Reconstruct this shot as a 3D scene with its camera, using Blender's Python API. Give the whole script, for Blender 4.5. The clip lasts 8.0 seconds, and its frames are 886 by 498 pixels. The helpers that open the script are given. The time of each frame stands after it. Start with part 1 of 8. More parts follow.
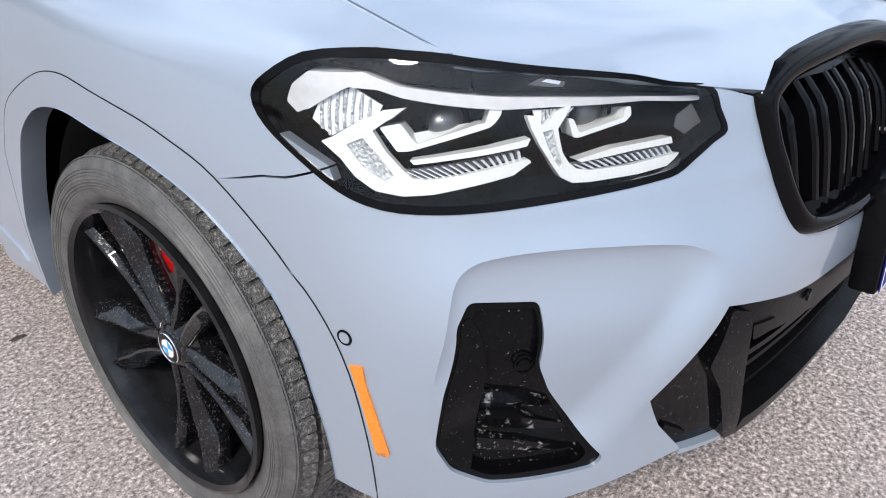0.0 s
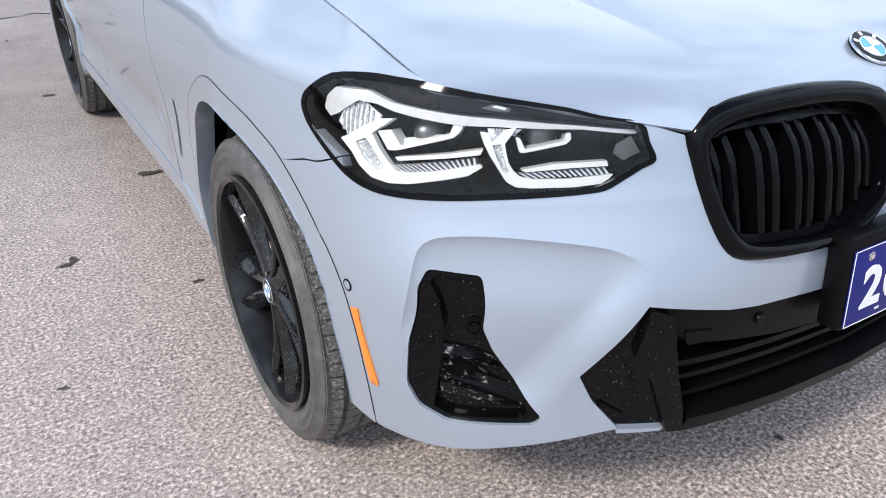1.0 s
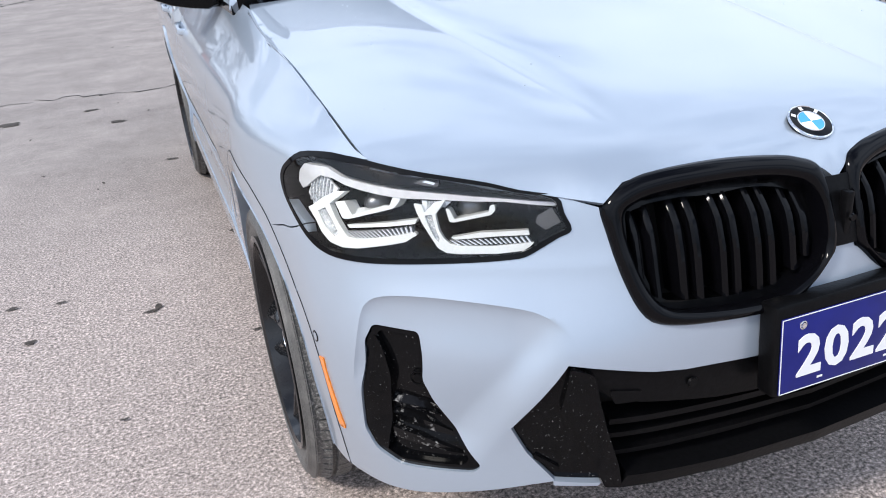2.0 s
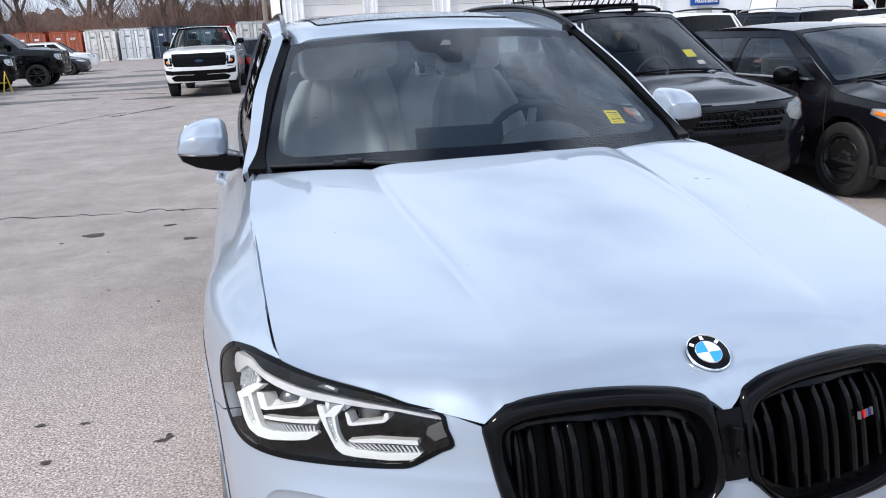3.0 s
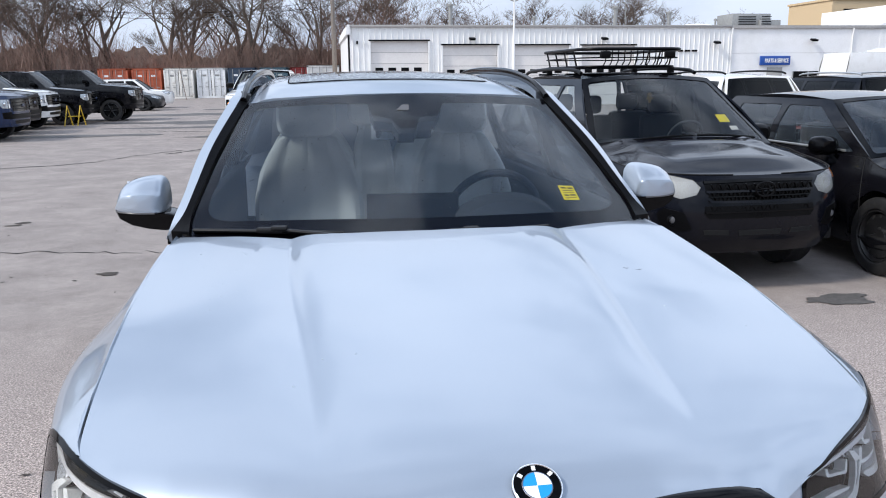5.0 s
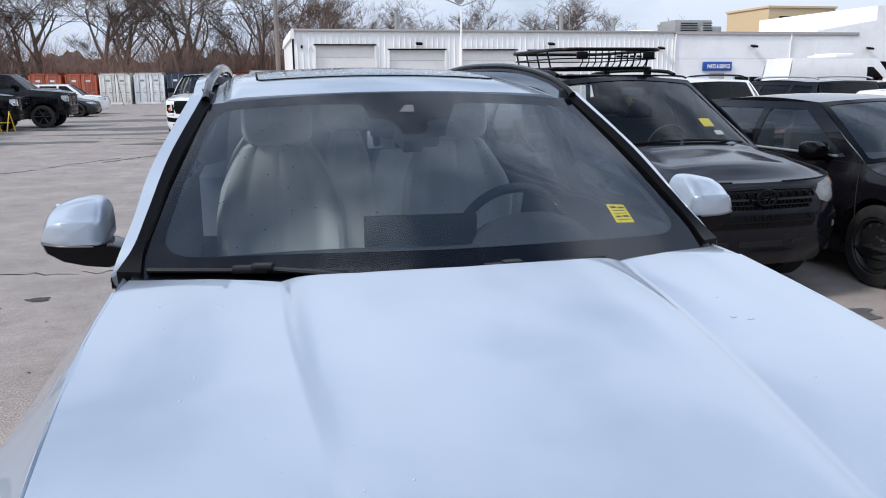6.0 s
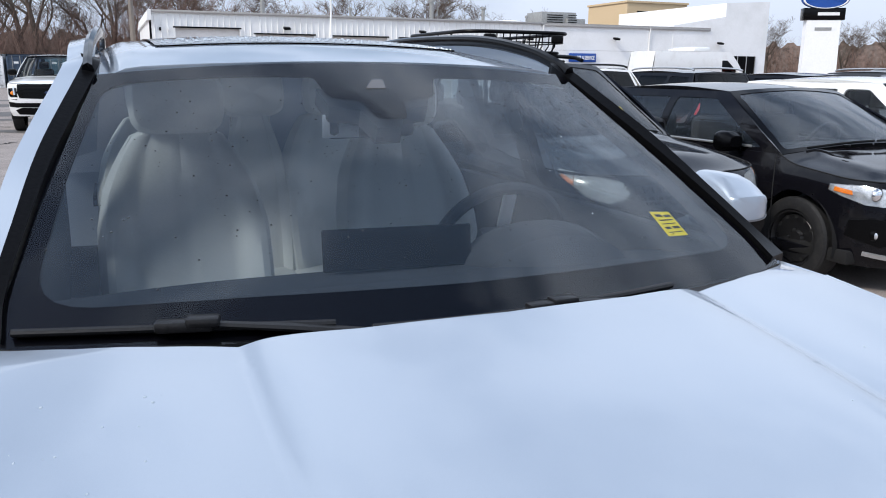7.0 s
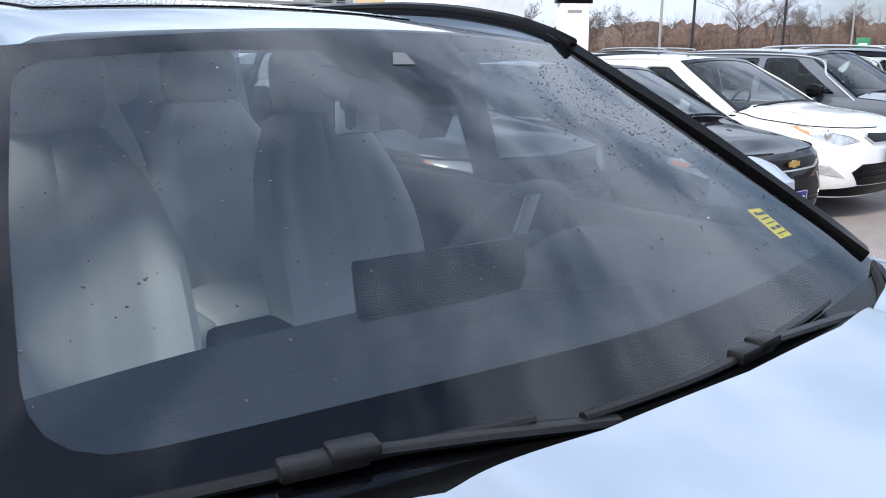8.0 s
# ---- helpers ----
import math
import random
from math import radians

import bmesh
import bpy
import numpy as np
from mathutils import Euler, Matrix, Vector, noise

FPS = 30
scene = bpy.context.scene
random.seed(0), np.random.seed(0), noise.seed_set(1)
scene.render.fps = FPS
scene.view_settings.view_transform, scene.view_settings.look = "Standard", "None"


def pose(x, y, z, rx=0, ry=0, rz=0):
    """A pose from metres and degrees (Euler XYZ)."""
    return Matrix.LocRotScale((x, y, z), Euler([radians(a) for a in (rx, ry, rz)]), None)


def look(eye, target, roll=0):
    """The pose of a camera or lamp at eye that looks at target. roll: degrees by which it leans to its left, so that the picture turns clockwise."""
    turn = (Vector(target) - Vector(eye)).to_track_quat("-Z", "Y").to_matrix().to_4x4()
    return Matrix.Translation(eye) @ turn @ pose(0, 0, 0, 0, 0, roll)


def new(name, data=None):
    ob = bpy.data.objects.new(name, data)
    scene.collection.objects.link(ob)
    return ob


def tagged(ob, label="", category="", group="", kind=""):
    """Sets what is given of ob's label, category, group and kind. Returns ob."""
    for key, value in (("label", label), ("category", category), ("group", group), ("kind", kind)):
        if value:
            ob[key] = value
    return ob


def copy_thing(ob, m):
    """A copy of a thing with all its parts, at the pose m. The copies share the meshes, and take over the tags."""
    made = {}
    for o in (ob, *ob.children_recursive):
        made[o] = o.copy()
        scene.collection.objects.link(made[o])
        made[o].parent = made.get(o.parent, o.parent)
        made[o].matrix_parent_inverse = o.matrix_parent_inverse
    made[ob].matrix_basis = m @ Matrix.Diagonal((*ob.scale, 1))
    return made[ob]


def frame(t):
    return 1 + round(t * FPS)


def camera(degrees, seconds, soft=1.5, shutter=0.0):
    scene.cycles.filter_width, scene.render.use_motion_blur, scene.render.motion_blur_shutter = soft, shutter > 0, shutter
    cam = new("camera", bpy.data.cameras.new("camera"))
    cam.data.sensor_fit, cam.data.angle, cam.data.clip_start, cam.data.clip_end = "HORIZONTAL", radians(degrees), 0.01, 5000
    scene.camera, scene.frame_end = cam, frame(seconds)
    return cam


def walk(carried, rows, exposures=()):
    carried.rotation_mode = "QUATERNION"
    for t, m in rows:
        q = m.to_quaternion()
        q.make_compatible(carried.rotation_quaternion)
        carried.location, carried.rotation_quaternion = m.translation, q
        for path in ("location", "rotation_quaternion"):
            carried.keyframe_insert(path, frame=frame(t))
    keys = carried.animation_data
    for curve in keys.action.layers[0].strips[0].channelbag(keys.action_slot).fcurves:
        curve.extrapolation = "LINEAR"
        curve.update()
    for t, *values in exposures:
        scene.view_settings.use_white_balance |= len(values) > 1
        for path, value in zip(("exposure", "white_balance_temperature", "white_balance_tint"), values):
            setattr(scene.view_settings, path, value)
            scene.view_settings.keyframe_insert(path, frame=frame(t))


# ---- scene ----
cam = camera(58.2, 8.0, soft=1.0)
PATH = [
    (0, (-1.431, -0.212, 1.21), (-0.109, 0.9, 0.202), 0.7),
    (0.5, (-1.445, -0.415, 1.271), (-0.343, 0.931, 0.285), 0.9),
    (1, (-1.344, -0.689, 1.295), (-0.443, 0.829, 0.355), -0.7),
    (1.2, (-1.306, -0.759, 1.34), (-0.453, 0.793, 0.41), -2.5),
    (2.3, (-0.995, -0.996, 1.374), (-0.445, 0.784, 0.646), -3.2),
    (2.5, (-0.925, -1.015, 1.419), (-0.402, 0.795, 0.75), -2.4),
    (3, (-0.771, -1.088, 1.543), (-0.329, 0.787, 1.006), -2.6),
    (3.5, (-0.646, -1.15, 1.577), (-0.355, 0.759, 1.059), -2.3),
    (4, (-0.424, -1.128, 1.583), (-0.188, 0.799, 1.101), -0.8),
    (4.5, (-0.334, -1.119, 1.597), (-0.079, 0.816, 1.159), -0.6),
    (4.7, (-0.31, -1.098, 1.595), (-0.038, 0.836, 1.166), -0.6),
    (5.8, (-0.425, -0.577, 1.579), (-0.022, 1.339, 1.168), -0.4),
    (6, (-0.443, -0.422, 1.56), (-0.007, 1.486, 1.151), -0.5),
    (6.5, (-0.456, -0.02, 1.54), (0.073, 1.866, 1.135), -0.1),
    (7, (-0.556, 0.238, 1.514), (0.19, 2.042, 1.078), 0.4),
    (7.5, (-0.737, 0.491, 1.515), (0.285, 2.143, 1.04), 0.3),
    (8, (-0.802, 0.875, 1.493), (0.417, 2.388, 1.016), 0.1),
]
walk(cam, [(t, look(eye, target, roll)) for t, eye, target, roll in PATH], [(0, .14), (.5, .18), (1.2, .19), (2.5, .14), (3.5, .06), (4.5, .03), (6.0, -.11), (6.5, -.13), (7.1, -.08), (7.6, -.04), (8, .22)])

# ---- world and sun: bright broken cloud, veiled sun over the car's right side ----
SUN_EL, SUN_AZ = 43.0, -108.0  # azimuth counted from +y towards +x
world = bpy.data.worlds.new("sky")
scene.world = world
world.use_nodes = True
wn, wl = world.node_tree.nodes, world.node_tree.links
wn.clear()
sky = wn.new("ShaderNodeTexSky")
sky.sky_type, sky.sun_disc = "NISHITA", False
sky.sun_elevation, sky.sun_rotation = radians(SUN_EL), radians(SUN_AZ)
sky.air_density, sky.dust_density, sky.ozone_density = 1.0, 2.0, 1.0
coords = wn.new("ShaderNodeTexCoord")
stretch = wn.new("ShaderNodeMapping")
stretch.inputs["Scale"].default_value = (1.0, 1.0, 2.2)
stretch.inputs["Location"].default_value = (1.7, 0.4, 0.9)
cloud = wn.new("ShaderNodeTexNoise")
cloud.inputs["Scale"].default_value, cloud.inputs["Detail"].default_value, cloud.inputs["Roughness"].default_value = 2.3, 7.0, 0.58
cloud_ramp = wn.new("ShaderNodeValToRGB")
cloud_ramp.color_ramp.elements[0].position, cloud_ramp.color_ramp.elements[1].position = 0.30, 0.52
cloud_shade = wn.new("ShaderNodeValToRGB")
cloud_shade.color_ramp.elements[0].color, cloud_shade.color_ramp.elements[1].color = (5.2, 6.3, 8.3, 1), (8.3, 9.3, 11.1, 1)
cloud_shade.color_ramp.elements[0].position, cloud_shade.color_ramp.elements[1].position = 0.36, 0.64
blend = wn.new("ShaderNodeMix")
blend.data_type = "RGBA"
back = wn.new("ShaderNodeBackground")
back.inputs["Strength"].default_value = 0.150
wout = wn.new("ShaderNodeOutputWorld")
wl.new(coords.outputs["Generated"], stretch.inputs["Vector"])
wl.new(stretch.outputs["Vector"], cloud.inputs["Vector"])
height = wn.new("ShaderNodeSeparateXYZ")
thin = wn.new("ShaderNodeMapRange")
thin.inputs["From Min"].default_value, thin.inputs["From Max"].default_value = 0.78, 0.96
thin.inputs["To Min"].default_value, thin.inputs["To Max"].default_value = 0.0, -0.20
cover = wn.new("ShaderNodeMath")
cover.operation = "ADD"
wl.new(coords.outputs["Generated"], height.inputs["Vector"])
wl.new(height.outputs["Z"], thin.inputs["Value"])
wl.new(thin.outputs["Result"], cover.inputs[0])
wl.new(cloud.outputs["Fac"], cover.inputs[1])
wl.new(cover.outputs["Value"], cloud_ramp.inputs["Fac"])
wl.new(cloud.outputs["Fac"], cloud_shade.inputs["Fac"])
wl.new(cloud_ramp.outputs["Color"], blend.inputs["Factor"])
wl.new(sky.outputs["Color"], blend.inputs["A"])
wl.new(cloud_shade.outputs["Color"], blend.inputs["B"])
haze = wn.new("ShaderNodeMapRange")
haze.inputs["From Min"].default_value, haze.inputs["From Max"].default_value = 0.02, 0.50
haze.inputs["To Min"].default_value, haze.inputs["To Max"].default_value = 0.60, 1.12
dim = wn.new("ShaderNodeMix")
dim.data_type, dim.blend_type = "RGBA", "MULTIPLY"
dim.inputs["Factor"].default_value = 1.0
wl.new(height.outputs["Z"], haze.inputs["Value"])
wl.new(blend.outputs["Result"], dim.inputs["A"])
wl.new(haze.outputs["Result"], dim.inputs["B"])
wl.new(dim.outputs["Result"], back.inputs["Color"])
wl.new(back.outputs["Background"], wout.inputs["Surface"])
sun = new("sun", bpy.data.lights.new("sun", "SUN"))
sun.data.energy, sun.data.angle, sun.data.color = 2.7, radians(10), (1.0, 0.95, 0.88)
sun.matrix_basis = look((math.sin(radians(SUN_AZ)) * math.cos(radians(SUN_EL)) * 50, math.cos(radians(SUN_AZ)) * math.cos(radians(SUN_EL)) * 50, math.sin(radians(SUN_EL)) * 50), (0, 0, 0))
scene.view_settings.exposure = 0.0

# ---- materials ----
def socket(node, name, value):
    if name in node.inputs:
        node.inputs[name].default_value = value


def material(name, color, rough=0.5, metal=0.0, coat=0.0, spec=0.5, vary=0.12, grain=40.0, bump=0.0, stain=None, stain_scale=3.0, stain_range=(0.5, 0.7), rough_vary=0.0, emit=0.0, coat_rough=0.03, per_piece=0.0):
    """Principled surface with fine grain, an optional larger stain layer and bump, in object space."""
    m = bpy.data.materials.new(name)
    m.use_nodes = True
    n, l = m.node_tree.nodes, m.node_tree.links
    b = n["Principled BSDF"]
    c = tuple(color) + (1,)
    socket(b, "Base Color", c), socket(b, "Roughness", rough), socket(b, "Metallic", metal)
    socket(b, "Coat Weight", coat), socket(b, "Coat Roughness", coat_rough), socket(b, "Specular IOR Level", spec)
    if emit:
        socket(b, "Emission Color", c), socket(b, "Emission Strength", emit)
    tc = n.new("ShaderNodeTexCoord")
    fine = n.new("ShaderNodeTexNoise")
    fine.inputs["Scale"].default_value, fine.inputs["Detail"].default_value = grain, 4.0
    l.new(tc.outputs["Object"], fine.inputs["Vector"])
    col = None
    if vary:
        ramp = n.new("ShaderNodeValToRGB")
        ramp.color_ramp.elements[0].color = tuple(x * (1 - vary) for x in color) + (1,)
        ramp.color_ramp.elements[1].color = tuple(min(1, x * (1 + vary)) for x in color) + (1,)
        ramp.color_ramp.elements[0].position, ramp.color_ramp.elements[1].position = 0.3, 0.7
        l.new(fine.outputs["Fac"], ramp.inputs["Fac"])
        col = ramp.outputs["Color"]
    if stain:
        big = n.new("ShaderNodeTexNoise")
        big.inputs["Scale"].default_value, big.inputs["Detail"].default_value, big.inputs["Roughness"].default_value = stain_scale, 6.0, 0.65
        l.new(tc.outputs["Object"], big.inputs["Vector"])
        mask = n.new("ShaderNodeMapRange")
        mask.inputs["From Min"].default_value, mask.inputs["From Max"].default_value = stain_range
        l.new(big.outputs["Fac"], mask.inputs["Value"])
        mix = n.new("ShaderNodeMix")
        mix.data_type = "RGBA"
        l.new(mask.outputs["Result"], mix.inputs["Factor"])
        if col:
            l.new(col, mix.inputs["A"])
        else:
            mix.inputs["A"].default_value = c
        mix.inputs["B"].default_value = tuple(stain) + (1,)
        col = mix.outputs["Result"]
        if rough_vary:
            rr = n.new("ShaderNodeMapRange")
            rr.inputs["To Min"].default_value, rr.inputs["To Max"].default_value = rough, min(1, rough + rough_vary)
            l.new(mask.outputs["Result"], rr.inputs["Value"])
            l.new(rr.outputs["Result"], b.inputs["Roughness"])
    if per_piece:
        info = n.new("ShaderNodeObjectInfo")
        hs = n.new("ShaderNodeHueSaturation")
        mr = n.new("ShaderNodeMapRange")
        mr.inputs["To Min"].default_value, mr.inputs["To Max"].default_value = 1 - per_piece, 1 + per_piece
        l.new(info.outputs["Random"], mr.inputs["Value"])
        l.new(mr.outputs["Result"], hs.inputs["Value"])
        if col:
            l.new(col, hs.inputs["Color"])
        else:
            hs.inputs["Color"].default_value = c
        col = hs.outputs["Color"]
    if col:
        l.new(col, b.inputs["Base Color"])
    if bump:
        bp = n.new("ShaderNodeBump")
        bp.inputs["Strength"].default_value, bp.inputs["Distance"].default_value = bump, 0.01
        l.new(fine.outputs["Fac"], bp.inputs["Height"])
        l.new(bp.outputs["Normal"], b.inputs["Normal"])
    return m


def glass(name, tint, rough=0.0, ior=1.5, veil=0.0):
    """A thin pane: it lets tinted light straight through and mirrors by Fresnel."""
    m = bpy.data.materials.new(name)
    m.use_nodes = True
    n, l = m.node_tree.nodes, m.node_tree.links
    n.clear()
    out, mix, clear, gloss, fres = (n.new("ShaderNode" + k) for k in ("OutputMaterial", "MixShader", "BsdfTransparent", "BsdfGlossy", "Fresnel"))
    clear.inputs["Color"].default_value = tuple(tint) + (1,)
    gloss.inputs["Roughness"].default_value = rough
    fres.inputs["IOR"].default_value = ior
    l.new(fres.outputs["Fac"], mix.inputs["Fac"])
    l.new(clear.outputs["BSDF"], mix.inputs[1])
    l.new(gloss.outputs["BSDF"], mix.inputs[2])
    top = mix
    if veil:
        # a thin uneven film; its blue colour stands in for reflected sky
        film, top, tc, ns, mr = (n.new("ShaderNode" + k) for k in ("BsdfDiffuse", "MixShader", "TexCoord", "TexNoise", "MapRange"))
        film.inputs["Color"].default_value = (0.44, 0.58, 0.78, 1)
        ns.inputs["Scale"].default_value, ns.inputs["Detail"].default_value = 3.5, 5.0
        mr.inputs["To Min"].default_value, mr.inputs["To Max"].default_value = veil * 0.3, veil * 1.7
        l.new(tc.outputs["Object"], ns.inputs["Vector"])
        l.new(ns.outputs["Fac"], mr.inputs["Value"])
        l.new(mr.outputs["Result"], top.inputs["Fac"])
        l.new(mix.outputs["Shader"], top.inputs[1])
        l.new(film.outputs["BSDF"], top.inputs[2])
    l.new(top.outputs["Shader"], out.inputs["Surface"])
    return m


PAINT = material("pearl_blue_grey_paint", (0.37, 0.428, 0.503), rough=0.34, metal=0.40, coat=1.0, vary=0.03, grain=900, stain=(0.36, 0.415, 0.487), stain_scale=1.7, coat_rough=0.02)
GLOSS_BLACK = material("gloss_black_plastic", (0.0025, 0.0025, 0.003), rough=0.08, spec=0.15, vary=0.2, grain=60)
SATIN_BLACK = material("satin_black_plastic", (0.0035, 0.0035, 0.004), rough=0.34, spec=0.10, vary=0.25, grain=120, bump=0.05)
DUSTY_BLACK = material("gloss_black_with_water_spots", (0.003, 0.003, 0.0035), rough=0.09, spec=0.14, vary=0.3, grain=90, stain=(0.20, 0.195, 0.19), stain_scale=190, stain_range=(0.645, 0.69), rough_vary=0.5)
RUBBER = material("tyre_rubber", (0.078, 0.076, 0.073), rough=0.52, spec=0.5, vary=0.25, grain=220, bump=0.15, stain=(0.13, 0.125, 0.118), stain_scale=30, stain_range=(0.42, 0.72))
DARK_RUBBER = material("black_tyre_rubber", (0.016, 0.016, 0.017), rough=0.6, spec=0.35, vary=0.25, grain=220, bump=0.15, stain=(0.030, 0.029, 0.028), stain_scale=20)
TREAD = material("dusty_tread_rubber", (0.068, 0.066, 0.063), rough=0.45, spec=0.6, vary=0.4, grain=420, bump=0.5, stain=(0.26, 0.25, 0.235), stain_scale=170, stain_range=(0.50, 0.64), rough_vary=0.3)
RIM_BLACK = material("gloss_black_alloy", (0.005, 0.005, 0.006), rough=0.07, spec=0.5, vary=0.3, grain=25, stain=(0.060, 0.058, 0.056), stain_scale=210, stain_range=(0.54, 0.68), rough_vary=0.35)
RIM_DARK = material("dark_rim_barrel", (0.05, 0.05, 0.052), rough=0.35, metal=0.6, vary=0.3, grain=12)
BARREL = material("satin_grey_rim_barrel", (0.010, 0.010, 0.011), rough=0.16, spec=0.4, vary=0.3, grain=30)
STEEL = material("brushed_steel_disc", (0.20, 0.20, 0.205), rough=0.42, metal=1.0, vary=0.15, grain=60)
CHROME = material("bright_chrome", (0.82, 0.83, 0.85), rough=0.06, metal=1.0, vary=0.0)
SILVER = material("satin_silver_reflector", (0.86, 0.88, 0.91), rough=0.34, metal=0.75, vary=0.05, grain=80)
GUIDE = material("frosted_white_light_guide", (0.86, 0.88, 0.88), rough=0.16, vary=0.05, grain=330, bump=0.04)
RIBBED = material("ribbed_clear_prism", (0.62, 0.65, 0.68), rough=0.22, metal=0.6, vary=0.5, grain=260, bump=0.6)
LAMP_BLACK = material("lamp_housing_black", (0.0025, 0.0025, 0.003), rough=0.15, spec=0.10, vary=0.2, grain=50)
LAMP_GREY = material("smoked_grey_lamp_panel", (0.11, 0.11, 0.115), rough=0.3, spec=0.3, vary=0.1, grain=50)
STREAKED_BLACK = material("black_plastic_with_dried_water_streaks", (0.004, 0.004, 0.0045), rough=0.12, spec=0.2, vary=0.3, grain=90, stain=(0.34, 0.33, 0.32), stain_scale=46, stain_range=(0.57, 0.70), rough_vary=0.5)
RED = material("red_caliper_paint", (0.50, 0.010, 0.012), rough=0.3, coat=0.5, vary=0.15, grain=30)
AMBER = material("amber_reflector", (0.85, 0.24, 0.012), rough=0.22, coat=0.6, vary=0.15, grain=220, bump=0.15)
BLUE_PLATE = material("navy_blue_plate", (0.010, 0.014, 0.150), rough=0.42, spec=0.25, vary=0.1, grain=30)
WHITE = material("white_plate_paint", (0.82, 0.82, 0.82), rough=0.35, vary=0.03, grain=40)
ROUNDEL_BLUE = material("enamel_blue", (0.02, 0.32, 0.72), rough=0.2, coat=0.8, vary=0.04)
GRILLE_BLACK = material("gloss_grille_black", (0.0022, 0.0022, 0.003), rough=0.06, spec=0.15, vary=0.0)
BLADE = material("satin_lamp_silver", (0.86, 0.865, 0.885), rough=0.22, metal=0.2, spec=0.5, vary=0.05, grain=90)
LEATHER = material("light_oyster_leather", (0.70, 0.70, 0.685), rough=0.55, spec=0.3, vary=0.06, grain=140, bump=0.08, stain=(0.62, 0.615, 0.60), stain_scale=5)
DASH = material("dark_dashboard_plastic", (0.036, 0.041, 0.050), rough=0.75, spec=0.2, vary=0.1, grain=40)
SCREEN = material("dark_display_glass", (0.016, 0.017, 0.019), rough=0.12, coat=0.5, vary=0.0)
CARPET = material("black_carpet", (0.007, 0.007, 0.0075), rough=0.95, vary=0.3, grain=200)
LINING = material("pale_grey_headlining", (0.62, 0.61, 0.59), rough=0.9, vary=0.1, grain=150)
YELLOW = material("yellow_sticker_paper", (0.80, 0.66, 0.02), rough=0.5, vary=0.06, grain=60)
INK = material("black_ink", (0.012, 0.012, 0.012), rough=0.6, vary=0.1)
FRIT = material("black_ceramic_band", (0.004, 0.004, 0.006), rough=0.3, spec=0.0, vary=0.1)
WATER = material("clear_water_bead", (0.46, 0.52, 0.58), rough=0.12, coat=1.0, vary=0.0)
# opaque near-black colour paints in how dark clear drops look on glass
WATER_DARK = material("water_bead_painted_dark", (0.02, 0.022, 0.026), rough=0.05, coat=1.0, vary=0.0)
SCREEN_GLASS = glass("windscreen_glass", (0.84, 0.91, 0.95), ior=1.62)
# inner mist whose blue patches also paint in the sky's reflection
GLASS_FILM = glass("misted_inner_film", (0.95, 0.96, 0.96), ior=1.02, veil=0.035)
LENS = glass("clear_lamp_lens", (0.95, 0.96, 0.97))
DARK_GLASS = glass("tinted_glass", (0.10, 0.11, 0.12), ior=1.32)
SIDE_GLASS = glass("side_window_glass", (0.45, 0.48, 0.49), ior=1.6)
CAR_GLASS = glass("car_window_glass", (0.78, 0.82, 0.82), ior=1.42)
MIRROR = material("mirror_silvering", (0.9, 0.9, 0.9), rough=0.02, metal=1.0, vary=0.0)


# ---- geometry helpers: all shapes are (vertices, faces) ----
def crom(p, u):
    """Catmull-Rom through the rows of p at the parameters u."""
    p, u = np.asarray(p, float), np.asarray(u, float)
    q = np.concatenate([[2 * p[0] - p[1]], p, [2 * p[-1] - p[-2]]])
    i = np.clip(np.floor(u).astype(int), 0, len(p) - 2)
    f = (u - i)[..., None]
    a, b, c, d = q[i], q[i + 1], q[i + 2], q[i + 3]
    return 0.5 * (2 * b + (c - a) * f + (2 * a - 5 * b + 4 * c - d) * f ** 2 + (3 * b - 3 * c + d - a) * f ** 3)


def glide(x, xs, ys):
    """A smooth curve through (xs, ys), flat-free cubic between the knots."""
    xs, ys = np.asarray(xs, float), np.asarray(ys, float)
    sl = np.gradient(ys, xs)
    x = np.clip(np.asarray(x, float), xs[0], xs[-1])
    i = np.clip(np.searchsorted(xs, x) - 1, 0, len(xs) - 2)
    h = xs[i + 1] - xs[i]
    t = (x - xs[i]) / h
    return (2 * t ** 3 - 3 * t ** 2 + 1) * ys[i] + (t ** 3 - 2 * t ** 2 + t) * h * sl[i] + (3 * t ** 2 - 2 * t ** 3) * ys[i + 1] + (t ** 3 - t ** 2) * h * sl[i + 1]


def smooth(x):
    x = np.clip(x, 0, 1)
    return x * x * (3 - 2 * x)


def rounded(pts, r, n=4):
    """The polygon with each corner rounded off by about r."""
    out, k = [], len(pts)
    for i in range(k):
        p0, p1, p2 = (np.array(pts[j % k], float) for j in (i - 1, i, i + 1))
        d0, d1 = p0 - p1, p2 - p1
        l0, l1 = np.linalg.norm(d0), np.linalg.norm(d1)
        a, b = p1 + d0 / l0 * min(r, l0 * 0.48), p1 + d1 / l1 * min(r, l1 * 0.48)
        for s in np.linspace(0, 1, n + 1):
            out.append(tuple((1 - s) ** 2 * a + 2 * s * (1 - s) * p1 + s * s * b))
    return out


def resample(poly, step):
    poly = np.asarray(poly, float)
    out = []
    for a, b in zip(poly, np.roll(poly, -1, axis=0)):
        n = max(1, int(np.ceil(np.linalg.norm(b - a) / step)))
        out += [a + (b - a) * k / n for k in range(n)]
    return np.array(out)


def within(pts, poly):
    x, y = pts[:, 0], pts[:, 1]
    ins = np.zeros(len(pts), bool)
    for (x0, y0), (x1, y1) in zip(poly, np.roll(poly, -1, axis=0)):
        if y0 != y1:
            ins ^= ((y0 > y) != (y1 > y)) & (x < (x1 - x0) * (y - y0) / (y1 - y0) + x0)
    return ins


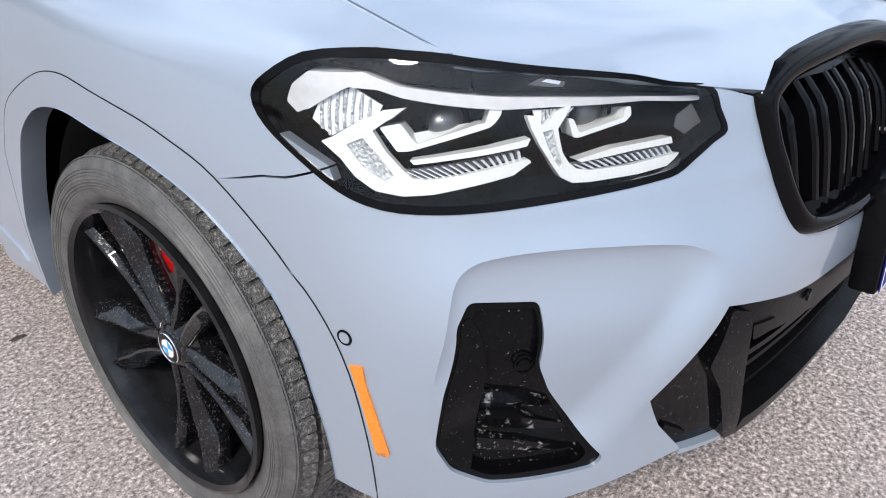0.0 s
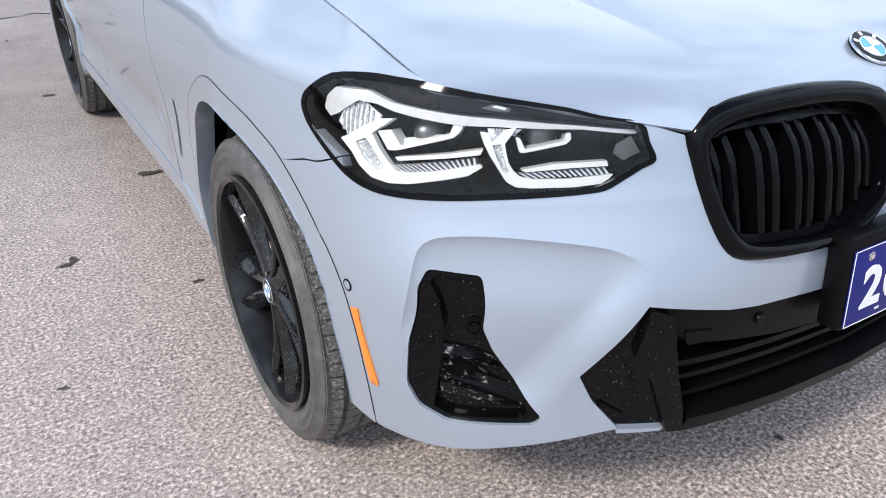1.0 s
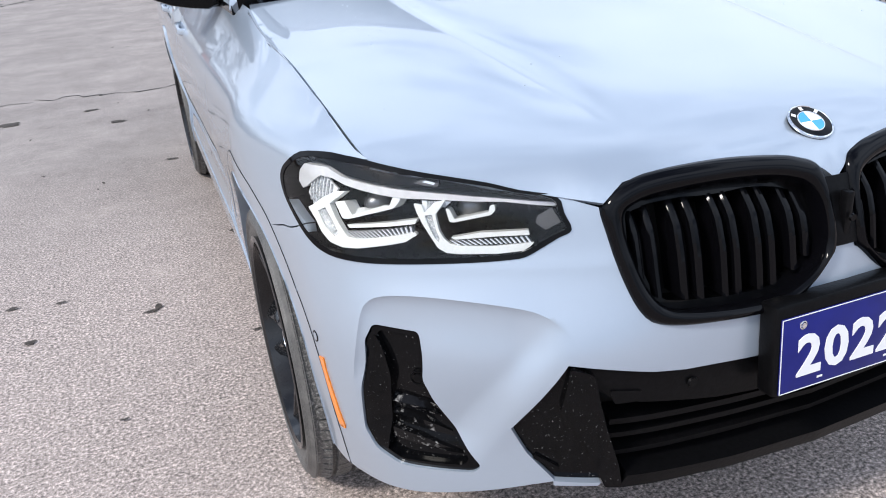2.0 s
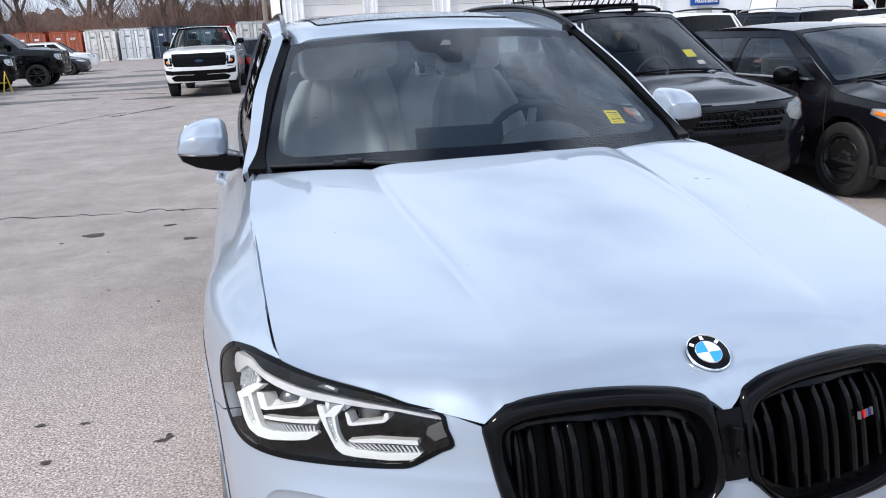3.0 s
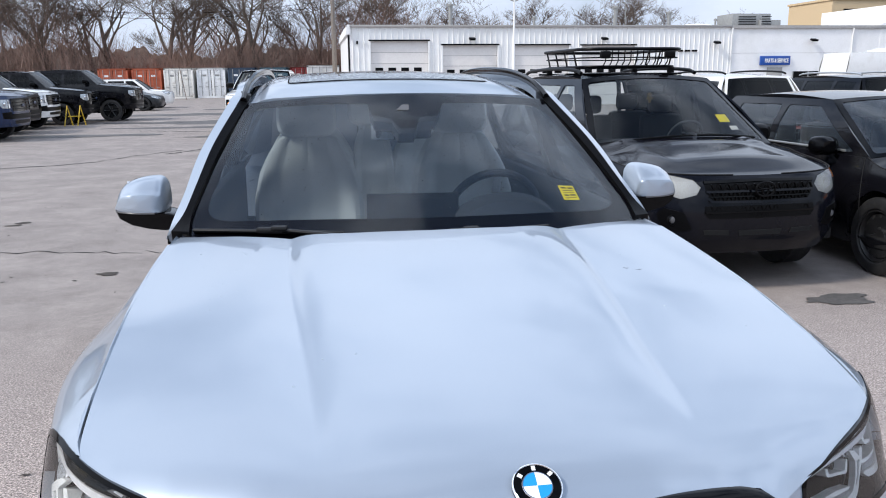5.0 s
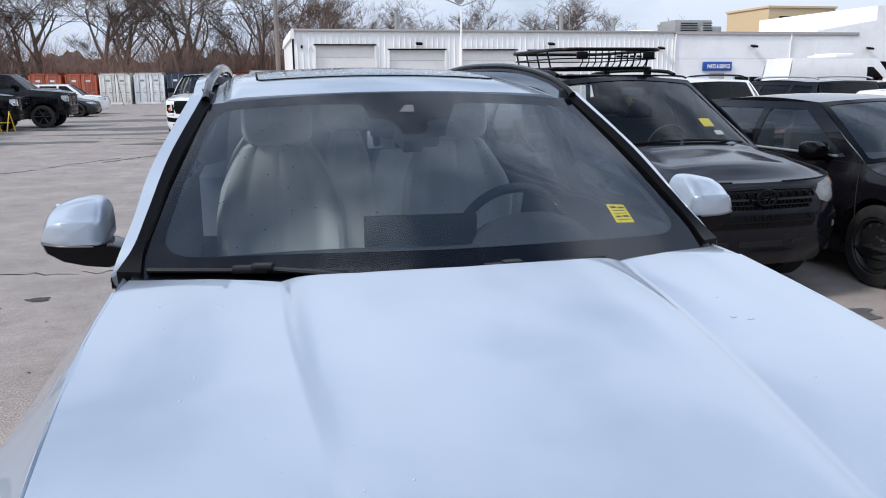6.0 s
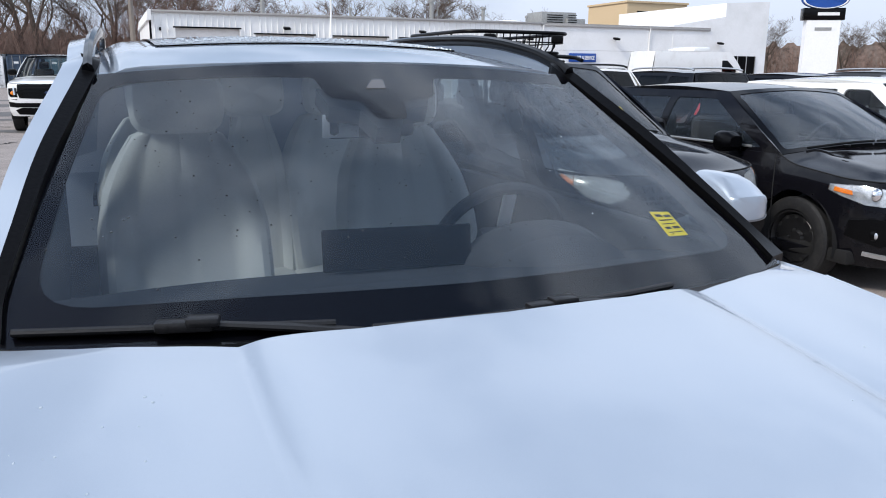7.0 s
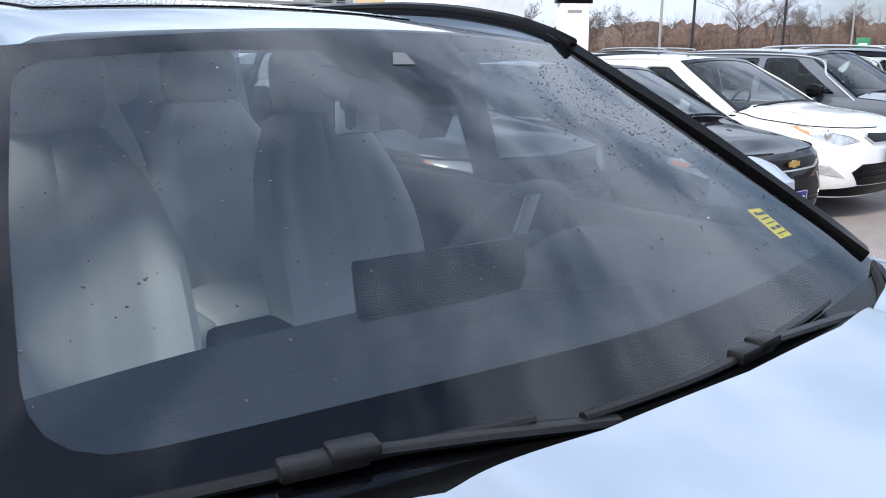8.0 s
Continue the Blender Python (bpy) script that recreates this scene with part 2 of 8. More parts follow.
def gap_to(pts, poly, closed=True):
    poly = np.asarray(poly, float)
    best = np.full(len(pts), 1e9)
    ends = np.roll(poly, -1, axis=0) if closed else poly[1:]
    for a, b in zip(poly, ends):
        d = b - a
        s = np.clip(((pts - a) @ d) / max(1e-12, d @ d), 0, 1)
        best = np.minimum(best, np.hypot(*(pts - a - s[:, None] * d).T))
    return best


from mathutils.geometry import delaunay_2d_cdt


def sheet(fn, outline, holes=(), step=0.02, depth=0.0, flip=False, lift=0.0, scale=(1, 1), lines=()):
    """A panel cut out of the surface fn(u, v) along a 2D outline, with holes; its rims turn in by depth; lines are creases that edges follow."""
    sc = np.array(scale, float)
    loops = [resample(np.asarray(o, float) * sc, step) for o in (outline, *holes)]
    lo, hi = loops[0].min(0), loops[0].max(0)
    gx, gy = np.meshgrid(np.arange(lo[0] + step / 2, hi[0], step), np.arange(lo[1] + step / 2, hi[1], step * 0.9))
    gx[1::2] += step / 2
    g = np.column_stack([gx.ravel(), gy.ravel()])
    keep = within(g, loops[0])
    for h in loops[1:]:
        keep &= ~within(g, h)
    g = g[keep]
    for h in loops:
        if len(g):
            g = g[gap_to(g, h) > step * 0.45]
    for h in lines:
        g = g[gap_to(g, np.asarray(h, float) * sc, False) > step * 0.5]
    pts, edges, at = [], [], 0
    for h in loops:
        pts += [tuple(p) for p in h]
        edges += [(at + k, at + (k + 1) % len(h)) for k in range(len(h))]
        at += len(h)
    for h in lines:
        h = np.asarray(h, float) * sc
        pts += [tuple(p) for p in h]
        edges += [(at + k, at + k + 1) for k in range(len(h) - 1)]
        at += len(h)
    pts += [tuple(p) for p in g]
    v2, _, tris, *_ = delaunay_2d_cdt([Vector(p) for p in pts], edges, [], 0, 1e-7)
    v2 = np.array([tuple(p) for p in v2])
    tris = np.array([t for t in tris if len(t) == 3])
    mid = v2[tris].mean(1)
    ok = within(mid, loops[0])
    for h in loops[1:]:
        ok &= ~within(mid, h)
    tris = tris[ok]
    used = np.unique(tris)
    back = -np.ones(len(v2), int)
    back[used] = np.arange(len(used))
    tris, v2 = back[tris], v2[used] / sc
    p = np.asarray(fn(v2[:, 0], v2[:, 1]), float)
    if flip:
        tris = tris[:, ::-1]
    return rim(p, tris, depth, lift)


def normals(p, tris):
    n = np.cross(p[tris[:, 1]] - p[tris[:, 0]], p[tris[:, 2]] - p[tris[:, 0]])
    vn = np.zeros_like(p)
    for k in range(3):
        np.add.at(vn, tris[:, k], n)
    return vn / np.maximum(1e-12, np.linalg.norm(vn, axis=1))[:, None]


def rim(p, tris, depth=0.0, lift=0.0):
    vn = normals(p, tris)
    p = p + vn * lift
    faces = [tuple(int(i) for i in t) for t in tris]
    if depth:
        count = {}
        for t in faces:
            for a, b in ((t[0], t[1]), (t[1], t[2]), (t[2], t[0])):
                count[(a, b)] = 1
        border = [(a, b) for a, b in count if (b, a) not in count]
        low = {}
        extra = []
        for a, b in border:
            for i in (a, b):
                if i not in low:
                    low[i] = len(p) + len(extra)
                    extra.append(p[i] - vn[i] * depth)
            faces.append((b, a, low[a], low[b]))
        if extra:
            p = np.vstack([p, extra])
    return p, faces


def plate(poly, thick, bevel=0.0):
    """A flat polygon in x, z, extruded along y from 0 to -thick (towards the front)."""
    k = len(poly)
    inner = poly if not bevel else [tuple(np.array(p) * 1.0) for p in poly]
    v = [(x, 0, z) for x, z in poly] + [(x, -thick, z) for x, z in inner]
    f = [tuple(range(k))[::-1], tuple(range(k, 2 * k))] + [((i + 1) % k, i, i + k, (i + 1) % k + k) for i in range(k)]
    return np.array(v, float), [tuple(reversed(q)) for q in f]


def solid(fn, poly, thick, lift=0.0, side=1, step=0.02, scale=(1, 1)):
    """A closed slab on the surface fn: front face lifted, back face thick behind it."""
    return sheet(fn, poly, step=step, depth=thick, flip=side < 0, lift=lift, scale=scale)


def join(*shapes):
    v, f, at = [], [], 0
    for p, q in shapes:
        p = np.asarray(p, float)
        v.append(p)
        f += [tuple(i + at for i in t) for t in q]
        at += len(p)
    return np.vstack(v), f


def moved(shape, m):
    p = np.asarray(shape[0], float)
    a = np.array(m)
    f = shape[1]
    if np.linalg.det(a[:3, :3]) < 0:
        f = [tuple(reversed(t)) for t in f]
    return p @ a[:3, :3].T + a[:3, 3], f


def mirrored(shape):
    return np.asarray(shape[0]) * [-1, 1, 1], [tuple(reversed(t)) for t in shape[1]]


def block(cx, cy, cz, sx, sy, sz, bevel=0.0, seg=2):
    bm = bmesh.new()
    bmesh.ops.create_cube(bm, size=1)
    for v in bm.verts:
        v.co = (v.co.x * sx, v.co.y * sy, v.co.z * sz)
    if bevel:
        bmesh.ops.bevel(bm, geom=bm.edges[:], offset=bevel, segments=seg, affect="EDGES", profile=0.5)
    bm.verts.index_update()
    out = np.array([tuple(v.co) for v in bm.verts]) + (cx, cy, cz), [tuple(v.index for v in f.verts) for f in bm.faces]
    bm.free()
    return out


def loft(rings, closed=True, caps=True):
    """Skin over rings of equally many points."""
    r = np.asarray(rings, float)
    n, k = r.shape[:2]
    f = []
    for i in range(n - 1):
        for j in range(k if closed else k - 1):
            a, b = i * k + j, i * k + (j + 1) % k
            f.append((a, b, b + k, a + k))
    if caps and closed:
        f += [tuple(range(k))[::-1], tuple(range((n - 1) * k, n * k))]
    return r.reshape(-1, 3), f


def tube(path, radius, sides=8, squash=1.0, caps=True):
    path = np.asarray(path, float)
    rad = np.broadcast_to(np.asarray(radius, float), len(path))
    tan = np.gradient(path, axis=0)
    tan /= np.maximum(1e-9, np.linalg.norm(tan, axis=1))[:, None]
    up = np.array([0, 0, 1.0]) if abs(tan[0][2]) < 0.9 else np.array([0, 1.0, 0])
    rings = []
    for p, t, r in zip(path, tan, rad):
        s = np.cross(t, up)
        s /= np.linalg.norm(s)
        up = np.cross(s, t)
        rings.append([p + r * (s * math.cos(a) + up * squash * math.sin(a)) for a in np.linspace(0, 2 * math.pi, sides, endpoint=False)])
    return loft(rings, True, caps)


def lathe(profile, n=48, axis="x", arc=(0, 2 * math.pi)):
    """Turn (radius, along) points about an axis through the origin."""
    full = abs(arc[1] - arc[0] - 2 * math.pi) < 1e-6
    ang = np.linspace(arc[0], arc[1], n, endpoint=not full)
    prof = np.asarray(profile, float)
    k = len(prof)
    v = np.array([[(h, r * math.cos(a), r * math.sin(a)) for r, h in prof] for a in ang]).reshape(-1, 3)
    if axis == "z":
        v = v[:, [1, 2, 0]]
    if axis == "y":
        v = v[:, [2, 0, 1]]
    f = []
    for i in range(n if full else n - 1):
        for j in range(k - 1):
            a, b = i * k + j, ((i + 1) % n) * k + j
            f.append((a, b, b + 1, a + 1))
    return v, f


def ball(c, r, n=10, m=6):
    """An ellipsoid with radii r."""
    prof = [(max(1e-4, math.sin(a)), -math.cos(a)) for a in np.linspace(0, math.pi, m)]
    v, f = lathe(prof, n, "z")
    return v * np.array(r) + np.array(c), f


def mesh_object(name, shape, mat, sharp=35.0):
    me = bpy.data.meshes.new(name)
    me.from_pydata([tuple(float(c) for c in p) for p in shape[0]], [], [tuple(int(i) for i in f) for f in shape[1]])
    me.polygons.foreach_set("use_smooth", [True] * len(me.polygons))
    me.update()
    me.set_sharp_from_angle(angle=radians(sharp))
    me.materials.append(mat)
    return new(name, me)


def part(name, shape, mat, parent, label="", sharp=35.0):
    ob = mesh_object(name, shape, mat, sharp)
    ob.parent = parent
    if label:
        ob["label"] = label
    return ob


def thing(name, label, category, m=None, group="", kind=""):
    ob = new(name)
    ob.empty_display_size = 0.2
    if m is not None:
        ob.matrix_basis = m
    return tagged(ob, label, category, group, kind)


def text_shape(body, size, extrude=0.001):
    """The built-in font's letters as a mesh in x, z, facing -y, centred."""
    cu = bpy.data.curves.new("letters", "FONT")
    cu.body, cu.size, cu.extrude, cu.align_x, cu.align_y, cu.resolution_u = body, size, extrude, "CENTER", "CENTER", 3
    cu.offset = size * 0.03
    ob = bpy.data.objects.new("letters", cu)
    scene.collection.objects.link(ob)
    dg = bpy.context.evaluated_depsgraph_get()
    me = ob.evaluated_get(dg).to_mesh()
    v = np.array([tuple(p.co) for p in me.vertices])
    f = [tuple(p.vertices) for p in me.polygons]
    ob.evaluated_get(dg).to_mesh_clear()
    bpy.data.objects.remove(ob)
    bpy.data.curves.remove(cu)
    return np.column_stack([v[:, 0], -v[:, 2], v[:, 1]]), f
# ---- the pearl grey sports utility car: its skin ----
# plan lines of the skin at eleven heights, from the nose's middle round the corner and along the side
SKIN_Z = (0.22, 0.30, 0.45, 0.62, 0.78, 0.88, 0.95, 1.00, 1.06, 1.12)
L022 = ((0, .10), (.25, .11), (.45, .13), (.62, .18), (.75, .27), (.82, .38), (.86, .50), (.875, .85), (.88, 1.3), (.88, 3.0), (.88, 4.6))
L030 = ((0, .02), (.25, .03), (.45, .055), (.62, .12), (.76, .225), (.835, .35), (.872, .49), (.895, .85), (.895, 1.3), (.895, 3.0), (.89, 4.6))
L045 = ((0, -.01), (.25, .005), (.45, .038), (.63, .118), (.77, .218), (.85, .33), (.885, .48), (.91, .85), (.905, 1.3), (.905, 3.0), (.905, 4.6))
L062 = ((0, -.02), (.25, .0), (.45, .033), (.63, .105), (.77, .205), (.855, .325), (.893, .485), (.918, .85), (.91, 1.3), (.915, 3.0), (.91, 4.6))
L078 = ((0, .01), (.25, .025), (.45, .09), (.62, .175), (.765, .275), (.85, .39), (.894, .53), (.932, .85), (.926, 1.3), (.93, 3.0), (.91, 4.6))
L088 = ((0, .05), (.25, .065), (.44, .12), (.60, .195), (.745, .29), (.833, .41), (.882, .56), (.928, .85), (.922, 1.3), (.925, 3.0), (.90, 4.6))
L095 = ((0, .10), (.25, .115), (.43, .155), (.585, .215), (.72, .305), (.805, .415), (.858, .56), (.907, .85), (.906, 1.3), (.91, 3.0), (.88, 4.6))
L100 = ((0, .17), (.25, .18), (.42, .21), (.56, .27), (.68, .36), (.752, .47), (.790, .60), (.842, .86), (.860, 1.3), (.87, 3.0), (.84, 4.6))
L106 = ((0, .35), (.25, .36), (.42, .39), (.54, .45), (.665, .53), (.724, .63), (.762, .76), (.791, 1.0), (.812, 1.3), (.835, 3.0), (.80, 4.6))
L112 = ((0, .7), (.25, .7), (.4, .72), (.52, .77), (.6, .85), (.66, .95), (.70, 1.08), (.74, 1.25), (.765, 1.42), (.80, 3.0), (.77, 4.6))
NET = np.array([L022, L030, L045, L062, L078, L088, L095, L100, L106, L112], float)
LV = np.array(SKIN_Z)
ARC = np.concatenate([[0], np.cumsum(np.hypot(*np.diff(NET[3], axis=0).T))])


def skin(a, z):
    """Half the body's skin at arc a (metres round from the nose's middle) and height z."""
    a, z = np.asarray(a, float), np.asarray(z, float)
    u = np.interp(a, ARC, np.arange(len(ARC)))
    rows = np.stack([crom(line, u) for line in NET])
    q = np.concatenate([[2 * rows[0] - rows[1]], rows, [2 * rows[-1] - rows[-2]]])
    w = np.interp(z, LV, np.arange(len(LV)))
    i = np.clip(np.floor(w).astype(int), 0, len(LV) - 2)
    f, k = (w - i)[:, None], np.arange(len(a))
    A, B, C, D = q[i, k], q[i + 1, k], q[i + 2, k], q[i + 3, k]
    p = 0.5 * (2 * B + (C - A) * f + (2 * A - 5 * B + 4 * C - D) * f ** 2 + (3 * B - 3 * C + D - A) * f ** 3)
    return np.column_stack([p, z])


CREASE = np.array([(.945, .52), (.93, .60), (.90, .675), (.87, .712), (.82, .728), (.73, .73), (.60, .716), (.55, .70), (.52, .675), (.50, .64)])
CREASE = crom(CREASE, np.linspace(0, len(CREASE) - 1, 64))
POCKET = np.vstack([CREASE, [(.60, .53), (.665, .43), (.69, .39), (.90, .385), (.945, .44)]])
to_mid = np.array([.74, .54]) - CREASE
CREASE_IN = CREASE + to_mid / np.linalg.norm(to_mid, axis=1)[:, None] * .0035
POCKET_LOW = np.vstack([POCKET[len(CREASE) - 1:], POCKET[:1]])


def body(a, z, d=0.0):
    """The skin with its sculpted pockets at signed arc a; d: metres behind the surface."""
    a, z = np.asarray(a, float), np.asarray(z, float) + np.zeros_like(a, dtype=float)
    s, m = np.where(a < 0, -1.0, 1.0), np.abs(a)
    e = 2e-3
    p = skin(m, z)
    n = np.cross(skin(m + e, z) - p, skin(m, np.minimum(z + e, 1.12)) - skin(m, np.minimum(z + e, 1.12) - e))
    n /= np.maximum(1e-9, np.linalg.norm(n, axis=1))[:, None]
    flat = np.column_stack([m, z])
    ins = within(flat, POCKET)
    g = gap_to(flat, CREASE, False)
    fade = smooth((m - 0.49) / 0.13) * smooth((z - 0.37) / 0.10)
    deep = np.where(ins, (0.006 * (1 - np.exp(-g / 0.005)) + 0.021 * np.tanh(g / 0.05)) * fade * smooth(gap_to(flat, POCKET_LOW, False) / 0.085), 0)
    # soft hollow running along the doors above the sill
    door = 0.018 * smooth((p[:, 1] - 1.5) / 0.3) * np.exp(-((z - 0.50) / 0.09) ** 2)
    p = p - n * (d + deep + door)[:, None]
    p[:, 0] *= s
    return p


def behind(d):
    return lambda a, z: body(a, z, d)


def arc_y(y, z):
    a = np.linspace(0.5, ARC[-1], 2200)
    return float(np.interp(y, skin(a, np.full(2200, z))[:, 1], a))


def on_side(pts):
    return [(arc_y(y, z), z) for y, z in pts]


def both(half):
    """A half outline from the middle and back to it, closed with its mirror."""
    return list(half) + [(-x, z) for x, z in reversed(half)]


def signed(poly, s):
    return [(s * x, z) for x, z in poly]


def strip(curve_a, curve_b, n=30):
    """A ribbon between two smooth curves, given by their control points."""
    a, b = crom(curve_a, np.linspace(0, len(curve_a) - 1, n)), crom(curve_b, np.linspace(0, len(curve_b) - 1, n))
    v = np.empty((2 * n, 3))
    v[0::2], v[1::2] = a, b
    return v, [(2 * i, 2 * i + 1, 2 * i + 3, 2 * i + 2) for i in range(n - 1)]


WHEEL_Y, REAR_Y, WHEEL_Z, WHEEL_R = 0.867, 3.73, 0.356, 0.362
car = thing("sports_utility_car", "pale blue-grey pearl sports utility car with black grilles, parked on asphalt", "car")


def arch(y0, r, z_from, z_to, n=40):
    """Circle points over a wheel, from the front foot at z_from to the rear foot at z_to."""
    a0 = math.pi - math.asin((z_from - WHEEL_Z) / r)
    a1 = math.asin((z_to - WHEEL_Z) / r)
    return [(y0 + r * math.cos(t), WHEEL_Z + r * math.sin(t)) for t in np.linspace(a0, a1, n)]


LAMP_LOW = [(1.012, .796), (.95, .781), (.88, .780), (.78, .785), (.67, .790), (.61, .794), (.575, .7985), (.545, .813), (.517, .828), (.495, .8395)]
LAMP_TOP = [(.508, .867), (.522, .893), (.59, .905), (.65, .918), (.72, .929), (.80, .939), (.88, .948), (.93, .950), (.985, .950), (1.07, .941), (1.112, .913), (1.124, .886), (1.110, .855)]
LAMP = [(1.072, .826)] + LAMP_LOW + LAMP_TOP
FOG = rounded([(.788, .672), (.797, .57), (.775, .525), (.685, .402), (.70, .387), (.85, .378), (.905, .398), (.93, .44), (.925, .54), (.905, .64), (.88, .673)], 0.010)
KIDNEY = [(.445, .872), (.425, .893), (.395, .908), (.33, .92), (.21, .924), (.10, .914), (.055, .902), (.025, .880), (.022, .755), (.035, .738), (.08, .693), (.14, .665), (.25, .664), (.345, .671), (.388, .690), (.411, .742), (.432, .825)]
MOUTH = [(.40, .855), (.37, .873), (.34, .880), (.25, .886), (.16, .884), (.09, .873), (.055, .855), (.042, .83), (.045, .755), (.062, .728), (.10, .702), (.145, .688), (.23, .688), (.32, .697), (.35, .706), (.37, .73), (.388, .785)]


def ringed(pts, n=3):
    """A closed smooth curve through pts."""
    q = crom(list(pts[-2:]) + list(pts) + list(pts[:2]), np.linspace(2, len(pts) + 2, len(pts) * n, endpoint=False))
    return [tuple(float(c) for c in p) for p in q]


KIDNEY, MOUTH = ringed(KIDNEY), ringed(MOUTH)
MOUTH = [(k[0] + .88 * (q[0] - k[0]), k[1] + .88 * (q[1] - k[1])) for k, q in zip(KIDNEY, MOUTH)]
INTAKE = [(.19, .58), (.32, .585), (.38, .592), (.53, .622), (.628, .492), (.60, .435), (.553, .372)]

ARCH_OUT = [(1.032, .292), (1.047, .40), (1.069, .51), (1.101, .61), (1.145, .685), (1.25, .768), (1.34, .803), (1.43, .824), (1.59, .842), (1.72, .835), (1.805, .808), (1.88, .752), (1.922, .68), (1.953, .58), (1.977, .45), (1.99, .29)]
ARCH_IN = [(1.113, .300), (1.12, .40), (1.137, .50), (1.165, .575), (1.205, .637), (1.30, .718), (1.40, .757), (1.48, .771), (1.60, .782), (1.71, .780), (1.80, .760), (1.862, .712), (1.90, .65), (1.93, .55), (1.95, .42), (1.96, .275)]
k_seam = 5


def eased(pts, n=3):
    """The polyline through pts as a smooth curve."""
    return [tuple(p) for p in crom(pts, np.linspace(0, len(pts) - 1, (len(pts) - 1) * n + 1))]


arch_low, arch_high = eased(ARCH_OUT)[:k_seam * 3 + 1], eased(ARCH_OUT)[k_seam * 3:]

half_bumper = [(0, .58)] + INTAKE + [(.60, .364), (.65, .354), (.74, .334), (.82, .316), (.88, .304), (.95, .292), (1.0, .289)] + arch_low + [(1.18, .7805), (1.10, .7955), (1.022, .8190)] + LAMP_LOW + LAMP_TOP[:2] + [(.487, .885)] + [KIDNEY[0]] + KIDNEY[:23:-1] + [(0, .755)]
part("bumper_cover", sheet(body, both(half_bumper), [FOG, signed(FOG, -1)], 0.008, 0.02, lines=[CREASE, CREASE * [-1, 1], CREASE_IN, CREASE_IN * [-1, 1]]), PAINT, car, "pale blue-grey painted bumper with a sculpted crease", 24.0)

SEAM = ((.759, .335, .949), (.769, .40, .967), (.776, .55, 1.002), (.782, .80, 1.046), (.788, 1.0, 1.068), (.787, 1.2, 1.089), (.776, 1.4, 1.112))
SEAM = [tuple(float(c) for c in q) for q in crom(SEAM, np.linspace(0, len(SEAM) - 1, 37))]
seam_arc = [(arc_y(y, min(z, 1.115)), min(z, 1.115)) for x, y, z in SEAM[1:]]
fender_line = arch_high + on_side([(1.50, .285), (1.53, .45), (1.538, .62), (1.535, .78), (1.529, .95), (1.524, 1.06), (1.522, 1.115)]) + seam_arc[::-1] + LAMP_TOP[7:] + [(1.06, .835), (1.022, .8215), (1.10, .7983), (1.18, .7833)]
for s in (-1, 1):
    part("fender", sheet(body, signed(fender_line, s), [signed(on_side([(1.392, .672), (1.414, .672), (1.474, .492), (1.448, .492)]), s)], 0.02, 0.02), PAINT, car)
    part("fender_vent", sheet(behind(0.012), signed(on_side([(1.388, .677), (1.418, .677), (1.480, .487), (1.444, .487)]), s), (), 0.02), GLOSS_BLACK, car)
    trim = eased(ARCH_OUT) + eased(ARCH_IN)[::-1]
    edge_line = body(np.array([s * a for a, z in seam_arc]), np.array([z for a, z in seam_arc]))
    part("fender_shoulder", loft(np.stack([np.array([(s * (x - .0005), y, z - .02) for x, y, z in SEAM[4:]]), np.array([(s * (x + .0015), y, z) for x, y, z in SEAM[4:]]), edge_line[3:]], 1), closed=False, caps=False), PAINT, car)
    part("wheel_arch_moulding", sheet(body, signed(trim, s), (), 0.02, 0.045, lift=0.0012), PAINT, car)
    seam_line = np.array(eased(ARCH_OUT, 4))
    part("arch_seam", tube(body(s * seam_line[:, 0], seam_line[:, 1], -.0002), .0013, 6), CARPET, car)
    part("arch_inner_lip", loft(np.stack([body(s * np.array([q[0] for q in eased(ARCH_IN, 4)]), np.array([q[1] for q in eased(ARCH_IN, 4)]), d) for d in (-.0008, -.0036, -.0020, .012, .012)], 1), closed=False, caps=False), PAINT, car)
    rear_trim = on_side(arch(REAR_Y, 0.478, 0.30, 0.30)) + on_side(arch(REAR_Y, 0.415, 0.28, 0.28))[::-1]
    part("wheel_arch_moulding", sheet(body, signed(rear_trim, s), (), 0.035, 0.045, lift=0.007), PAINT, car)
    rear_edge = on_side(arch(REAR_Y, 0.480, 0.40, 0.40, 26))
    door = on_side([(1.541, .398), (1.543, .62), (1.537, .9), (1.527, 1.115), (2.605, 1.115), (2.625, .8), (2.625, .398)])
    part("front_door", sheet(body, signed(door, s), (), 0.04, 0.015), PAINT, car)
    back_door = on_side([(2.63, .40), (2.63, .8), (2.61, 1.115), (3.62, 1.115), (3.66, .95), (3.45, .78)]) + [q for q in rear_edge[::-1] if q[0] < arc_y(3.42, .5)]
    part("rear_door", sheet(body, signed(back_door, s), (), 0.04, 0.015), PAINT, car)
    quarter = on_side([(3.46, .79), (3.67, .95), (3.63, 1.115), (4.55, 1.115), (4.59, .40)]) + [q for q in rear_edge[::-1] if q[0] > arc_y(3.40, .5)]
    part("quarter_panel", sheet(body, signed(quarter, s), (), 0.05, 0.015), PAINT, car)
    sill = on_side([(1.37, .335), (1.39, .36), (1.50, .394), (3.24, .394), (3.28, .36), (3.26, .335)])
    part("sill_skirt", sheet(body, signed(sill, s), (), 0.05, 0.06, lift=0.004), PAINT, car)
    part("shut_line", sheet(behind(0.02), signed(on_side([(1.40, .32), (1.5, 1.112), (4.5, 1.112), (4.5, .85), (3.3, .85), (3.2, .35)]), s), (), 0.06), CARPET, car)
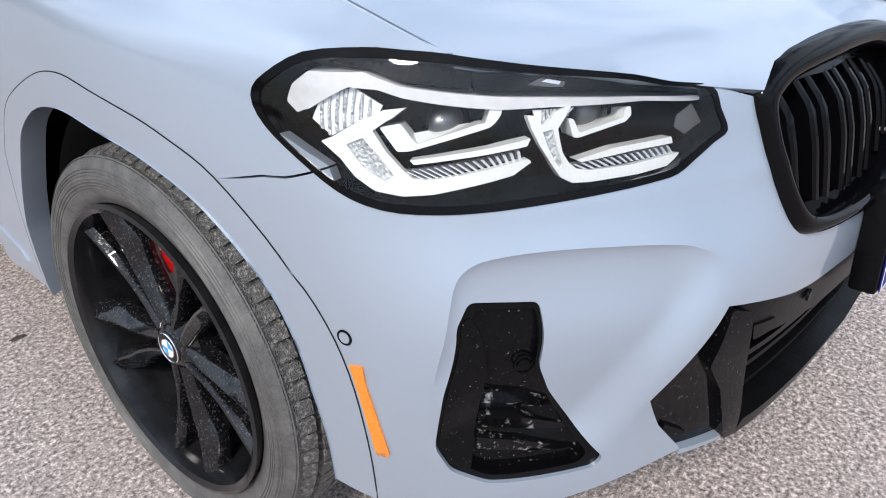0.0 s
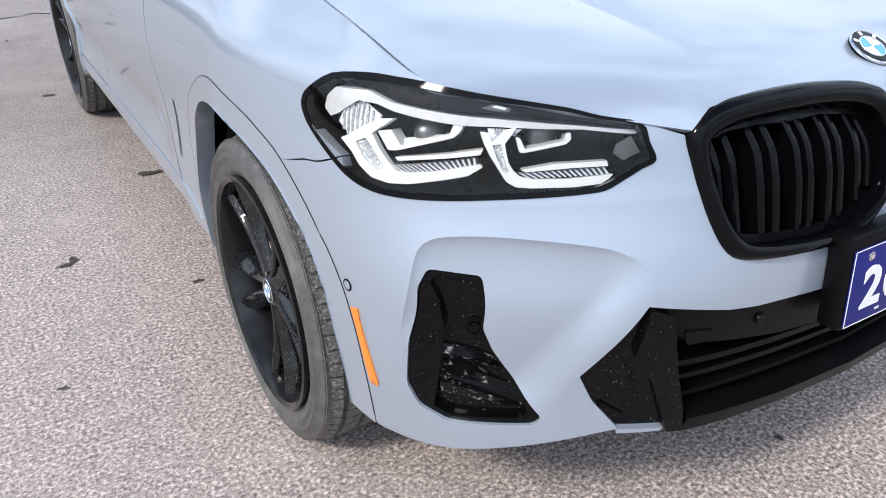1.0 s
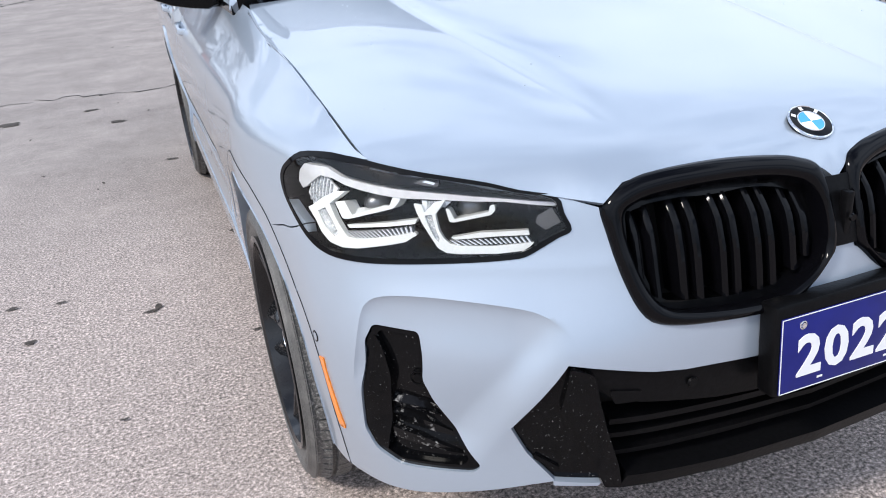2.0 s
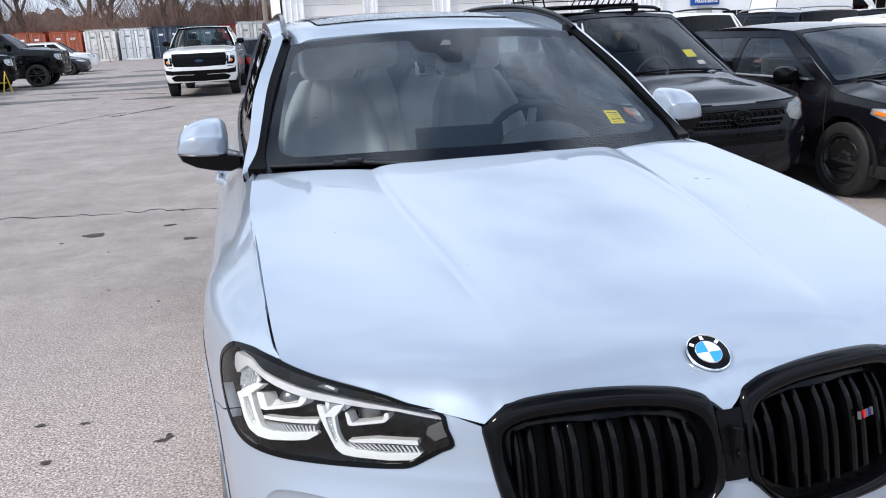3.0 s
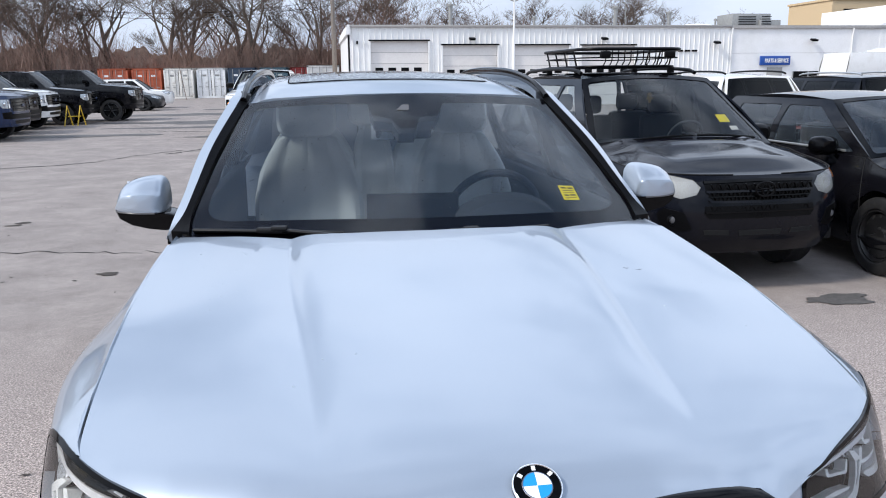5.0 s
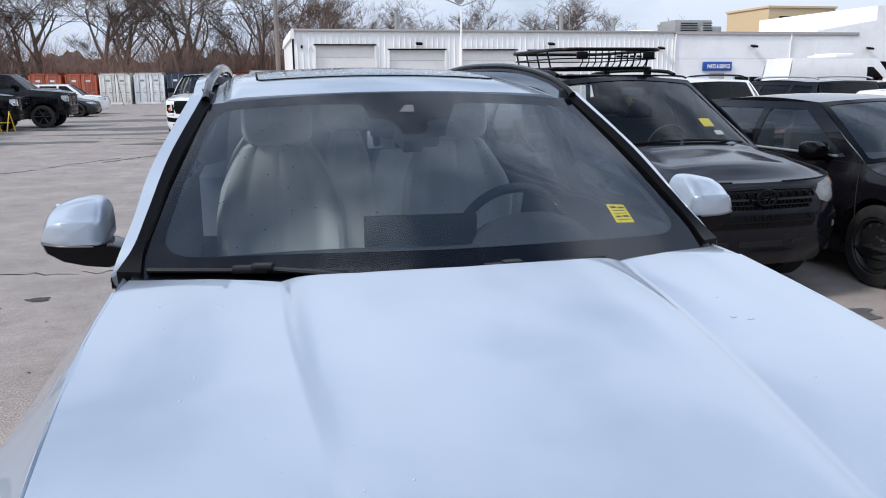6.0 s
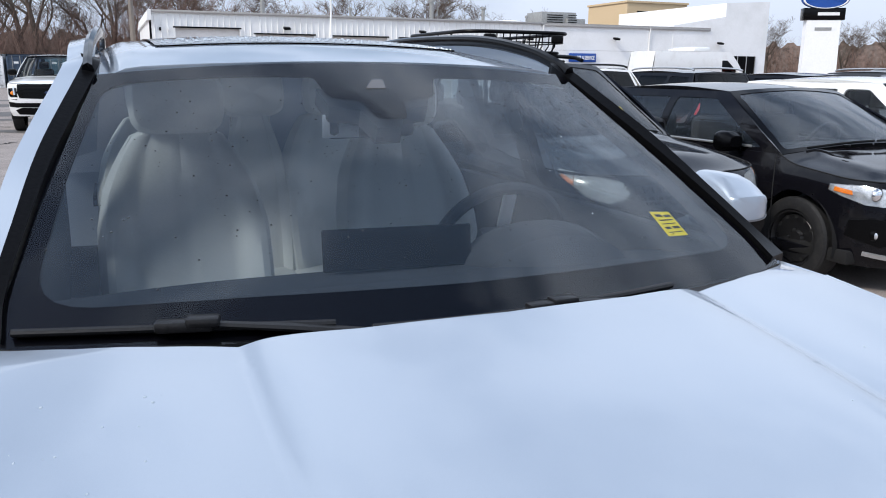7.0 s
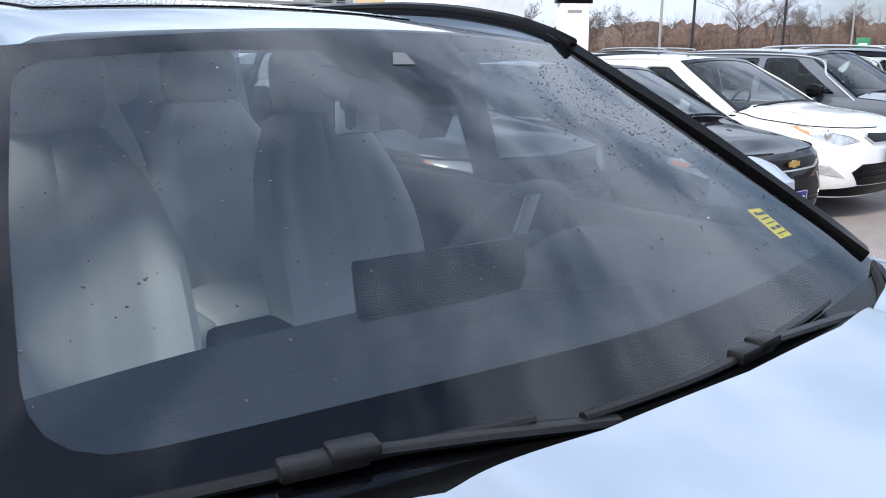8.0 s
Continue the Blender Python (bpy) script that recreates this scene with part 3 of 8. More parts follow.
    liner = lathe([(0.405, -0.40), (0.44, -0.36), (0.445, -0.02)], 40, "x", (-0.10, math.pi + 0.10))
    for y0 in (WHEEL_Y, REAR_Y):
        part("wheel_arch_liner", moved(liner, Matrix.Translation((s * 0.855, y0, WHEEL_Z)) @ Matrix.Diagonal((s, 1, 1, 1))), CARPET, car, "black ribbed wheel arch liner")
    amber = [(1.073, .556), (1.051, .561), (1.047, .53), (1.004, .412), (1.007, .404), (1.030, .403), (1.034, .411)]
    part("side_reflector", sheet(body, signed(amber, s), (), 0.01, 0.006, lift=0.003), AMBER, car, "long amber side reflector")
    pa = 1.076
    park, ahead = body(np.array([s * pa, s * (pa + .01)]), np.array([.598, .598]))
    facing = Matrix.Translation(park) @ Matrix.Rotation(math.atan2(*(ahead - park)[[1, 0]]) - math.pi / 2 * (1 if s > 0 else -1), 4, "Z")
    part("parking_sensor", moved(lathe([(0.0005, .0016), (.008, .0016), (.0088, -0.003)], 20), facing), PAINT, car)
    part("parking_sensor_ring", moved(lathe([(.0088, .0012), (.0115, .0012), (.0118, -0.004)], 24), facing), SATIN_BLACK, car)


# ---- bonnet ----
X_FRONT = (0, .02, .05, .10, .21, .33, .391, .431, .503, .594, .698, .759)
Y_FRONT = (.040, .046, .064, .074, .088, .105, .112, .104, .149, .203, .279, .337)
Z_FRONT = (.862, .880, .902, .914, .924, .921, .909, .882, .895, .915, .935, .947)


def bonnet_front(x):
    return np.interp(np.abs(x), X_FRONT, Y_FRONT), np.interp(np.abs(x), X_FRONT, Z_FRONT)


REAR_X = (0, .24, .40, .52, .63, .715, .757)
REAR_Y2 = (1.315, 1.325, 1.352, 1.385, 1.425, 1.472, 1.505)
LIP_X, LIP_Y, LIP_Z = (0, .2, .4, .55, .65, .76), (.08, .088, .112, .178, .242, .337), (.927, .926, .921, .918, .928, .947)


def bonnet_core(m, y):
    """The bonnet's height at half width m, before it is brought flush with the fender."""
    yf, zf = bonnet_front(m)
    yr = glide(m, REAR_X, REAR_Y2)
    zr = 1.143 - 0.010 * (m / 0.757) ** 2
    lip, yb = glide(m, LIP_X, LIP_Z), glide(m, LIP_X, LIP_Y)
    power = 0.66 + 0.10 * smooth((m - 0.3) / 0.4)

    def climb(q):
        t = np.clip((q - yb) / (yr - yb), -0.06, 1.1)
        return (zr - lip) * np.sign(t) * np.abs(t) ** power

    z = lip + climb(y) + (zf - lip - climb(yf)) * np.exp(-np.maximum(0, y - yf) / 0.020)
    return z


def bonnet_crease(m, y):
    """A valley line: steep on its inner side, falling gently to it from the outer side."""
    xc = 0.335 + 0.075 * smooth((y - 0.1) / 1.1)
    side = np.where(m < xc, (xc - m) / .030, (m - xc) / .13)
    return -0.0145 * smooth((y - 0.13) / 0.42) * np.exp(-side)


def bonnet(x, y):
    x, y = np.asarray(x, float), np.asarray(y, float)
    m = np.abs(x)
    sx, sy, sz = (np.array(q) for q in zip(*SEAM))
    yf, zf = bonnet_front(m)

    def domed(q):
        e = np.interp(q, sy, sz) + np.minimum(0, q - .335) * .28
        mid = bonnet_core(np.zeros_like(m), np.maximum(q, .12))
        return mid - (mid - e) * (m / np.interp(q, sy, sx)) ** 2.3

    drop = domed(yf) - zf
    z = domed(y) - drop * np.exp(-np.maximum(0, y - yf) / .034)
    return np.column_stack([x, y, z + bonnet_crease(m, y)])


half_bonnet = [(x, y) for x, y in zip(X_FRONT[:-1], Y_FRONT[:-1])] + [(.756, .337)] + [(x - 0.0035, y) for x, y, z in SEAM[2:-1]] + [(x, y) for x, y in zip(REAR_X[::-1], REAR_Y2[::-1])]
crease_y = np.linspace(.20, 1.26, 60)
crease_x = 0.335 + 0.075 * smooth((crease_y - 0.1) / 1.1)
BONNET_CREASES = [np.column_stack([sx * (crease_x + dx), crease_y]) for sx in (-1, 1) for dx in (0, -.012, .010)]
part("bonnet", sheet(bonnet, both(half_bonnet), (), 0.013, 0.014, lines=BONNET_CREASES), PAINT, car, "pale blue-grey bonnet with two creases and water beads")
gutter = [(x - .001, y, z - 0.014) for x, y, z in SEAM[4:]] + [(.765, 1.52, 1.10)]
for s in (-1, 1):
    part("bonnet_gap_seal", tube([(s * x, y, z) for x, y, z in gutter], 0.007, 6), CARPET, car)

# roundel on the bonnet
badge_low, badge_mid, badge_high = bonnet(np.full(3, .003), np.array([.086, .117, .148]))
badge_tilt = math.atan2(badge_high[2] - badge_low[2], badge_high[1] - badge_low[1])
ROUNDEL = Matrix.Translation(tuple((badge_low + badge_high) / 2 + [0, -.001, .005])) @ Matrix.Rotation(badge_tilt + radians(5), 4, "X")


def roundel(parent, m, r, letters=False):
    """A round enamel badge facing local +z: chrome rim, black ring, blue and white quarters."""
    part("badge_rim", moved(lathe([(r, 0), (r, .0035), (r * .95, .0048), (r * .93, .0035)], 40, "z"), m), CHROME, parent, "chrome badge rim")
    part("badge_ring", moved(lathe([(r * .94, .0034), (r * .60, .0042)], 40, "z"), m), GLOSS_BLACK, parent)
    part("badge_inner_rim", moved(lathe([(r * .62, .0040), (r * .60, .0052), (r * .57, .0052), (r * .56, .0040)], 40, "z"), m), CHROME, parent)
    for k in range(4):
        fan = [(0, 0, .0044)] + [(r * .565 * math.cos(t), r * .565 * math.sin(t), .0044) for t in np.linspace(k * math.pi / 2, (k + 1) * math.pi / 2, 9)]
        part("badge_quarter", moved((np.array(fan), [tuple(range(10))]), m), WHITE if k % 2 == 0 else ROUNDEL_BLUE, parent)


badge = part("bonnet_badge", moved(lathe([(.0005, -.004), (.041, -.004), (.0415, .001)], 40, "z"), ROUNDEL), GLOSS_BLACK, car, "round blue, white and black bonnet badge")
roundel(badge, ROUNDEL, 0.0415)
for ang in (142, 90, 38):
    t = radians(ang)
    bar = block(0, 0, 0, .0085, .0085, .001)
    part("badge_mark", moved(bar, ROUNDEL @ Matrix.Translation((0.032 * math.cos(t), 0.032 * math.sin(t), .0045)) @ Matrix.Rotation(t - math.pi / 2, 4, "Z") @ Matrix.Diagonal((0.75, 1, 1, 1))), WHITE, badge)


# ---- kidney grilles ----
def span(poly, a):
    """Lowest and highest z of a polygon at arc a."""
    zs = []
    for (x0, z0), (x1, z1) in zip(poly, poly[1:] + poly[:1]):
        if (x0 - a) * (x1 - a) < 0:
            zs.append(z0 + (z1 - z0) * (a - x0) / (x1 - x0))
    return min(zs), max(zs)


def fin(a0, w, s, z0, z1, d_front, d_back):
    rings = []
    for z in np.linspace(z0, z1, 14):
        top = max(0.0, (z - (z1 - 0.055)) / 0.055)
        df = d_front(z) + 0.030 * top ** 1.2
        aa, zz = np.array([a0 - w, a0 - w * 0.45, a0 + w * 0.45, a0 + w, a0 + w, a0 - w]), np.full(6, z)
        dd = np.array([df + .004, df, df, df + .004, d_back, d_back])
        rings.append(body(aa * s, zz, 0)[:, :3] - np.array([0, -1, 0]) * dd[:, None])
    v, f = loft(rings)
    return (v, f) if s > 0 else (v, [tuple(reversed(q)) for q in f])


def evened(pts, n=150, passes=3):
    """A closed curve at even steps, its small corners rounded off."""
    p = np.array(list(pts) + [pts[0]], float)
    run = np.concatenate([[0], np.cumsum(np.linalg.norm(np.diff(p, axis=0), axis=1))])
    t = np.linspace(0, run[-1], n, endpoint=False)
    q = np.column_stack([np.interp(t, run, p[:, k]) for k in (0, 1)])
    for _ in range(passes):
        q = .25 * np.roll(q, 1, 0) + .5 * q + .25 * np.roll(q, -1, 0)
    return q


def grille_frame(s):
    """The frame: a rounded band that swells forward of the bumper and turns into the mouth."""
    outer, inner = evened(KIDNEY), evened(MOUTH)
    mid = outer.mean(0)
    near = np.array([inner[np.argmin(((inner - o - (mid - o) * .08) ** 2).sum(1))] for o in outer])
    for _ in range(14):
        near = .25 * np.roll(near, 1, 0) + .5 * near + .25 * np.roll(near, -1, 0)
    rows = []
    for u, d in ((-.22, .012), (-.05, .003), (0.0, -.002), (.08, -.007), (.2, -.0115), (.38, -.0145), (.58, -.0150), (.78, -.0125), (.92, -.007), (1.0, .002), (1.04, .018), (1.06, .06)):
        q = outer + (near - outer) * u
        rows.append(body(q[:, 0] * s, q[:, 1], d))
    v, f = loft([list(r) + [r[0]] for r in rows], closed=False)
    return (v, f) if s < 0 else (v, [tuple(reversed(g)) for g in f])


for s in (-1, 1):
    grille = part("kidney_grille", sheet(behind(0.085), signed(MOUTH, s), (), 0.03), CARPET, car, "gloss black kidney grille with vertical twin slats")
    part("grille_frame", grille_frame(s), GRILLE_BLACK, grille, "thick gloss black frame")
    part("grille_tunnel", sheet(behind(0.03), signed(MOUTH, s), [signed([(.215 + (x - .215) * .93, .785 + (z - .785) * .90) for x, z in MOUTH], s)], 0.012, 0.06), GLOSS_BLACK, grille)
    for a0 in (.362, .290, .218, .147, .077):
        for da in (-.0135, .0135):
            z0, z1 = span(MOUTH, a0 + da)
            part("slat", fin(a0 + da, .0065, s, z0 + .012, z1 - .004, lambda z: 0.016, 0.07), GRILLE_BLACK, grille)
        z0, z1 = span(MOUTH, a0)
        part("slat_web", fin(a0, .011, s, z0 + .012, z1 - .02, lambda z: 0.040, 0.07), SATIN_BLACK, grille)
part("grille_divider", join(sheet(behind(-0.006), [(-.024, .868), (.024, .868), (.024, .752), (-.024, .752)], (), 0.012, 0.03), block(0, .012, .80, .016, .02, .10, .004)), SATIN_BLACK, car)
part("front_camera", moved(lathe([(.0005, .004), (.006, .004), (.0075, 0)], 16, "y"), Matrix.Translation((0, -.004, .805)) @ Matrix.Diagonal((1, -1, 1, 1))), GLOSS_BLACK, car)
for s in (1,):
    stripes = [(0.312, LAMP_GREY), (0.303, BLUE_PLATE), (0.297, LAMP_GREY), (0.291, RED), (0.279, LAMP_GREY)]
    for a0, mat in stripes:
        part("grille_badge_bar", sheet(behind(-0.001), rounded([(a0 - .0026, .803), (a0 + .0026, .803), (a0 + .0042, .816), (a0 - .001, .816)], .0006), (), 0.006, 0.004), mat, car)

# ---- headlamps ----
WEDGE = [(1.096, .885), (1.088, .906), (1.068, .924), (.984, .930), (.936, .917), (.874, .912), (.818, .9075), (.758, .9035), (.674, .8955), (.616, .8915), (.522, .885), (.516, .879), (.564, .8825), (.616, .887), (.673, .888), (.755, .892), (.812, .893), (.855, .8965), (.895, .900), (.931, .904), (.962, .911), (1.004, .911), (1.062, .882), (1.084, .872)]
GUIDE_A = [(1.042, .846), (1.010, .829), (.988, .810), (.960, .796), (.925, .793), (.885, .797), (.785, .8165), (.763, .830), (.768, .834), (.850, .819), (.888, .8135), (.910, .8135), (.925, .825), (.944, .842), (.962, .865), (.924, .894), (.950, .890), (1.020, .854)]
SLOT_A = [(1.000, .846), (.975, .822), (.946, .808), (.934, .816), (.954, .838), (.974, .856)]
SLOT_B = [(.754, .864), (.745, .846), (.733, .827), (.725, .818), (.723, .824), (.731, .840), (.737, .854), (.741, .866)]
FOOT_A = [(.915, .834), (.859, .843), (.767, .857), (.770, .848), (.858, .8365), (.909, .829)]
PRISM_A = [(.925, .820), (.775, .843), (.772, .833), (.898, .811)]
FRAME_A = [(.956, .869), (.932, .842), (.916, .8435), (.820, .873), (.807, .889), (.808, .899), (.822, .897), (.827, .880), (.908, .852), (.930, .875)]
PATCH_A = [(1.062, .868), (1.050, .892), (1.000, .911), (.955, .894), (.958, .886), (1.030, .852)]
GUIDE_B = [(.776, .886), (.769, .869), (.756, .849), (.739, .827), (.725, .809), (.710, .8015), (.688, .800), (.622, .801), (.577, .805), (.564, .812), (.557, .8185), (.631, .813), (.686, .8128), (.705, .8165), (.716, .825), (.725, .837), (.731, .853), (.735, .866), (.720, .892), (.740, .887), (.755, .869), (.762, .884)]
FOOT_B = [(.705, .8260), (.657, .8345), (.569, .838), (.566, .830), (.628, .828), (.698, .8225)]
PRISM_B = [(.710, .8205), (.568, .8275), (.560, .818), (.693, .8125)]
FRAME_B = [(.720, .876), (.711, .852), (.704, .8505), (.642, .8635), (.634, .871), (.636, .8835), (.645, .882), (.646, .869), (.703, .8565), (.713, .8745)]
PATCH_B = [(.765, .890), (.711, .888), (.722, .880), (.757, .870)]


def headlamp(s):
    lamp = part("headlamp", sheet(behind(0.085), signed(LAMP, s), (), 0.03), LAMP_BLACK, car, "angular clear headlamp with two white L-shaped light guides")
    ring = [(.80 + (x - .80) * .976, .868 + (z - .868) * .92) for x, z in LAMP]
    rimline = [(.80 + (x - .80) * 1.008, .868 + (z - .868) * 1.03) for x, z in ringed(LAMP)]
    part("bezel", sheet(behind(-0.0022), signed(rimline, s), [signed(ringed(ring), s)], 0.008, 0.08), GLOSS_BLACK, lamp)
    part("upper_cover", sheet(behind(0.010), signed([(.525, .888), (.60, .897), (.728, .909), (.846, .915), (.850, .936), (.80, .934), (.72, .925), (.65, .914), (.59, .902)], s), (), 0.015, 0.02), GLOSS_BLACK, lamp)
    part("upper_cover", sheet(behind(0.010), signed([(.852, .916), (.930, .922), (.975, .934), (1.04, .938), (.985, .944), (.93, .942), (.853, .936)], s), (), 0.015, 0.02), LAMP_BLACK, lamp)
    part("silver_blade", sheet(lambda a, z: body(a, z, 0.010 + .25 * np.maximum(0, .930 - z)), signed(rounded(WEDGE, .003), s), (), 0.01, 0.03), BLADE, lamp, "bright satin silver blade")
    for line, slot, foot, prism, frame_line, patch, n in ((GUIDE_A, SLOT_A, FOOT_A, PRISM_A, FRAME_A, PATCH_A, 16), (GUIDE_B, SLOT_B, FOOT_B, PRISM_B, FRAME_B, PATCH_B, 15)):
        guide = part("light_guide", sheet(behind(0.015), signed(rounded(line, .002), s), [signed(rounded(slot, .002), s)], 0.007, 0.012), GUIDE, lamp, "frosted white L-shaped light guide")
        part("ribbed_riser", sheet(behind(0.019), signed(slot, s), (), 0.007, 0.004), RIBBED, guide, "ribbed silver reflector inside the guide")
        part("guide_foot", sheet(behind(0.018), signed(rounded(foot, .001), s), (), 0.007, 0.02), GUIDE, guide)
        part("reflector_plate", sheet(behind(0.032), signed(prism, s), (), 0.02, 0.004), LAMP_GREY, lamp)
        q0, q1, q2, q3 = (np.array(q) for q in prism)
        for k in range(n):
            f = (k + .5) / n
            up, dn = q0 * (1 - f) + q1 * f, q3 * (1 - f) + q2 * f
            wide = np.array([.0020, 0])
            part("prism_rib", sheet(behind(0.021), signed([tuple(up + wide), tuple(up - wide), tuple(dn - wide), tuple(dn + wide)], s), (), 0.02, 0.010), SILVER, guide)
        part("projector_frame", sheet(behind(0.022), signed(rounded(frame_line, .003), s), (), 0.007, 0.03), GUIDE, lamp)
        part("reflector_plate", sheet(behind(0.026), signed(patch, s), (), 0.012, 0.004), BLADE, lamp)
        a0, a1 = max(q[0] for q in patch) - .012, min(q[0] for q in patch) + .008
        for k in range(7):
            a = a0 + (a1 - a0) * (k + .5) / 7
            lo, hi = span(patch, a)
            part("reflector_rib", sheet(behind(0.022), signed([(a - .0022, lo), (a + .0022, lo), (a + .0035, hi), (a + .0005, hi)], s), (), 0.02, 0.006), RIBBED, lamp)
        ca, cz = np.mean(frame_line, axis=0) + np.array([.004, .010])
        c = body(np.array([s * ca]), np.array([cz]), 0.062)[0]
        part("projector_lens", ball(c, (.026, .020, .020), 20, 12), STEEL, lamp)
        part("projector_glass", ball(c - np.array([0, .006, 0]), (.030, .024, .024), 18, 10), LENS, lamp).visible_shadow = False
    part("smoked_panel", sheet(behind(0.030), signed([(.556, .847), (.553, .861), (.526, .8735), (.509, .848), (.537, .836)], s), (), 0.02), LAMP_GREY, lamp)
    part("lamp_mark", sheet(behind(0.009), signed([(.781, .9195), (.765, .9255), (.733, .9195), (.736, .9135), (.759, .9155)], s), (), 0.02, 0.002), LAMP_GREY, lamp)
    part("lamp_mark", sheet(behind(0.0075), signed([(.764, .9215), (.757, .9240), (.740, .9200), (.742, .9165)], s), (), 0.02, 0.002), SILVER, lamp)
    lens = part("lens", sheet(behind(-0.001), signed(LAMP, s), (), 0.014), LENS, lamp, "clear polycarbonate lens")
    lens.visible_shadow = False


headlamp(-1)
headlamp(1)

def numeral(ch, w, h):
    """One digit fitted to the width and height."""
    v, f = text_shape(ch, 0.1, 0.0006)
    lo, hi = v.min(0), v.max(0)
    return (v - (lo + hi) / 2) * [w / (hi[0] - lo[0]), 1, h / (hi[2] - lo[2])], f


# ---- side vents, lower intake, plate ----
for s in (-1, 1):
    vent = part("bumper_vent", sheet(behind(0.022), signed(FOG, s), (), 0.015), DUSTY_BLACK, car, "gloss black bumper vent speckled with dried water")
    part("vent_frame", sheet(behind(0.006), signed(FOG, s), [signed([(.835 + (x - .835) * .86, .53 + (z - .53) * .93) for x, z in FOG], s)], 0.012, 0.03), GLOSS_BLACK, vent)
    part("vent_blade", sheet(behind(0.004), signed(rounded([(.925, .44), (.905, .405), (.875, .40), (.872, .46), (.868, .56), (.878, .63), (.885, .655), (.90, .64), (.92, .54)], .01), s), (), 0.012, 0.02), DUSTY_BLACK, vent)
    for k, z in enumerate((.492, .462, .434)):
        tip = .735 - .016 * k
        part("vent_rib", sheet(lambda a, q, z=z: body(a, q, .004 + .5 * np.maximum(0, z + .012 - q)), signed([(.868, z + .012), (.868, z - .010), (.80, z - .016), (tip, z - .022 - .004 * k), (tip + .006, z - .014 - .004 * k), (.80, z + .004)], s), (), 0.008, 0.018), STREAKED_BLACK, vent, "ledge streaked with dried water")
    c = body(np.array([s * .815]), np.array([.56]), 0.018)[0]
    part("parking_sensor", moved(join(lathe([(.0005, .003), (.008, .003), (.0085, 0)], 20, "y"), lathe([(.0125, 0), (.0125, .004), (.0145, .004), (.0145, 0)], 24, "y")), Matrix.Translation(c) @ Matrix.Rotation(radians(s * 35), 4, "Z") @ Matrix.Diagonal((1, -1, 1, 1))), SATIN_BLACK, vent)
lower = part("lower_intake", sheet(behind(0.10), both([(0, .575)] + INTAKE + [(.43, .345), (.2, .335), (0, .335)]), (), 0.04), CARPET, car, "black lower intake with horizontal bars")
part("upper_panel", sheet(behind(0.012), both([(0, .577), (.19, .577), (.32, .582), (.38, .589), (.50, .612), (.49, .575), (.46, .545), (.40, .525), (.25, .500), (.1, .49), (0, .49)]), (), 0.02, 0.04), SATIN_BLACK, lower)
for z0, z1, d in ((.462, .474, .03), (.428, .438, .035), (.392, .402, .03)):
    part("intake_bar", sheet(behind(d), both([(0, z0 - .01), (.2, z0 - .004), (.45, z0 + .004), (.45, z1 + .004), (.2, z1 - .002), (0, z1 - .008)]), (), 0.03, 0.05), SATIN_BLACK, lower)
part("chin_lip", sheet(behind(-0.004), both([(0, .352), (.2, .356), (.42, .372), (.435, .345), (.2, .328), (0, .322)]), (), 0.02, 0.08), SATIN_BLACK, lower)
for s in (-1, 1):
    part("corner_blade", sheet(behind(-0.004), signed(rounded([(.528, .617), (.488, .602), (.478, .545), (.462, .48), (.438, .40), (.428, .345), (.462, .35), (.505, .47), (.545, .53)], .008), s), (), 0.012, 0.06), DUSTY_BLACK, lower, "black corner blade speckled with dried water")
    part("corner_pocket", sheet(behind(0.010), signed([(.53, .618), (.50, .50), (.46, .36), (.553, .373), (.60, .435), (.627, .492)], s), (), 0.02, 0.03), DUSTY_BLACK, lower)
    part("corner_nib", sheet(behind(0.004), signed([(.585, .428), (.545, .40), (.55, .395), (.59, .42)], s), (), 0.01, 0.02), SATIN_BLACK, lower)
    part("intake_edge", sheet(behind(-0.003), signed([(.557, .374), (.557, .364), (.475, .356), (.47, .3625)], s), (), 0.012, 0.03), PAINT, lower)
    part("tow_flap", sheet(behind(0.009), signed(rounded([(.46, .56), (.40, .552), (.392, .53), (.45, .53)], .006), s), (), 0.02, 0.01), SATIN_BLACK, lower)
    part("parking_sensor", moved(lathe([(.0005, .004), (.009, .004), (.0105, 0)], 20, "y"), Matrix.Translation(body(np.array([s * .30]), np.array([.548]), .010)[0]) @ Matrix.Diagonal((1, -1, 1, 1))), SATIN_BLACK, lower)
PLATE = pose(-0.026, -0.050, 0.596, -4, 0, 0)
bracket = part("plate_bracket", moved(block(0, .020, 0.008, .318, .044, .176, .008), PLATE), SATIN_BLACK, car, "black plate bracket")
dealer = part("dealer_plate", moved(block(0, -.004, 0, .300, .003, .146, .001), PLATE), BLUE_PLATE, car, "navy blue plate with white year numerals")
for k, ch in enumerate("2022"):
    part("numeral", moved(numeral(ch, .054, .080), PLATE @ Matrix.Translation((-.087 + .061 * k, -.0062, -.006))), WHITE, dealer)
for x, z, w, h in ((0, .0715, .299, .0016), (0, -.0715, .299, .0016), (-.1488, 0, .0016, .144), (.1488, 0, .0016, .144)):
    part("plate_border", moved(block(x, -.0058, z, w, .0008, h), PLATE), WHITE, dealer)
for x in (-.105, .105):
    part("plate_bolt", moved(join(lathe([(.0005, .004), (.005, .0035), (.006, 0)], 6, "y"), lathe([(.008, 0), (.008, .0015), (.0062, .002)], 16, "y")), PLATE @ Matrix.Translation((x, -.0055, .054)) @ Matrix.Diagonal((1, -1, 1, 1))), CHROME, dealer)
for x in (-.06, .095):
    part("plate_mark", moved(block(x, -.0059, -.058, .012, .0006, .004), PLATE), WHITE, dealer)


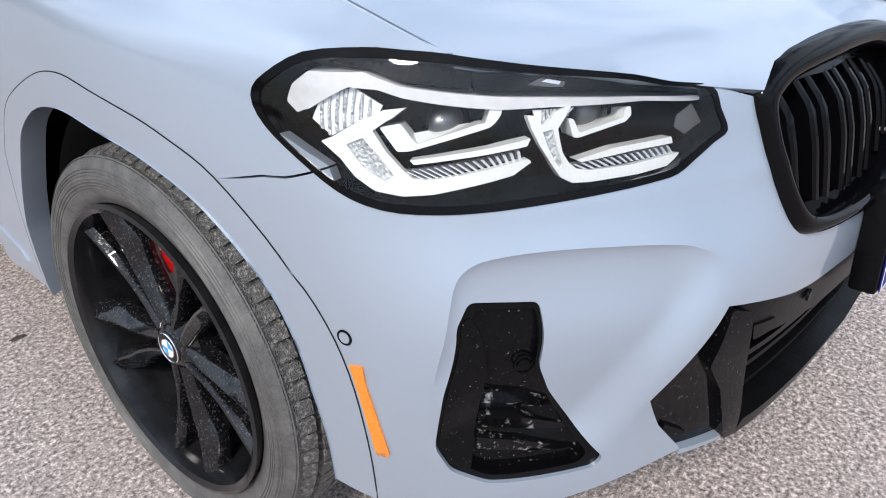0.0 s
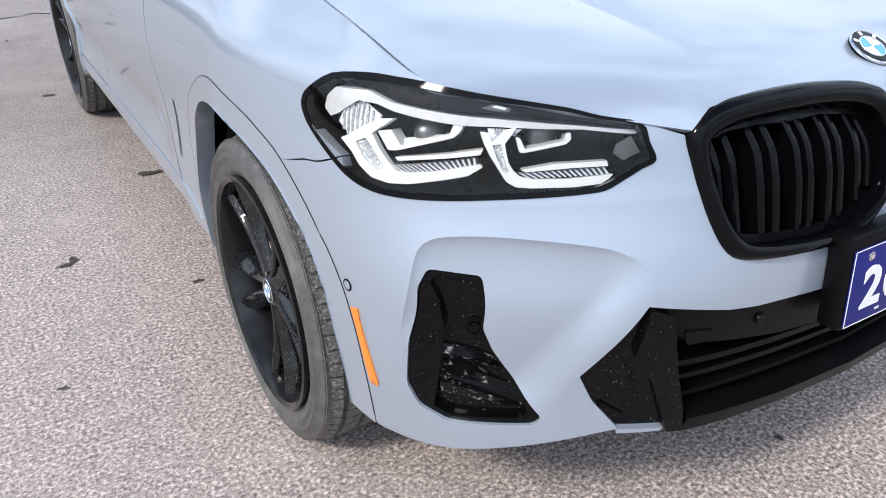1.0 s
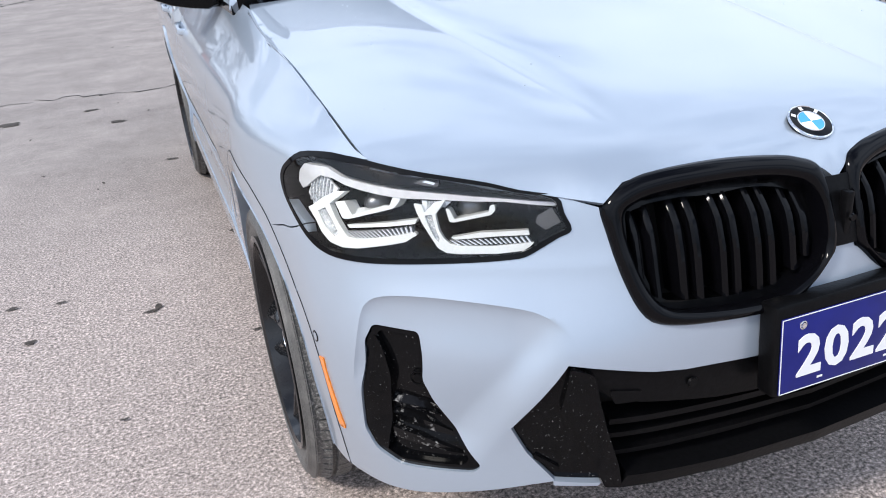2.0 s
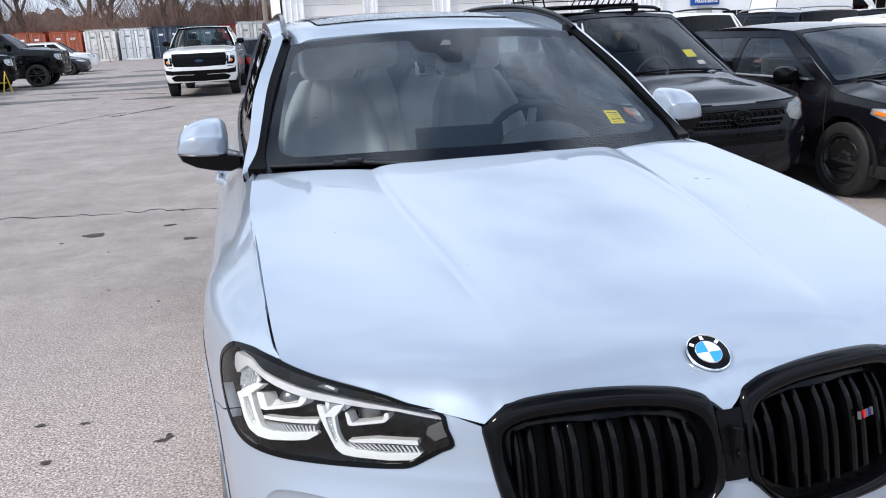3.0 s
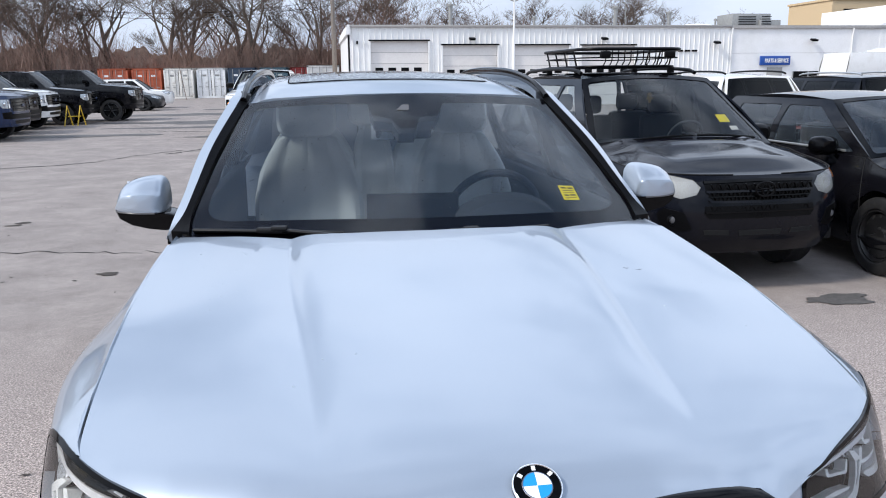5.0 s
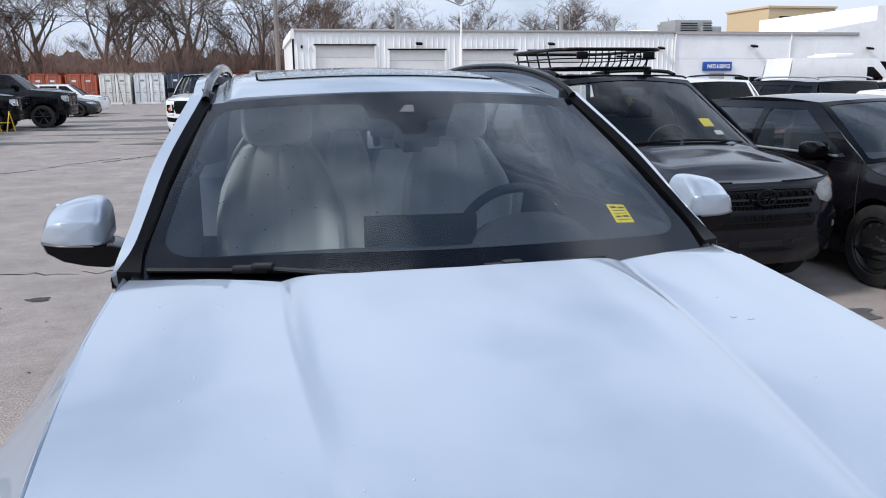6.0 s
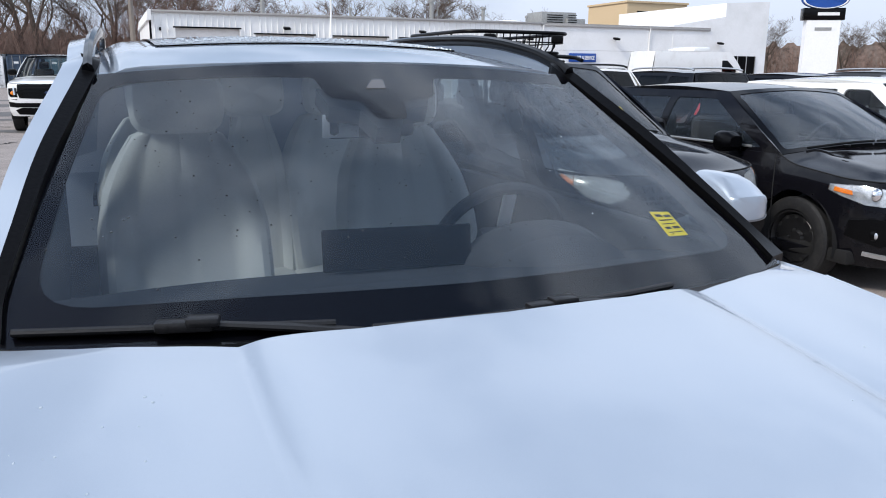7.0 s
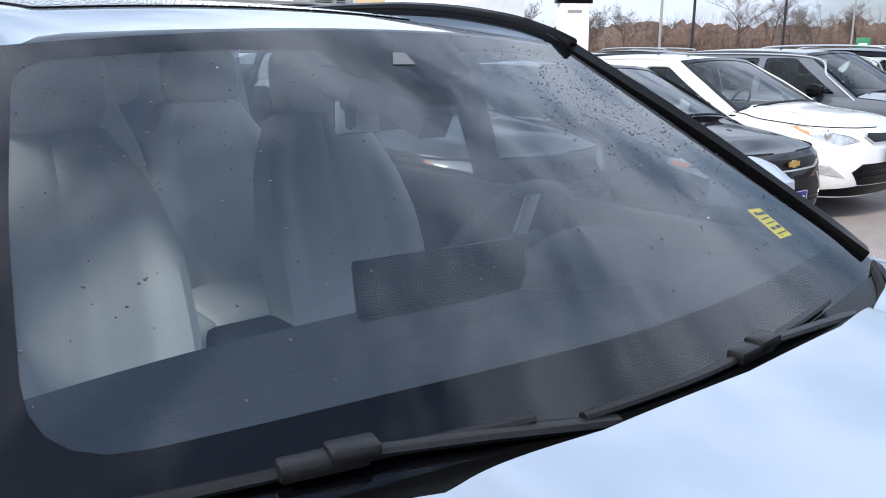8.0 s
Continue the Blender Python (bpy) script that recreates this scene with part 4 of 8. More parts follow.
# ---- wheels ----
def tyre_shape(r, w, rim, n=128):
    """Tyre with a grooved tread; the axle lies along x, the outer side at +x."""
    side = [(rim, w * .40), (rim + .006, w * .455), (rim + .030, w * .50), (rim + (r - rim) * .55, w * .515), (r - .022, w * .485), (r - .008, w * .445)]
    steps = []
    for k in range(len(side) - 1):
        (r0, h0), (r1, h1) = side[k], side[k + 1]
        steps.append((r0, h0))
        if k in (2, 3):
            for t in (.2, .45, .7):
                q, h = r0 + (r1 - r0) * t, h0 + (h1 - h0) * t
                steps += [(q, h), (q + .0008, h + .0014), (q + .0026, h + .0014), (q + .0034, h)]
    prof_side = steps + [side[-1]]
    v, f = lathe(prof_side, n)
    v2, f2 = lathe([(q, -h) for q, h in prof_side][::-1], n)
    ribs = [(-.47, -.30), (-.27, -.10), (-.07, .07), (.10, .27), (.30, .47)]
    shapes = []
    lugs = 70
    for lo, hi in ribs:
        edge = abs(lo + hi) > .5
        rows, sink = [], []
        for k in range(lugs):
            for t, low in ((0, 0), (.40, 0), (.78 if edge else .84, 0), (.81 if edge else .87, 1), (.95, 1)):
                rows.append(2 * math.pi * (k + t + (.35 if not edge else 0)) / lugs)
                sink.append(.0075 * low)
        rings = []
        for a, dip in zip(rows, sink):
            ring = []
            for h, drop in ((lo, .013), (lo + .012, .0005), ((lo + hi) / 2, 0), (hi - .012, .0005), (hi, .013)):
                shoulder = .020 * max(0, abs(h) - .33) / .14 if edge else 0
                q = r - max(drop, dip if drop < .01 else 0) - shoulder
                slant = .018 * (h - lo) * (1 if lo + hi > 0 else -1) if edge else .05 * (h - lo)
                ring.append((h * w, q * math.cos(a + slant), q * math.sin(a + slant)))
            rings.append(ring)
        v0, f0 = loft(rings + rings[:1], closed=False, caps=False)
        shapes.append((v0, [tuple(reversed(q)) for q in f0]))
    base = lathe([(r - .010, w * .46), (r - .012, 0), (r - .010, -w * .46)], n)
    return join((v, f), (v2, f2)), join(base, *shapes)


def spoke(angle, off0, off1, r0, r1, w0, w1, x0, x1, dish=.012):
    """A straight faceted spoke: off0, off1 are its sideways offsets at hub and rim."""
    rings = []
    rad, tan = np.array([0, math.cos(angle), math.sin(angle)]), np.array([0, -math.sin(angle), math.cos(angle)])
    for t in np.linspace(0, 1, 8):
        r, w = r0 + (r1 - r0) * t, w0 + (w1 - w0) * t
        x = x0 + (x1 - x0) * t - dish * math.sin(math.pi * t)
        th = .040 - .012 * t
        off = off0 + (off1 - off0) * t
        prof = [(-w / 2, -th), (-w / 2, -.012), (-w * .18, 0), (w * .18, 0), (w / 2, -.012), (w / 2, -th)]
        rings.append([rad * r + tan * (q + off) + np.array([x + h, 0, 0]) for q, h in prof])
    return loft(rings)


def blade_spoke(angle, side, r0, r1):
    """A sculpted spoke of a pair: a raised ridge on its inner edge, a long facet falling to the outer edge and a wing near the rim."""
    rings = []
    rad, tan = np.array([0, math.cos(angle), math.sin(angle)]), np.array([0, -math.sin(angle), math.cos(angle)]) * side
    for t in np.linspace(0, 1, 15):
        r = r0 + (r1 - r0) * t
        inner = np.interp(t, (0, .25, .6, 1), (.003, .006, .020, .037))
        wing = .020 * math.exp(-((t - .66) / .12) ** 2)
        outer = np.interp(t, (0, .25, .55, .8, 1), (.030, .035, .050, .068, .080)) + wing * .55
        x = .094 + .017 * t - .006 * math.sin(math.pi * t)
        crest = inner + (outer - inner) * np.interp(t, (0, .5, 1), (.35, .24, .30))
        fall = np.interp(t, (0, .3, .62, 1), (.004, .009, .017, .008))
        prof = [(inner, -.042), (inner, -.013), (crest - .003, -.0015), (crest + .002, 0), (outer - .005, -fall), (outer, -fall - .008), (outer, -.042)]
        rings.append([rad * r + tan * q + np.array([x + h, 0, 0]) for q, h in prof])
    v, f = loft(rings)
    return (v, f) if side > 0 else (v, [tuple(reversed(g)) for g in f])


def wheel(name, x, y, s, turn, caliper_at):
    m = Matrix.Translation((x, y, WHEEL_Z)) @ Matrix.Diagonal((s, 1, 1, 1)) @ Matrix.Rotation(turn, 4, "X")
    still = Matrix.Translation((x, y, WHEEL_Z)) @ Matrix.Diagonal((s, 1, 1, 1))
    w, r, rim = .245, WHEEL_R, .268
    wall, tread = tyre_shape(r, w, rim)
    barrel = lathe([(rim + .004, w * .45), (rim + .008, w * .515), (rim + .001, w * .525), (rim - .008, w * .50), (rim - .016, w * .36), (rim - .020, w * .20), (rim - .03, .0), (rim - .024, -w * .4)], 64)
    hub = part(name, moved(barrel, m), BARREL, car, "gloss black alloy wheel with five twin spokes and dusty tyre")
    part("tyre_sidewall", moved(wall, m), RUBBER, hub)
    part("tyre_tread", moved(tread, m), TREAD, hub, "dusty grooved tread")
    for k in range(5):
        a = k * 2 * math.pi / 5
        for d in (-1, 1):
            part("spoke", moved(blade_spoke(a, d, .038, rim - .006), m), RIM_BLACK, hub, "sculpted gloss black spoke filmed with road dust")
        part("wheel_bolt", moved(moved(lathe([(.0005, .012), (.009, .011), (.010, 0)], 6), Matrix.Translation((.062, .056 * math.cos(a + .63), .056 * math.sin(a + .63)))), m), STEEL, hub)
    part("hub_boss", moved(lathe([(.0005, .096), (.034, .096), (.042, .090), (.066, .074), (.075, .03)], 40), m), RIM_BLACK, hub)
    part("tyre_valve", moved(moved(lathe([(.0005, .034), (.004, .033), (.0045, .012), (.007, .010), (.007, 0)], 10), Matrix.Translation((.062, (rim - .026) * math.cos(2.55), (rim - .026) * math.sin(2.55)))), m), CHROME, hub, "metal tyre valve")
    cap = part("hub_cap", moved(lathe([(.0005, .097), (.031, .097), (.032, .094)], 32), m), GLOSS_BLACK, hub, "hub cap with blue and white badge")
    roundel(cap, Matrix.Translation((x + s * .096, y, WHEEL_Z)) @ Matrix.Rotation(s * math.pi / 2, 4, "Y"), 0.030)
    part("brake_disc", moved(lathe([(.05, .012), (.07, .014), (.172, .014), (.174, .004), (.172, -.006), (.06, -.006)], 56), still), STEEL, hub)
    prof = [(.115, .030), (.118, .040), (.150, .046), (.183, .040), (.186, .020), (.186, -.03)]
    part("brake_caliper", moved(lathe(prof, 14, "x", (caliper_at - .42, caliper_at + .42)), still), RED, hub, "red brake caliper")
    part("brake_backing", moved(lathe([(.02, -.02), (.20, -.03), (.235, -.05)], 40), still), CARPET, hub)


for s in (-1, 1):
    wheel("front_wheel", s * .790, WHEEL_Y, s, 0.88, 1.46)
    wheel("rear_wheel", s * .785, REAR_Y, s, 0.5, 0.4)


# ---- windscreen, roof, pillars ----
def screen(u, v, d=0.0):
    """The windscreen: u from -1 to 1 across, v from 0 at the foot to 1 at the roof; d: metres inside."""
    u, v = np.asarray(u, float), np.asarray(v, float)
    m = np.abs(u)
    foot = np.column_stack([.75 * u, 1.40 + .115 * m ** 1.6, 1.125 - .002 * u * u])
    head = np.column_stack([.58 * u, 2.085 + .06 * m ** 1.8, 1.535 - .03 * u * u])
    p = foot + (head - foot) * v[:, None]
    p[:, 2] += .022 * np.sin(math.pi * np.clip(v, 0, 1)) * (1 - .9 * u * u)
    p[:, 1] += d * .52
    p[:, 2] -= d * .85
    return p


def inside(d):
    return lambda u, v: screen(u, v, d)


W_SC = (0.66, 0.80)
frame_line = [(-1, -.06), (-.5, -.05), (0, -.05), (.5, -.05), (1, -.06), (1, 1), (.5, 1), (0, 1), (-.5, 1), (-1, 1)]
def rounded_by(pts, n=5):
    """A polygon of (u, v, radius) with each corner rounded off by its own radius."""
    out, k = [], len(pts)
    for i in range(k):
        p0, p1, p2 = (np.array(pts[j % k][:2], float) for j in (i - 1, i, i + 1))
        d0, d1 = p0 - p1, p2 - p1
        l0, l1 = np.linalg.norm(d0), np.linalg.norm(d1)
        a, b = p1 + d0 / l0 * min(pts[i][2], l0 * .48), p1 + d1 / l1 * min(pts[i][2], l1 * .48)
        out += [tuple((1 - t) ** 2 * a + 2 * t * (1 - t) * p1 + t * t * b) for t in np.linspace(0, 1, n + 1)]
    return out


clear_line = rounded_by([(-.945, .078, .13), (-.5, .080, .05), (0, .074, .05), (.5, .070, .05), (.935, .066, .13), (.955, .5, .1), (.94, .925, .10), (.5, .915, .05), (.262, .905, .02), (.200, .785, .025), (.080, .765, .02), (.046, .668, .02), (-.052, .668, .02), (-.085, .765, .02), (-.195, .790, .025), (-.222, .905, .02), (-.5, .925, .05), (-.955, .935, .10), (-.962, .5, .1)])
pane = part("windscreen", sheet(screen, frame_line, (), 0.03, scale=W_SC), SCREEN_GLASS, car, "curved windscreen with cloud reflections and rain beads")
pane.visible_shadow = False
part("ceramic_band", sheet(inside(0.004), frame_line, [clear_line], 0.02, scale=W_SC), FRIT, car, "black ceramic band round the windscreen")
film = part("misted_film", sheet(inside(0.006), clear_line, (), 0.03, scale=W_SC), GLASS_FILM, car, "faint smeared mist on the inside of the glass, tinted blue for reflected sky")
film.visible_shadow = False
part("camera_window", sheet(inside(-0.0012), [(-.048, .825), (.028, .825), (.036, .88), (-.006, .88)], (), 0.02, scale=W_SC), LAMP_GREY, car)
part("camera_housing", sheet(inside(0.03), [(-.21, .90), (.25, .90), (.19, .79), (.075, .77), (.042, .675), (-.048, .675), (-.08, .77), (-.185, .795)], (), 0.02, 0.04, scale=W_SC), DASH, car)
sticker = part("yellow_sticker", sheet(inside(0.002), [(.690, .236), (.768, .231), (.760, .136), (.681, .139)], (), 0.02, scale=W_SC), YELLOW, car, "yellow service sticker with black print inside the glass")
for u0, u1, v0, v1 in ((.697, .722, .213, .223), (.730, .758, .210, .219), (.697, .752, .197, .201), (.695, .752, .183, .186), (.694, .716, .164, .173), (.724, .752, .164, .173), (.693, .750, .150, .153)):
    part("print_bar", sheet(inside(0.0012), [(u0, v1), (u1, v1), (u1 + .004, v0), (u0 + .004, v0)], (), 0.02, scale=W_SC), INK, sticker)


def roof(x, y):
    x, y = np.asarray(x, float), np.asarray(y, float)
    m = np.abs(x)
    t = np.clip((y - 2.07) / 2.0, 0, 1.3)
    z = 1.532 + .30 * t - .24 * t ** 2 - .03 * (m / .58) ** 2 - .05 * smooth((m - .50) / .14)
    return np.column_stack([x, y, z])


roof_line = both([(0, 2.088), (.25, 2.099), (.45, 2.128), (.588, 2.152), (.605, 2.5), (.61, 3.2), (.60, 4.0), (0, 4.1)])
glass_top = rounded([(-.44, 2.52), (0, 2.50), (.44, 2.52), (.45, 3.5), (-.45, 3.5)], .04)
part("roof_panel", sheet(roof, roof_line, [glass_top], 0.04, 0.012), PAINT, car)
top_glass = part("sunroof", sheet(lambda x, y: roof(x, y) + [0, 0, .004], [(x * .985, 2.52 + (y - 2.52) * .99) for x, y in glass_top], (), 0.05, 0.006), GLOSS_BLACK, car, "black glass sunroof beaded with rain")
part("headlining", sheet(lambda x, y: roof(x, y) - [0, 0, .035], both([(0, 2.12), (.55, 2.17), (.58, 3.0), (.57, 4.0), (0, 4.05)]), (), 0.08, flip=True), LINING, car)


def rail_path(s):
    pts = crom([(.594, 2.14, 1.510), (.592, 2.22, 1.538), (.588, 2.36, 1.572), (.578, 2.60, 1.604), (.570, 2.9, 1.620), (.566, 3.4, 1.626), (.566, 3.8, 1.612), (.568, 4.0, 1.58)], np.linspace(0, 7, 36))
    return [(s * x, y, z) for x, y, z in pts]


def beam(c0, c1, c2, c3, n=30):
    """A closed bar whose four long edges are smooth curves."""
    e = [crom(c, np.linspace(0, len(c) - 1, n)) for c in (c0, c1, c2, c3)]
    return loft(np.stack(e, 1))


def flipx(curve, s):
    return [(s * x, y, z) for x, y, z in curve]


for s in (-1, 1):
    part("roof_rail", tube(rail_path(s), .013, 8, 1.4), GLOSS_BLACK, car, "black roof rail")
    lo = [(.735, 1.50, 1.128), (.733, 1.58, 1.172), (.71, 1.70, 1.245), (.663, 1.90, 1.362), (.583, 2.148, 1.507), (.575, 2.20, 1.533)]
    mid = [(.785, 1.53, 1.122), (.750, 1.585, 1.172), (.724, 1.70, 1.245), (.682, 1.90, 1.366), (.603, 2.16, 1.517), (.605, 2.21, 1.54)]
    out = [(.81, 1.56, 1.10), (.792, 1.61, 1.155), (.768, 1.72, 1.225), (.735, 1.92, 1.345), (.652, 2.20, 1.51), (.65, 2.26, 1.525)]
    deep = [(.77, 1.58, 1.09), (.755, 1.64, 1.14), (.73, 1.75, 1.21), (.69, 1.95, 1.33), (.62, 2.2, 1.48), (.615, 2.26, 1.49)]
    part("windscreen_trim", beam(flipx([(x - .006, y, z + .004) for x, y, z in lo], s), flipx([(x + .002, y, z + .008) for x, y, z in mid], s), flipx([(x, y, z - .03) for x, y, z in mid], s), flipx([(x, y + .02, z - .03) for x, y, z in lo], s)), SATIN_BLACK, car, "black rubber windscreen trim")
    part("windscreen_pillar", beam(flipx([(x + .001, y, z + .004) for x, y, z in mid], s), flipx(out, s), flipx(deep, s), flipx([(x, y + .01, z - .035) for x, y, z in mid], s)), PAINT, car)
    over = [(.615, 2.16, 1.520), (.618, 2.5, 1.585), (.62, 3.0, 1.61), (.615, 3.6, 1.60), (.60, 4.05, 1.55)]
    part("roof_side_frame", beam(flipx([(x - .03, y, z) for x, y, z in over], s), flipx([(x + .024, y + .03, z - .012) for x, y, z in over], s), flipx([(x + .030, y + .03, z - .06) for x, y, z in over], s), flipx([(x - .02, y, z - .05) for x, y, z in over], s)), PAINT, car)
    belt = [(.792, 1.55, 1.115), (.80, 2.0, 1.125), (.808, 2.8, 1.135), (.80, 3.6, 1.15), (.78, 4.3, 1.16)]
    part("belt_trim", beam(flipx(belt, s), flipx([(x + .012, y, z - .004) for x, y, z in belt], s), flipx([(x + .012, y, z - .03) for x, y, z in belt], s), flipx([(x - .02, y, z - .03) for x, y, z in belt], s)), GLOSS_BLACK, car)
    side_top = [(.735, 1.93, 1.345), (.665, 2.25, 1.51), (.668, 2.8, 1.555), (.665, 3.5, 1.54), (.64, 4.05, 1.46)]
    side_pane = part("side_window", strip(flipx([(.79, 1.62, 1.12), (.795, 2.0, 1.125), (.802, 2.8, 1.135), (.795, 3.6, 1.15), (.775, 4.2, 1.16)], s), flipx([(.782, 1.66, 1.16), (.662, 2.17, 1.475), (.636, 2.8, 1.555), (.632, 3.5, 1.54), (.61, 4.05, 1.46)], s)), SIDE_GLASS, car)
    for y in (2.62, 3.62):
        part("door_pillar", beam(*[flipx([(.800 + q, y + w, 1.12), (.714 + q, y + w, 1.36), (.640 + q, y + w, 1.55)], s) for q, w in ((.004, -.05), (.004, .05), (-.03, .05), (-.03, -.05))], n=8), GLOSS_BLACK, car)
    part("rear_side_body", beam(*[flipx([(.78 + q, 4.2 + w, 1.12), (.70 + q, 4.12 + w, 1.4), (.63 + q, 4.0 + w, 1.56)], s) for q, w in ((.01, 0), (-.05, .5), (-.2, .5), (-.05, .02))], n=8), PAINT, car)
tail = loft([[(x * w, y, z) for x in np.linspace(-1, 1, 9)] for w, y, z in ((.60, 4.05, 1.585), (.66, 4.25, 1.50), (.76, 4.5, 1.15), (.82, 4.66, 1.0), (.88, 4.70, .7), (.86, 4.66, .35), (.8, 4.5, .25))], closed=False)
part("tailgate", tail, PAINT, car)
part("underbody", join(block(0, 2.4, .24, 1.5, 3.6, .06, .02), block(0, .55, .30, 1.0, .75, .10, .03), block(0, .95, .62, 1.05, 1.05, .5, .05)), CARPET, car)

# cowl and wipers
cowl_front = [(s * x, y - .03, 1.10) for s, x, y in ((-1, .755, 1.505), (-1, .52, 1.385), (-1, .24, 1.325), (1, 0, 1.315), (1, .24, 1.325), (1, .52, 1.385), (1, .755, 1.505))]
cowl_back = [(s * x, y, 1.112) for s, x, y in ((-1, .755, 1.53), (-1, .52, 1.47), (-1, .24, 1.43), (1, 0, 1.42), (1, .24, 1.43), (1, .52, 1.47), (1, .755, 1.53))]
part("cowl", strip(cowl_front, cowl_back, 40), SATIN_BLACK, car, "black plastic cowl below the windscreen")


def on_screen(x, v, lift):
    u = x / (.75 - .17 * v)
    p = screen(np.array([u]), np.array([v]), -lift)[0]
    return p


WIPER_BLACK = material("worn_black_wiper", (0.009, 0.009, 0.010), rough=0.38, spec=0.3, vary=0.3, grain=150, bump=0.1)


def wiper(x_tip, v_tip, x_block, v_block, x_end, v_end, pivot):
    w = part("wiper", tube([on_screen(x_tip + (x_end - x_tip) * t, np.interp(x_tip + (x_end - x_tip) * t, sorted((x_tip, x_block, x_end)), [v for _, v in sorted(((x_tip, v_tip), (x_block, v_block), (x_end, v_end)))]), .010) for t in np.linspace(0, 1, 24)], .0075, 8, .8), WIPER_BLACK, car, "black wiper with flat blade")
    part("rubber_blade", tube([on_screen(x_tip + (x_end - x_tip) * t, np.interp(x_tip + (x_end - x_tip) * t, sorted((x_tip, x_block, x_end)), [v for _, v in sorted(((x_tip, v_tip), (x_block, v_block), (x_end, v_end)))]), .005) for t in np.linspace(0, 1, 24)], .0042, 6), SATIN_BLACK, w)
    c = on_screen(x_block, v_block, .014)
    p1 = np.array(pivot, float)
    d = (p1 - c) / np.linalg.norm(p1 - c)
    part("wiper_adapter", moved(join(block(0, 0, 0, .085, .026, .018, .005), block(.028, 0, .006, .050, .030, .016, .005)), Matrix.Translation(c) @ Matrix.Rotation(math.atan2(d[1], d[0]), 4, "Z")), WIPER_BLACK, w)
    part("wiper_arm", tube([c, c + d * .05 + [0, 0, .004], (c + p1) / 2 + [0, 0, .004], p1], (.006, .0085, .010, .012), 8, .7), WIPER_BLACK, w)
    return w


wiper(-.715, .008, -.478, .000, -.255, -.014, (-.16, 1.372, 1.108))
wiper(-.20, -.034, .112, -.032, .40, -.026, (.50, 1.395, 1.092))
seal = crom([(s * x, y + .002, 1.108) for s, x, y in ((-1, .75, 1.50), (-1, .52, 1.385), (-1, .24, 1.325), (1, 0, 1.315), (1, .24, 1.325), (1, .52, 1.385), (1, .75, 1.50))], np.linspace(0, 6, 40))
part("bonnet_seal", tube(seal, .008, 6), CARPET, car)


# ---- door mirrors ----
SHELL_BACK = [(1.050, 1.156), (1.0, 1.150), (.95, 1.148), (.90, 1.148), (.852, 1.150), (.846, 1.18), (.847, 1.21), (.852, 1.238), (.866, 1.256), (.885, 1.263), (.915, 1.263), (.95, 1.259), (.985, 1.251), (1.015, 1.236), (1.038, 1.212), (1.050, 1.182)]
SHELL_FACE = [(1.048, 1.156), (1.0, 1.150), (.95, 1.148), (.90, 1.148), (.854, 1.150), (.849, 1.17), (.852, 1.19), (.858, 1.207), (.866, 1.213), (.885, 1.216), (.915, 1.217), (.95, 1.2165), (.985, 1.214), (1.012, 1.207), (1.030, 1.194), (1.043, 1.172)]


def door_mirror(s):
    """A mirror head: flat face below a crease, a cap sloping back above it, black lower shell and foot."""
    narrow = [.86, 1]
    face, rear = (np.array([.85, 0]) + (np.array(ringed(q, 2)) - [.85, 0]) * narrow for q in (SHELL_FACE, SHELL_BACK))
    mid = np.array([.932, 1.185])
    rings = []
    for grow, cap, y in ((.05, 0, 1.766), (.5, 0, 1.767), (.86, 0, 1.769), (.96, 0, 1.773), (1, 0, 1.781), (1, .30, 1.797), (1, .75, 1.826), (1, 1, 1.862), (1, 1, 1.925)):
        q = mid + ((1 - cap) * face + cap * rear - mid) * grow
        bend = .055 * np.clip((q[:, 0] - .92) / .10, 0, 1) ** 2 + .018 * np.clip((.885 - q[:, 0]) / .04, 0, 1) ** 2
        rings.append(np.column_stack([q[:, 0], y + bend * (1 - .9 * (y - 1.766) / .16), q[:, 1]]))

    def sided(shape):
        return shape if s > 0 else mirrored(shape)

    head = part("door_mirror", sided(loft(rings)), PAINT, car, "pale blue-grey door mirror with black foot")
    part("mirror_glass", moved(block(0, 0, 0, .135, .004, .085, .002), Matrix.Translation((s * .928, 1.928, 1.200))), MIRROR, head)
    under = [(1.022, 1.154), (.95, 1.149), (.845, 1.150), (.80, 1.134), (.80, 1.098), (.845, 1.086), (.90, 1.094), (.96, 1.108), (1.008, 1.128)]
    low = []
    for grow, y in ((.90, 1.772), (.985, 1.780), (1, 1.80), (1, 1.88), (.97, 1.915)):
        q = np.array([.92, 1.124]) + (np.array(under) - [.92, 1.124]) * grow
        bend = .055 * np.clip((q[:, 0] - .92) / .10, 0, 1) ** 2 + .03 * np.clip((.86 - q[:, 0]) / .06, 0, 1)
        low.append(np.column_stack([q[:, 0], y + bend * (1 - .9 * (y - 1.766) / .16), q[:, 1]]))
    part("mirror_lower_shell", sided(loft(low)), GLOSS_BLACK, head)
    part("mirror_foot", tube([(s * .775, 1.83, 1.095), (s * .81, 1.84, 1.100), (s * .86, 1.85, 1.100)], (.034, .028, .024), 10, .55), GLOSS_BLACK, head)
    part("indicator_strip", tube([(s * (.88 + .135 * t), 1.770 + .05 * max(0, (t - .3) / .7) ** 2, 1.1485 + .004 * t) for t in np.linspace(0, 1, 12)], .0028, 6), LAMP_GREY, head)


door_mirror(-1)
door_mirror(1)
for s in (-1, 1):
    for y in (2.35, 3.3):
        part("door_handle", tube([(s * .896, y, .955), (s * .918, y + .025, .957), (s * .918, y + .185, .962), (s * .893, y + .21, .963)], .010, 8, 1.3), PAINT, car)

